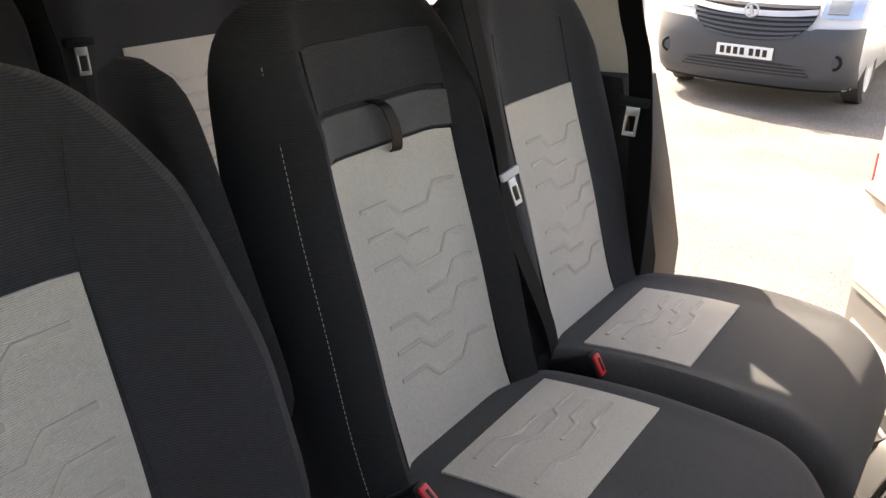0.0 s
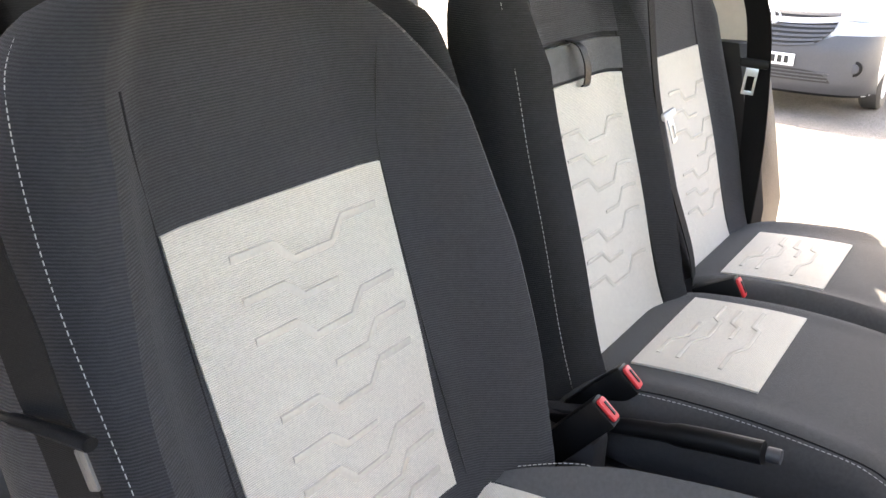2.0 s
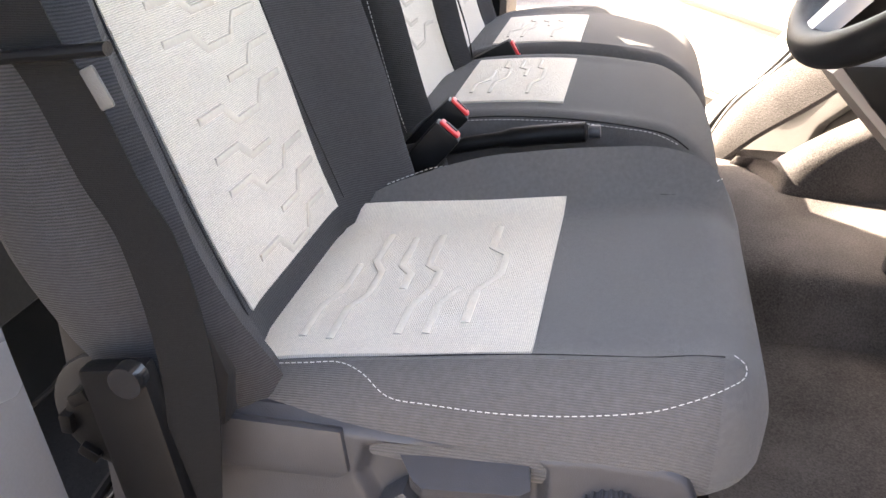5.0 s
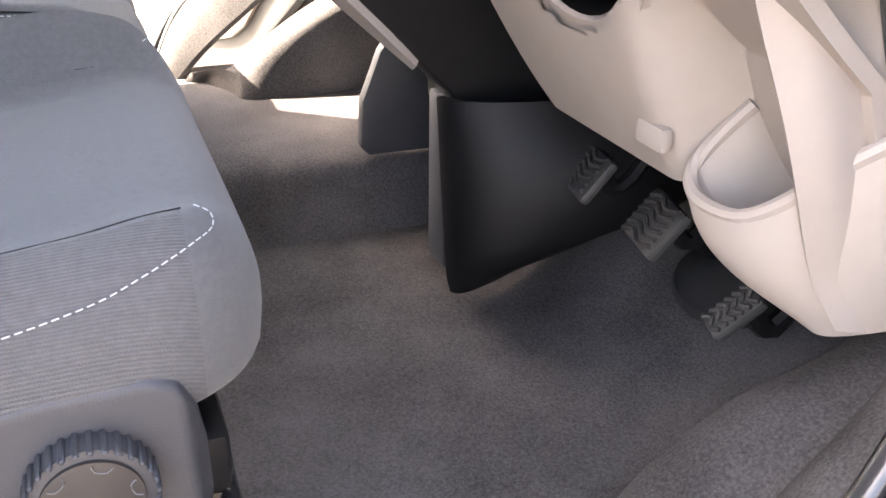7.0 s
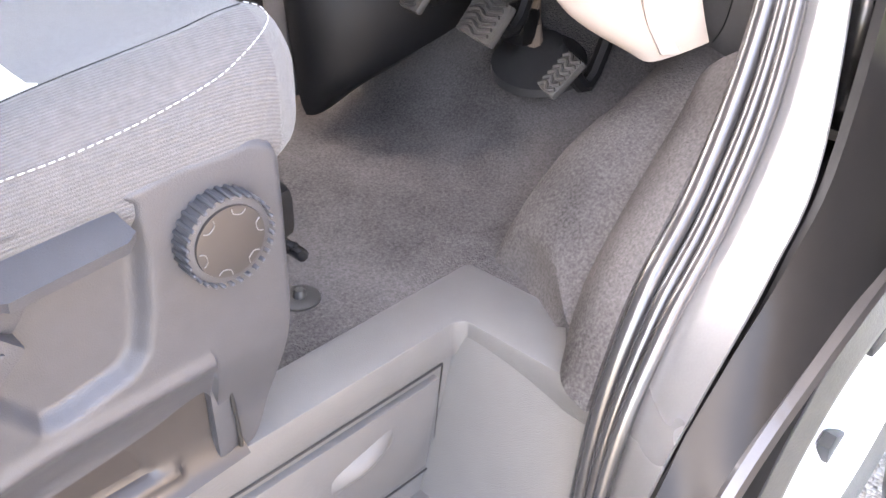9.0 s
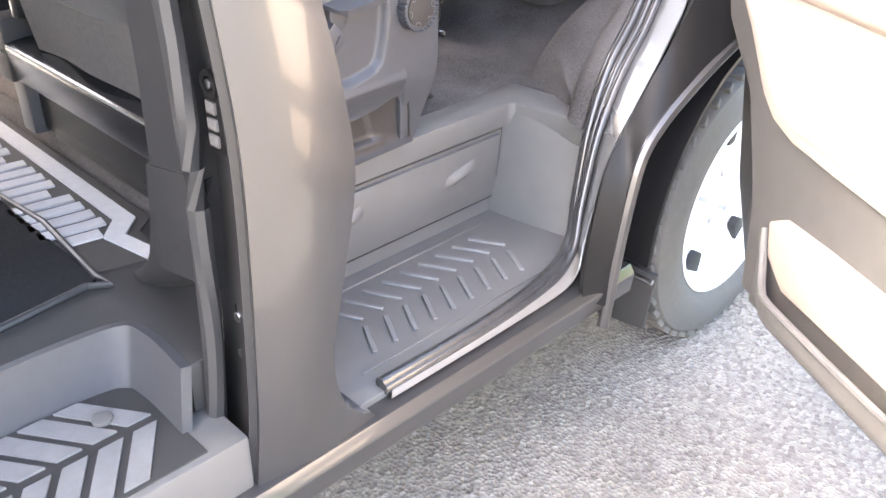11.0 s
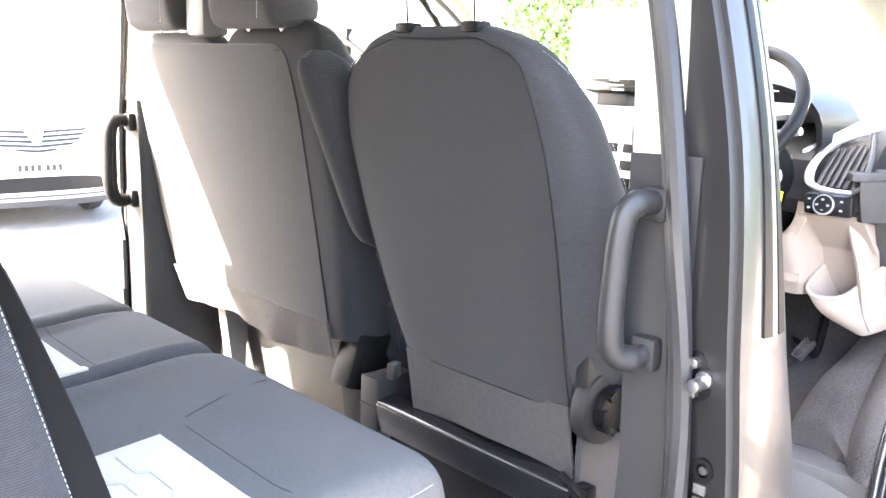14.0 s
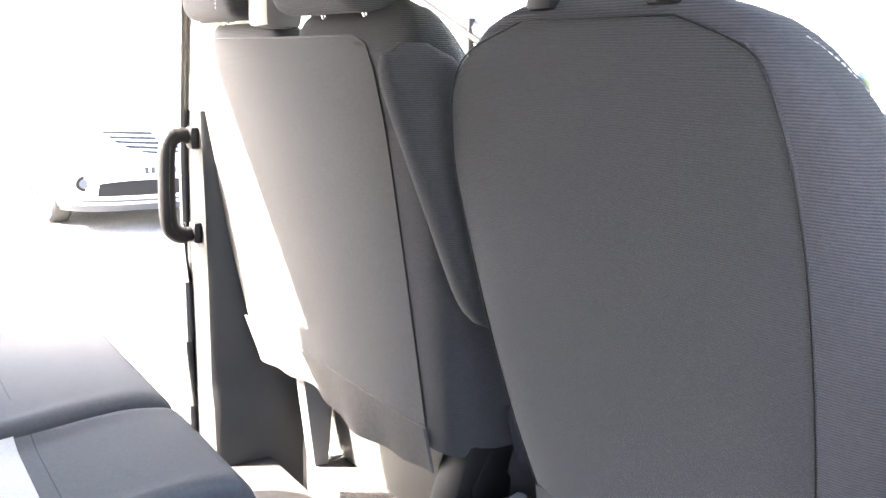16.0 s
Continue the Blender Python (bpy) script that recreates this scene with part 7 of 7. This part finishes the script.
# ---- doors ----
def front_door(name, m, mirror, label, parts_full=True):
    """Local frame: x runs from the hinge to the lock edge, y is outward, z up; the card faces -y."""
    th = tagged(new(name), label, "door", "", "structure")
    def place(nm, bm, mat, parent=th, lab=""):
        if mirror:
            bmesh.ops.scale(bm, vec=(1, -1, 1), verts=bm.verts)
        bmesh.ops.transform(bm, matrix=m, verts=bm.verts)
        return part(nm, bm, mat, parent, lab)
    bm = B()
    bm_prism(bm, [(-0.02, 1.30), (0.0, 0.98), (0.10, 0.60), (0.20, 0.41), (1.05, 0.41), (1.10, 0.60), (1.10, 1.32), (0.4, 1.32)], "y", 0.035, 0.115, 0.012)
    place("outer_panel", bm, M_PAINT, lab="dark grey painted door shell")
    bm = B()
    bm_prism(bm, [(0.02, 1.300), (-0.012, 1.01), (-0.018, 0.975), (0.02, 0.90), (0.130, 0.795), (0.190, 0.66), (0.213, 0.60), (0.235, 0.435), (1.03, 0.435), (1.08, 0.60), (1.08, 1.31), (0.4, 1.31)], "y", 0.0, 0.04, 0.010)
    card = place("door_card", bm, M_CARD, lab="mid-grey grained door card")
    bm = B()
    bm_prism(bm, [(0.012, 0.992), (0.150, 1.218), (0.185, 1.230), (1.06, 1.245), (1.06, 0.74), (0.42, 0.758), (0.307, 0.763), (0.24, 0.780), (0.195, 0.812), (0.12, 0.905), (0.04, 0.985)], "y", -0.014, 0.004, 0.010)
    beige = place("beige_panel", bm, M_BEIGE, card, "beige upper door panel")
    bm = B()
    bm_prism(bm, [(0.075, 0.968), (0.19, 0.975), (1.05, 0.985), (1.05, 0.765), (0.42, 0.785), (0.315, 0.790), (0.255, 0.803), (0.218, 0.830), (0.14, 0.915)], "y", -0.020, -0.006, 0.008)
    place("inset_panel", bm, M_CARDCLOTH, beige, "pinkish beige cloth inset")
    bm = B()
    bm_sheet(bm, 24, 6, lambda u, v: V(0.03 + 1.02 * u, -0.014 - 0.022 * math.sin(math.pi * v) * min(1, u * 6), 0.982 + 0.045 * v + 0.02 * u), 0.012, side=(0, -1, 0))
    place("armrest", bm, M_BEIGE, beige, "moulded beige armrest ridge")
    bm = B()
    bm_box(bm, (0.255, -0.020, 1.160), (0.180, 0.014, 0.066), (0, -6, 0), 0.010)
    pod = place("handle_pod", bm, M_CARD, card, "grey inner handle surround")
    bm = B()
    bm_box(bm, (0.285, -0.0265, 1.163), (0.100, 0.004, 0.046), (0, -6, 0), 0.0018)
    place("handle_recess", bm, M_BLACK, pod)
    bm = B()
    bm_box(bm, (0.205, -0.0285, 1.160), (0.024, 0.006, 0.038), (0, 0, 0), 0.003)
    place("lock_switch", bm, M_BLACK, pod)
    for dz in (0.008, -0.008):
        bm = B()
        bm_box(bm, (0.205, -0.0325, 1.160 + dz), (0.010, 0.002, 0.006), (0, 0, 0), 0.001)
        place("switch_mark", bm, M_PLATE, pod)
    bm = B()
    bm_loft(bm, [[V(x, y, z) for y, z in ((-0.028, zc - h), (-0.040, zc - h * 0.7), (-0.040, zc + h * 0.5), (-0.028, zc + h))] for x, zc, h in ((0.240, 1.166, 0.006), (0.262, 1.163, 0.014), (0.30, 1.168, 0.016), (0.335, 1.176, 0.012))])
    place("inner_handle", bm, M_SILVER, pod, "silver pull handle")
    # lower pocket
    bm = B()
    def pocket(u, v):
        top = lerp([(0, 0.585), (0.05, 0.545), (0.12, 0.515), (0.4, 0.518), (1, 0.545)], u)
        return V(0.275 + 0.775 * u, -0.004 - 0.055 * math.sin(math.pi / 2 * min(1, v * 1.6)) * min(1, u * 7), 0.430 + (top - 0.430) * v)
    bm_sheet(bm, 30, 8, pocket, 0.010, side=(0, -1, 0))
    pocket_part = place("pocket", bm, M_CARD, card, "grey door pocket")
    bm = B()
    bm_tube(bm, [pocket(u, 1) for u in np.linspace(0, 1, 30)], 0.007, 8)
    place("pocket_rim", bm, M_CARD, pocket_part)
    bm = B()
    bm_prism(bm, [(0.285, 0.605), (0.30, 0.545), (0.36, 0.505), (1.03, 0.52), (1.03, 0.655), (0.45, 0.640), (0.33, 0.632)], "y", -0.006, 0.003, 0.004)
    place("pocket_back", bm, M_BEIGE, card, "beige back of the pocket")
    # window frame, glass and mirror
    outer = smooth_path([V(x, 0.075, z) for x, z in ((0.0, 1.30), (0.005, 1.42), (0.05, 1.50), (0.20, 1.61), (0.38, 1.73), (0.54, 1.82), (0.75, 1.85), (1.02, 1.84), (1.08, 1.60), (1.10, 1.32))], 6)
    inner = smooth_path([V(x, 0.055, z) for x, z in ((0.125, 1.315), (0.090, 1.385), (0.105, 1.45), (0.23, 1.565), (0.40, 1.675), (0.56, 1.765), (0.75, 1.80), (0.98, 1.79), (1.02, 1.60), (1.04, 1.32))], 6)
    bm = B()
    bm_sheet(bm, len(outer) - 1, 5, lambda u, v: outer[round(u * (len(outer) - 1))].lerp(inner[round(u * (len(outer) - 1))], v) + V(0, -0.014 * math.sin(math.pi * v), 0), 0.03, side=(0, -1, 0))
    frame_part = place("window_frame", bm, M_POST if not mirror else M_PAINT, th, "dark painted window frame")
    bm = B()
    bm_tube(bm, [p + V(0.004, -0.008, 0.0) for p in inner], 0.008, 8)
    place("window_seal", bm, M_RUBBER, frame_part, "black window seal")
    bm = B()
    bm_prism(bm, [(-0.045, 1.505), (-0.012, 1.36), (0.005, 1.345), (0.035, 1.40), (0.03, 1.44)], "y", 0.02, 0.045, 0.006)
    place("sail_panel", bm, M_BLACK, th, "black corner panel behind the mirror")
    bm = B()
    bm_tube(bm, [V(0.30, 0.06, 1.31), V(0.30, 0.06, 1.66)], 0.013, 8)
    place("quarter_bar", bm, M_BLACK)
    bm = B()
    bm_sheet(bm, 2, 2, lambda u, v: V(0.05 + 1.04 * u, 0.06, 1.31 + v * lerp([(0, 0.16), (0.04, 0.20), (0.3, 0.40), (0.5, 0.51), (1, 0.50)], u)), 0.004, side=(0, -1, 0))
    pane = place("window_pane", bm, M_GLASS)
    pane.visible_shadow = False
    if parts_full:
        bm = B()
        bm_box(bm, (0.10, 0.25, 1.40), (0.10, 0.20, 0.25), (0, 0, 0), 0.03)
        place("door_mirror", bm, M_BLACK, th, "black door mirror")
    else:
        bm = B()
        bm_box(bm, (1.10, 0.02, 1.06), (0.008, 0.03, 0.09), (0, 0, 0), 0.003)
        place("reflector", bm, M_RED, card, "small red door edge reflector")
    return th


front_door("door_right", Matrix(((0.847, 0.532, 0, 0.925), (-0.532, 0.847, 0, 1.80), (0, 0, 1, 0), (0, 0, 0, 1))), False, "open driver's door with beige and charcoal card")
front_door("door_left", Matrix(((-0.83, 0.557, 0, -0.93), (-0.557, -0.83, 0, 1.80), (0, 0, 1, 0), (0, 0, 0, 1))), True, "open passenger door with beige card", False)

# ---- front wheel and flap ----
WY, WZ = 2.025, GROUND + 0.338
def road_wheel(name, centre, out, label):
    th = thing(name, centre, label, "wheel", "wheels")
    c = Vector(centre)
    bm = B()
    bm_revolve(bm, c, (out, 0, 0), [(0.215, -0.10), (0.27, -0.105), (0.322, -0.095), (0.337, -0.075), (0.338, 0.0), (0.337, 0.07), (0.325, 0.088), (0.285, 0.100), (0.245, 0.095), (0.225, 0.082), (0.205, 0.07)], 72, False)
    tyre = part("tyre", bm, M_TYRE, th, "worn road tyre")
    for k in range(44):
        a = 2 * math.pi * k / 44
        for s in (-1, 1):
            bm = B()
            bm_box(bm, (s * 0.058, 0, 0.336), (0.052, 0.024, 0.014), (0, 0, 14 * s), 0.002, 1)
            bmesh.ops.transform(bm, matrix=Matrix.Translation(c) @ Euler((a, 0, 0)).to_matrix().to_4x4(), verts=bm.verts)
            part("tread_block", bm, M_TYRE, tyre)
    bm = B()
    bm_revolve(bm, c, (out, 0, 0), [(0.208, -0.08), (0.208, 0.05), (0.222, 0.078), (0.226, 0.085), (0.219, 0.088), (0.205, 0.075), (0.195, 0.045), (0.15, 0.028), (0.085, 0.020), (0.045, 0.028), (0.033, 0.035), (0, 0.036)], 60)
    rim = part("rim", bm, M_RIM, th, "silver-white wheel")
    for k in range(5):
        a = 2 * math.pi * (k + 0.35) / 5
        for r, s in ((0.165, 0.026),):
            bm = B()
            bm_prism(bm, [(r - 0.025, -0.012), (r + 0.022, -0.030), (r + 0.022, 0.030), (r - 0.025, 0.012)], "x", out * 0.030, out * 0.052, 0.004)
            bmesh.ops.transform(bm, matrix=Matrix.Translation(c) @ Euler((a, 0, 0)).to_matrix().to_4x4(), verts=bm.verts)
            part("vent_hole", bm, M_INK, rim, "dark slot in the wheel")
        bm = B()
        bm_disc(bm, (c.x + out * 0.030, c.y + 0.062 * math.cos(a), c.z + 0.062 * math.sin(a)), (out, 0, 0), 0.011, 0.022, 6, 0.002)
        part("wheel_nut", bm, M_STEEL, rim)
    return th


road_wheel("front_wheel", (0.845, WY, WZ), 1, "silver front wheel with worn tyre")
road_wheel("front_wheel", (-0.845, WY, WZ), -1, "silver nearside front wheel")
flap = thing("mud_flap", (0.85, 1.72, 0.30), "black mud flap behind the front wheel", "mud flap")
bm = B()
bm_prism(bm, [(0.70, 0.215), (0.94, 0.245), (0.95, 0.36), (0.955, 0.385), (0.70, 0.385)], "y", 1.66, 1.672, 0.003)
part("flap", bm, M_RUBBER, flap)
tube_part("flap_stay", [(0.80, 1.66, 0.375), (0.95, 1.655, 0.37)], 0.006, M_STEEL, flap, per=1)
bm = B()
bm_sheet(bm, 16, 6, lambda u, v: V(0.62 + 0.33 * v, WY + 0.40 * math.cos(math.pi * u), 0.42 + 0.43 * math.sin(math.pi * u)), 0.01)
solid("arch_liner", bm, M_BLACK, "black wheel-arch liner", "arch liner", "structure")


# ---- outside ----
def ease(f):
    f = max(0.0, min(1.0, f))
    return f * f * (3 - 2 * f)
def yard(x, y):
    """Height of the yard, which dips a little beside the nearside row of vans."""
    return GROUND - 0.27 * ease((-x - 3.6) / 2.6) * ease((10.0 - y) / 4.0) * ease((x + 40) / 20) * ease((y + 30) / 15)
def far(s):
    return math.copysign(400 * abs(s) ** 5, s)
bm = B()
bm_sheet(bm, 150, 150, lambda u, v: V(far(2 * u - 1), far(2 * v - 1), yard(far(2 * u - 1), far(2 * v - 1))), 0.3, side=(0, 0, 1))
solid("ground", bm, M_GROUND, "pale worn gravelly tarmac yard", "ground", "structure")


def parked_van(front, y0, label, body, bumper, plate):
    """A van facing +x; front is the x of its bumper face, y0 its middle."""
    g = yard(front - 0.5, y0)
    plate_z = 0.535 if bumper is M_VANGREY else 0.62
    th = thing("parked_van", (front - 1.0, y0, g), label, "van", "parked vans")
    def nose(z):
        return lerp([(0.22, -0.06), (0.35, 0.0), (0.60, 0.0), (0.80, -0.05), (1.02, -0.20), (1.12, -0.45), (1.20, -0.80), (1.95, -1.75), (2.0, -1.9)], z)
    def ring(z):
        pts = []
        w = lerp([(0.2, 0.90), (0.5, 0.97), (1.1, 0.97), (1.5, 0.92), (1.95, 0.78), (2.0, 0.7)], z)
        for k in range(25):
            a = -math.pi / 2 + math.pi * k / 24
            s = math.copysign(abs(math.sin(a)) ** 0.75, math.sin(a))
            pts.append(V(front + nose(z) - 0.42 * (1 - abs(math.cos(a)) ** 0.8), y0 + w * s, g + z))
        pts += [V(front - 4.9, y0 + w, g + z), V(front - 4.9, y0 - w, g + z)]
        return pts
    zs = [0.22, 0.30, 0.40, 0.50, 0.60, 0.70, 0.80, 0.92, 1.02, 1.08, 1.14, 1.20, 1.40, 1.60, 1.80, 1.92, 2.0]
    bm = B()
    bm_loft(bm, [ring(z) for z in zs])
    bodyp = part("body", bm, body, th)
    def skin(name, place_at, mat, lift, lab="", thick=0.02, nu=24, nv=4, parent=None):
        """A skin lying on the nose; place_at(u, v) gives the width and the height there."""
        def f(u, v):
            y, z = place_at(u, v)
            w = lerp([(0.2, 0.90), (0.5, 0.97), (1.1, 0.97), (2.0, 0.7)], z)
            s = max(-0.9999, min(0.9999, y / w))
            ca = math.sqrt(max(0, 1 - (abs(s) ** (1 / 0.75)) ** 2))
            return V(front + nose(z) - 0.42 * (1 - ca ** 0.8) + lift, y0 + y, g + z)
        bm = B()
        bm_sheet(bm, nu, nv, f, thick, side=(1, 0, 0))
        return part(name, bm, mat, parent or bodyp, lab)
    def on_nose(name, yz, mat, lift, lab="", thick=0.02, n=20):
        (ya, yb), (za, zb) = yz
        return skin(name, lambda u, v: (ya + (yb - ya) * u, za + (zb - za) * v), mat, lift, lab, thick, n)
    def bar(z_mid, z_end, half, tall):
        """A grille bar that droops towards the middle."""
        return lambda u, v: ((2 * u - 1) * half, z_mid + (z_end - z_mid) * abs(2 * u - 1) + tall * (v - 0.5))
    if bumper is M_VANGREY:
        def smile(half, z_mid, z_end, tall):
            """A bar that curves up towards its ends."""
            return lambda u, v: ((2 * u - 1) * half, z_mid + (z_end - z_mid) * abs(2 * u - 1) ** 2.2 + tall * (v - 0.5))
        skin("bumper", lambda u, v: ((2 * u - 1) * 0.955, 0.24 + (0.66 + 0.10 * min(1, abs(2 * u - 1) / 0.6) ** 2 + 0.04 * abs(2 * u - 1) - 0.24) * v), M_VANGREY, 0.035, "dark grey textured bumper", nu=40, nv=14)
        grille = skin("grille", lambda u, v: ((2 * u - 1) * (0.40 + 0.16 * min(1, v * 1.6) ** 0.6), 0.645 + 0.05 * abs(2 * u - 1) ** 2 + (0.315 - 0.03 * abs(2 * u - 1) ** 2) * v), M_INK, 0.040, "black slatted grille")
        for k in range(5):
            skin("grille_slat", smile((0.40, 0.46, 0.505, 0.535, 0.55)[k], 0.665 + 0.043 * k, 0.705 + 0.040 * k, 0.020), M_VANGREY, 0.054, parent=grille, nv=2)
        skin("chrome_bar", smile(0.56, 0.882, 0.925, 0.046), M_SATIN, 0.060, "bright bar across the grille", parent=grille, nv=2)
        skin("grille_slat", smile(0.56, 0.945, 0.965, 0.022), M_VANGREY, 0.050, parent=grille, nv=2)
        low = skin("lower_grille", lambda u, v: ((2 * u - 1) * (0.60 - 0.05 * v), 0.352 + (0.108 - 0.05 * abs(2 * u - 1) ** 6) * v), M_INK, 0.042, "black lower grille")
        for k in range(3):
            skin("grille_slat", bar(0.372 + 0.032 * k, 0.374 + 0.030 * k, 0.57, 0.011), M_VANGREY, 0.050, parent=low, nv=2)
        on_nose("bumper_lip", ((-0.90, 0.90), (0.215, 0.262)), M_BLACK, 0.025, "black lip under the bumper")
    else:
        skin("bumper", lambda u, v: ((2 * u - 1) * 0.955, 0.28 + 0.38 * v), body, 0.030, nu=40)
        grille = skin("grille", lambda u, v: ((2 * u - 1) * (0.42 + 0.20 * v), 0.770 + 0.10 * abs(2 * u - 1) ** 2 + (0.235 - 0.06 * abs(2 * u - 1)) * v), M_INK, 0.036, "dark slatted grille with a notch for the badge")
        for k in range(5):
            skin("grille_slat", bar(0.802 + 0.046 * k, 0.832 + 0.044 * k, 0.44 + 0.035 * k, 0.016), M_SILVER, 0.048, parent=grille, nv=2)
        skin("badge_notch", lambda u, v: ((2 * u - 1) * (0.035 + 0.10 * v), 0.865 + 0.20 * v), body, 0.056, "white painted notch holding the badge", parent=grille)
        low = skin("lower_intake", lambda u, v: ((2 * u - 1) * (0.66 - 0.02 * v), 0.375 + 0.150 * v - 0.03 * abs(2 * u - 1) ** 4 * v), M_BLACK, 0.040, "grey lower intake")
        on_nose("bumper_lip", ((-0.93, 0.93), (0.215, 0.335)), M_VANGREY, 0.032, "grey lip under the bumper")
        on_nose("lip_edge", ((-0.91, 0.91), (0.285, 0.312)), M_SATIN, 0.044)
        on_nose("bonnet_gap", ((-0.80, 0.80), (1.185, 1.198)), M_BLACK, 0.012)
    for s in (-1, 1):
        on_nose("headlight", ((s * 0.585, s * 0.90), (0.875, 1.08)), M_CHROME, 0.012, "clear headlight", n=8)
        on_nose("headlight_lens", ((s * 0.63, s * 0.80), (0.915, 1.03)), M_SKYGLASS, 0.022, n=8)
        bm = B()
        bm_disc(bm, (front - 0.11, y0 + s * 0.77, g + 0.50), (1, 0, 0), 0.075, 0.06, 24, 0.01)
        fog = part("fog_light", bm, M_BLACK, bodyp, "round fog light in black surround")
        bm = B()
        bm_disc(bm, (front - 0.08, y0 + s * 0.77, g + 0.50), (1, 0, 0), 0.045, 0.02, 24, 0.004)
        part("fog_lens", bm, M_VANGREY, fog)
        for wx in (front - 1.0,):
            bm = B()
            bm_revolve(bm, (wx, y0 + s * 0.86, g + 0.33), (0, s, 0), [(0.20, -0.1), (0.30, -0.1), (0.33, -0.07), (0.33, 0.07), (0.30, 0.10), (0.22, 0.09), (0.20, 0.06), (0, 0.05)], 40)
            part("wheel", bm, M_TYRE, bodyp, "dark wheel")
            bm = B()
            bm_revolve(bm, (wx, y0 + s * 0.86, g + 0.33), (0, s, 0), [(0.215, 0.092), (0.205, 0.075), (0.08, 0.06), (0.04, 0.085), (0, 0.085)], 30)
            part("wheel_trim", bm, M_RIM, bodyp, "silver wheel trim")
    if bumper is M_VANGREY:
        bm = B()
        bm_disc(bm, (front + 0.01, y0, g + 0.905), (1, 0, 0.3), 0.066, 0.03, 28, inner=0.052)
        bm_box(bm, (front + 0.01, y0, g + 0.905), (0.02, 0.03, 0.09), (20, 0, 0), 0.004)
        part("badge", bm, M_SATIN, bodyp, "round bright badge")
    else:
        bm = B()
        bm_prism(bm, [(y0 - 0.045, g + 0.99), (y0, g + 0.91), (y0 + 0.045, g + 0.99), (y0, g + 1.07)], "x", front - 0.13, front - 0.03, 0.006)
        part("badge", bm, M_SATIN, bodyp, "bright lozenge badge")
    bm = B()
    bm_box(bm, (front + 0.050, y0, g + plate_z), (0.012, 0.52, 0.111), (0, 0, 0), 0.003)
    pl = part("number_plate", bm, M_PLATE, bodyp, "white number plate")
    for k in range(plate):
        y = -0.205 + 0.062 * k + (0.022 if k > 3 else 0)
        box_part("plate_bar", (front + 0.058, y0 + y, g + plate_z), (0.004, 0.040, 0.066), M_INK, pl, bevel=0)
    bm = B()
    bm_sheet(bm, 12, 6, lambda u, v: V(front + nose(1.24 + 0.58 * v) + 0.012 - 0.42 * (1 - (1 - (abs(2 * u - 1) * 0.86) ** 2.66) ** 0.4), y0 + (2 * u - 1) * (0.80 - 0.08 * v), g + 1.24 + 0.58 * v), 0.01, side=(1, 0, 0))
    part("windscreen", bm, M_SKYGLASS, bodyp, "windscreen with the reflected sky in its pale colour")
    return th


parked_van(-7.9, -0.76, "white van with grey bumper parked facing the open door", M_VANWHITE, M_VANGREY, 7)
parked_van(-7.9, 2.78, "white van with a notched grille parked nose-on in the row", M_VANWHITE, M_VANWHITE, 7)


def hedge(name, a, b, height, depth, count, seed, label):
    """A long clipped hedge of small leaves on stems."""
    rnd = random.Random(seed)
    a, b = Vector(a), Vector(b)
    along = (b - a).normalized()
    out = along.cross(V(0, 0, 1))
    th = thing(name, a, label, "hedge")
    bm = B()
    for k in range(24):
        p = a.lerp(b, (k + 0.5) / 24)
        bm_tube(bm, [p, p + V(0.1 * rnd.uniform(-1, 1), 0.1 * rnd.uniform(-1, 1), height * 0.85)], [0.05, 0.02], 6)
    part("stems", bm, M_BARK, th)
    verts, faces = [], []
    length = (b - a).length
    for k in range(count):
        f, h, d = rnd.random(), rnd.random() ** 0.8, rnd.uniform(-1, 1)
        wob = 0.35 * math.sin(f * length * 1.3) + 0.25 * math.sin(f * length * 3.1 + 1)
        p = a + along * (f * length) + out * (d * depth * (1 - 0.25 * h)) + V(0, 0, GROUND + 0.1 + h * (height + wob))
        s = rnd.uniform(0.05, 0.11)
        q = Euler((rnd.uniform(0, 6.3), rnd.uniform(0, 6.3), rnd.uniform(0, 6.3))).to_matrix()
        i = len(verts)
        verts += [p + q @ V(*c) for c in ((-s, 0, 0), (0, -s * 0.5, 0.01), (s, 0, 0), (0, s * 0.5, 0.01))]
        faces.append((i, i + 1, i + 2, i + 3))
    mesh = bpy.data.meshes.new("leaves")
    mesh.from_pydata(verts, [], faces)
    mesh.materials.append(M_LEAF)
    ob = new("leaves", mesh)
    ob.parent = th
    ob.matrix_parent_inverse = Matrix.Translation(-a)
    tagged(ob, "dense small green leaves", kind="stuff")
    return th


hedge("hedge", (-14, 16, GROUND), (10, 16, GROUND), 3.4, 0.8, 60000, 3, "tall green hedge beyond the yard")
hedge("hedge", (9.0, 3, GROUND), (9.0, 15, GROUND), 3.4, 0.8, 40000, 5, "tall green hedge along the yard")
bm = B()
bm_box(bm, (-3.5, 12.5, 1.35), (11, 0.3, 2.6))
solid("yard_wall", bm, M_WALL, "white rendered yard wall", "wall", "structure")
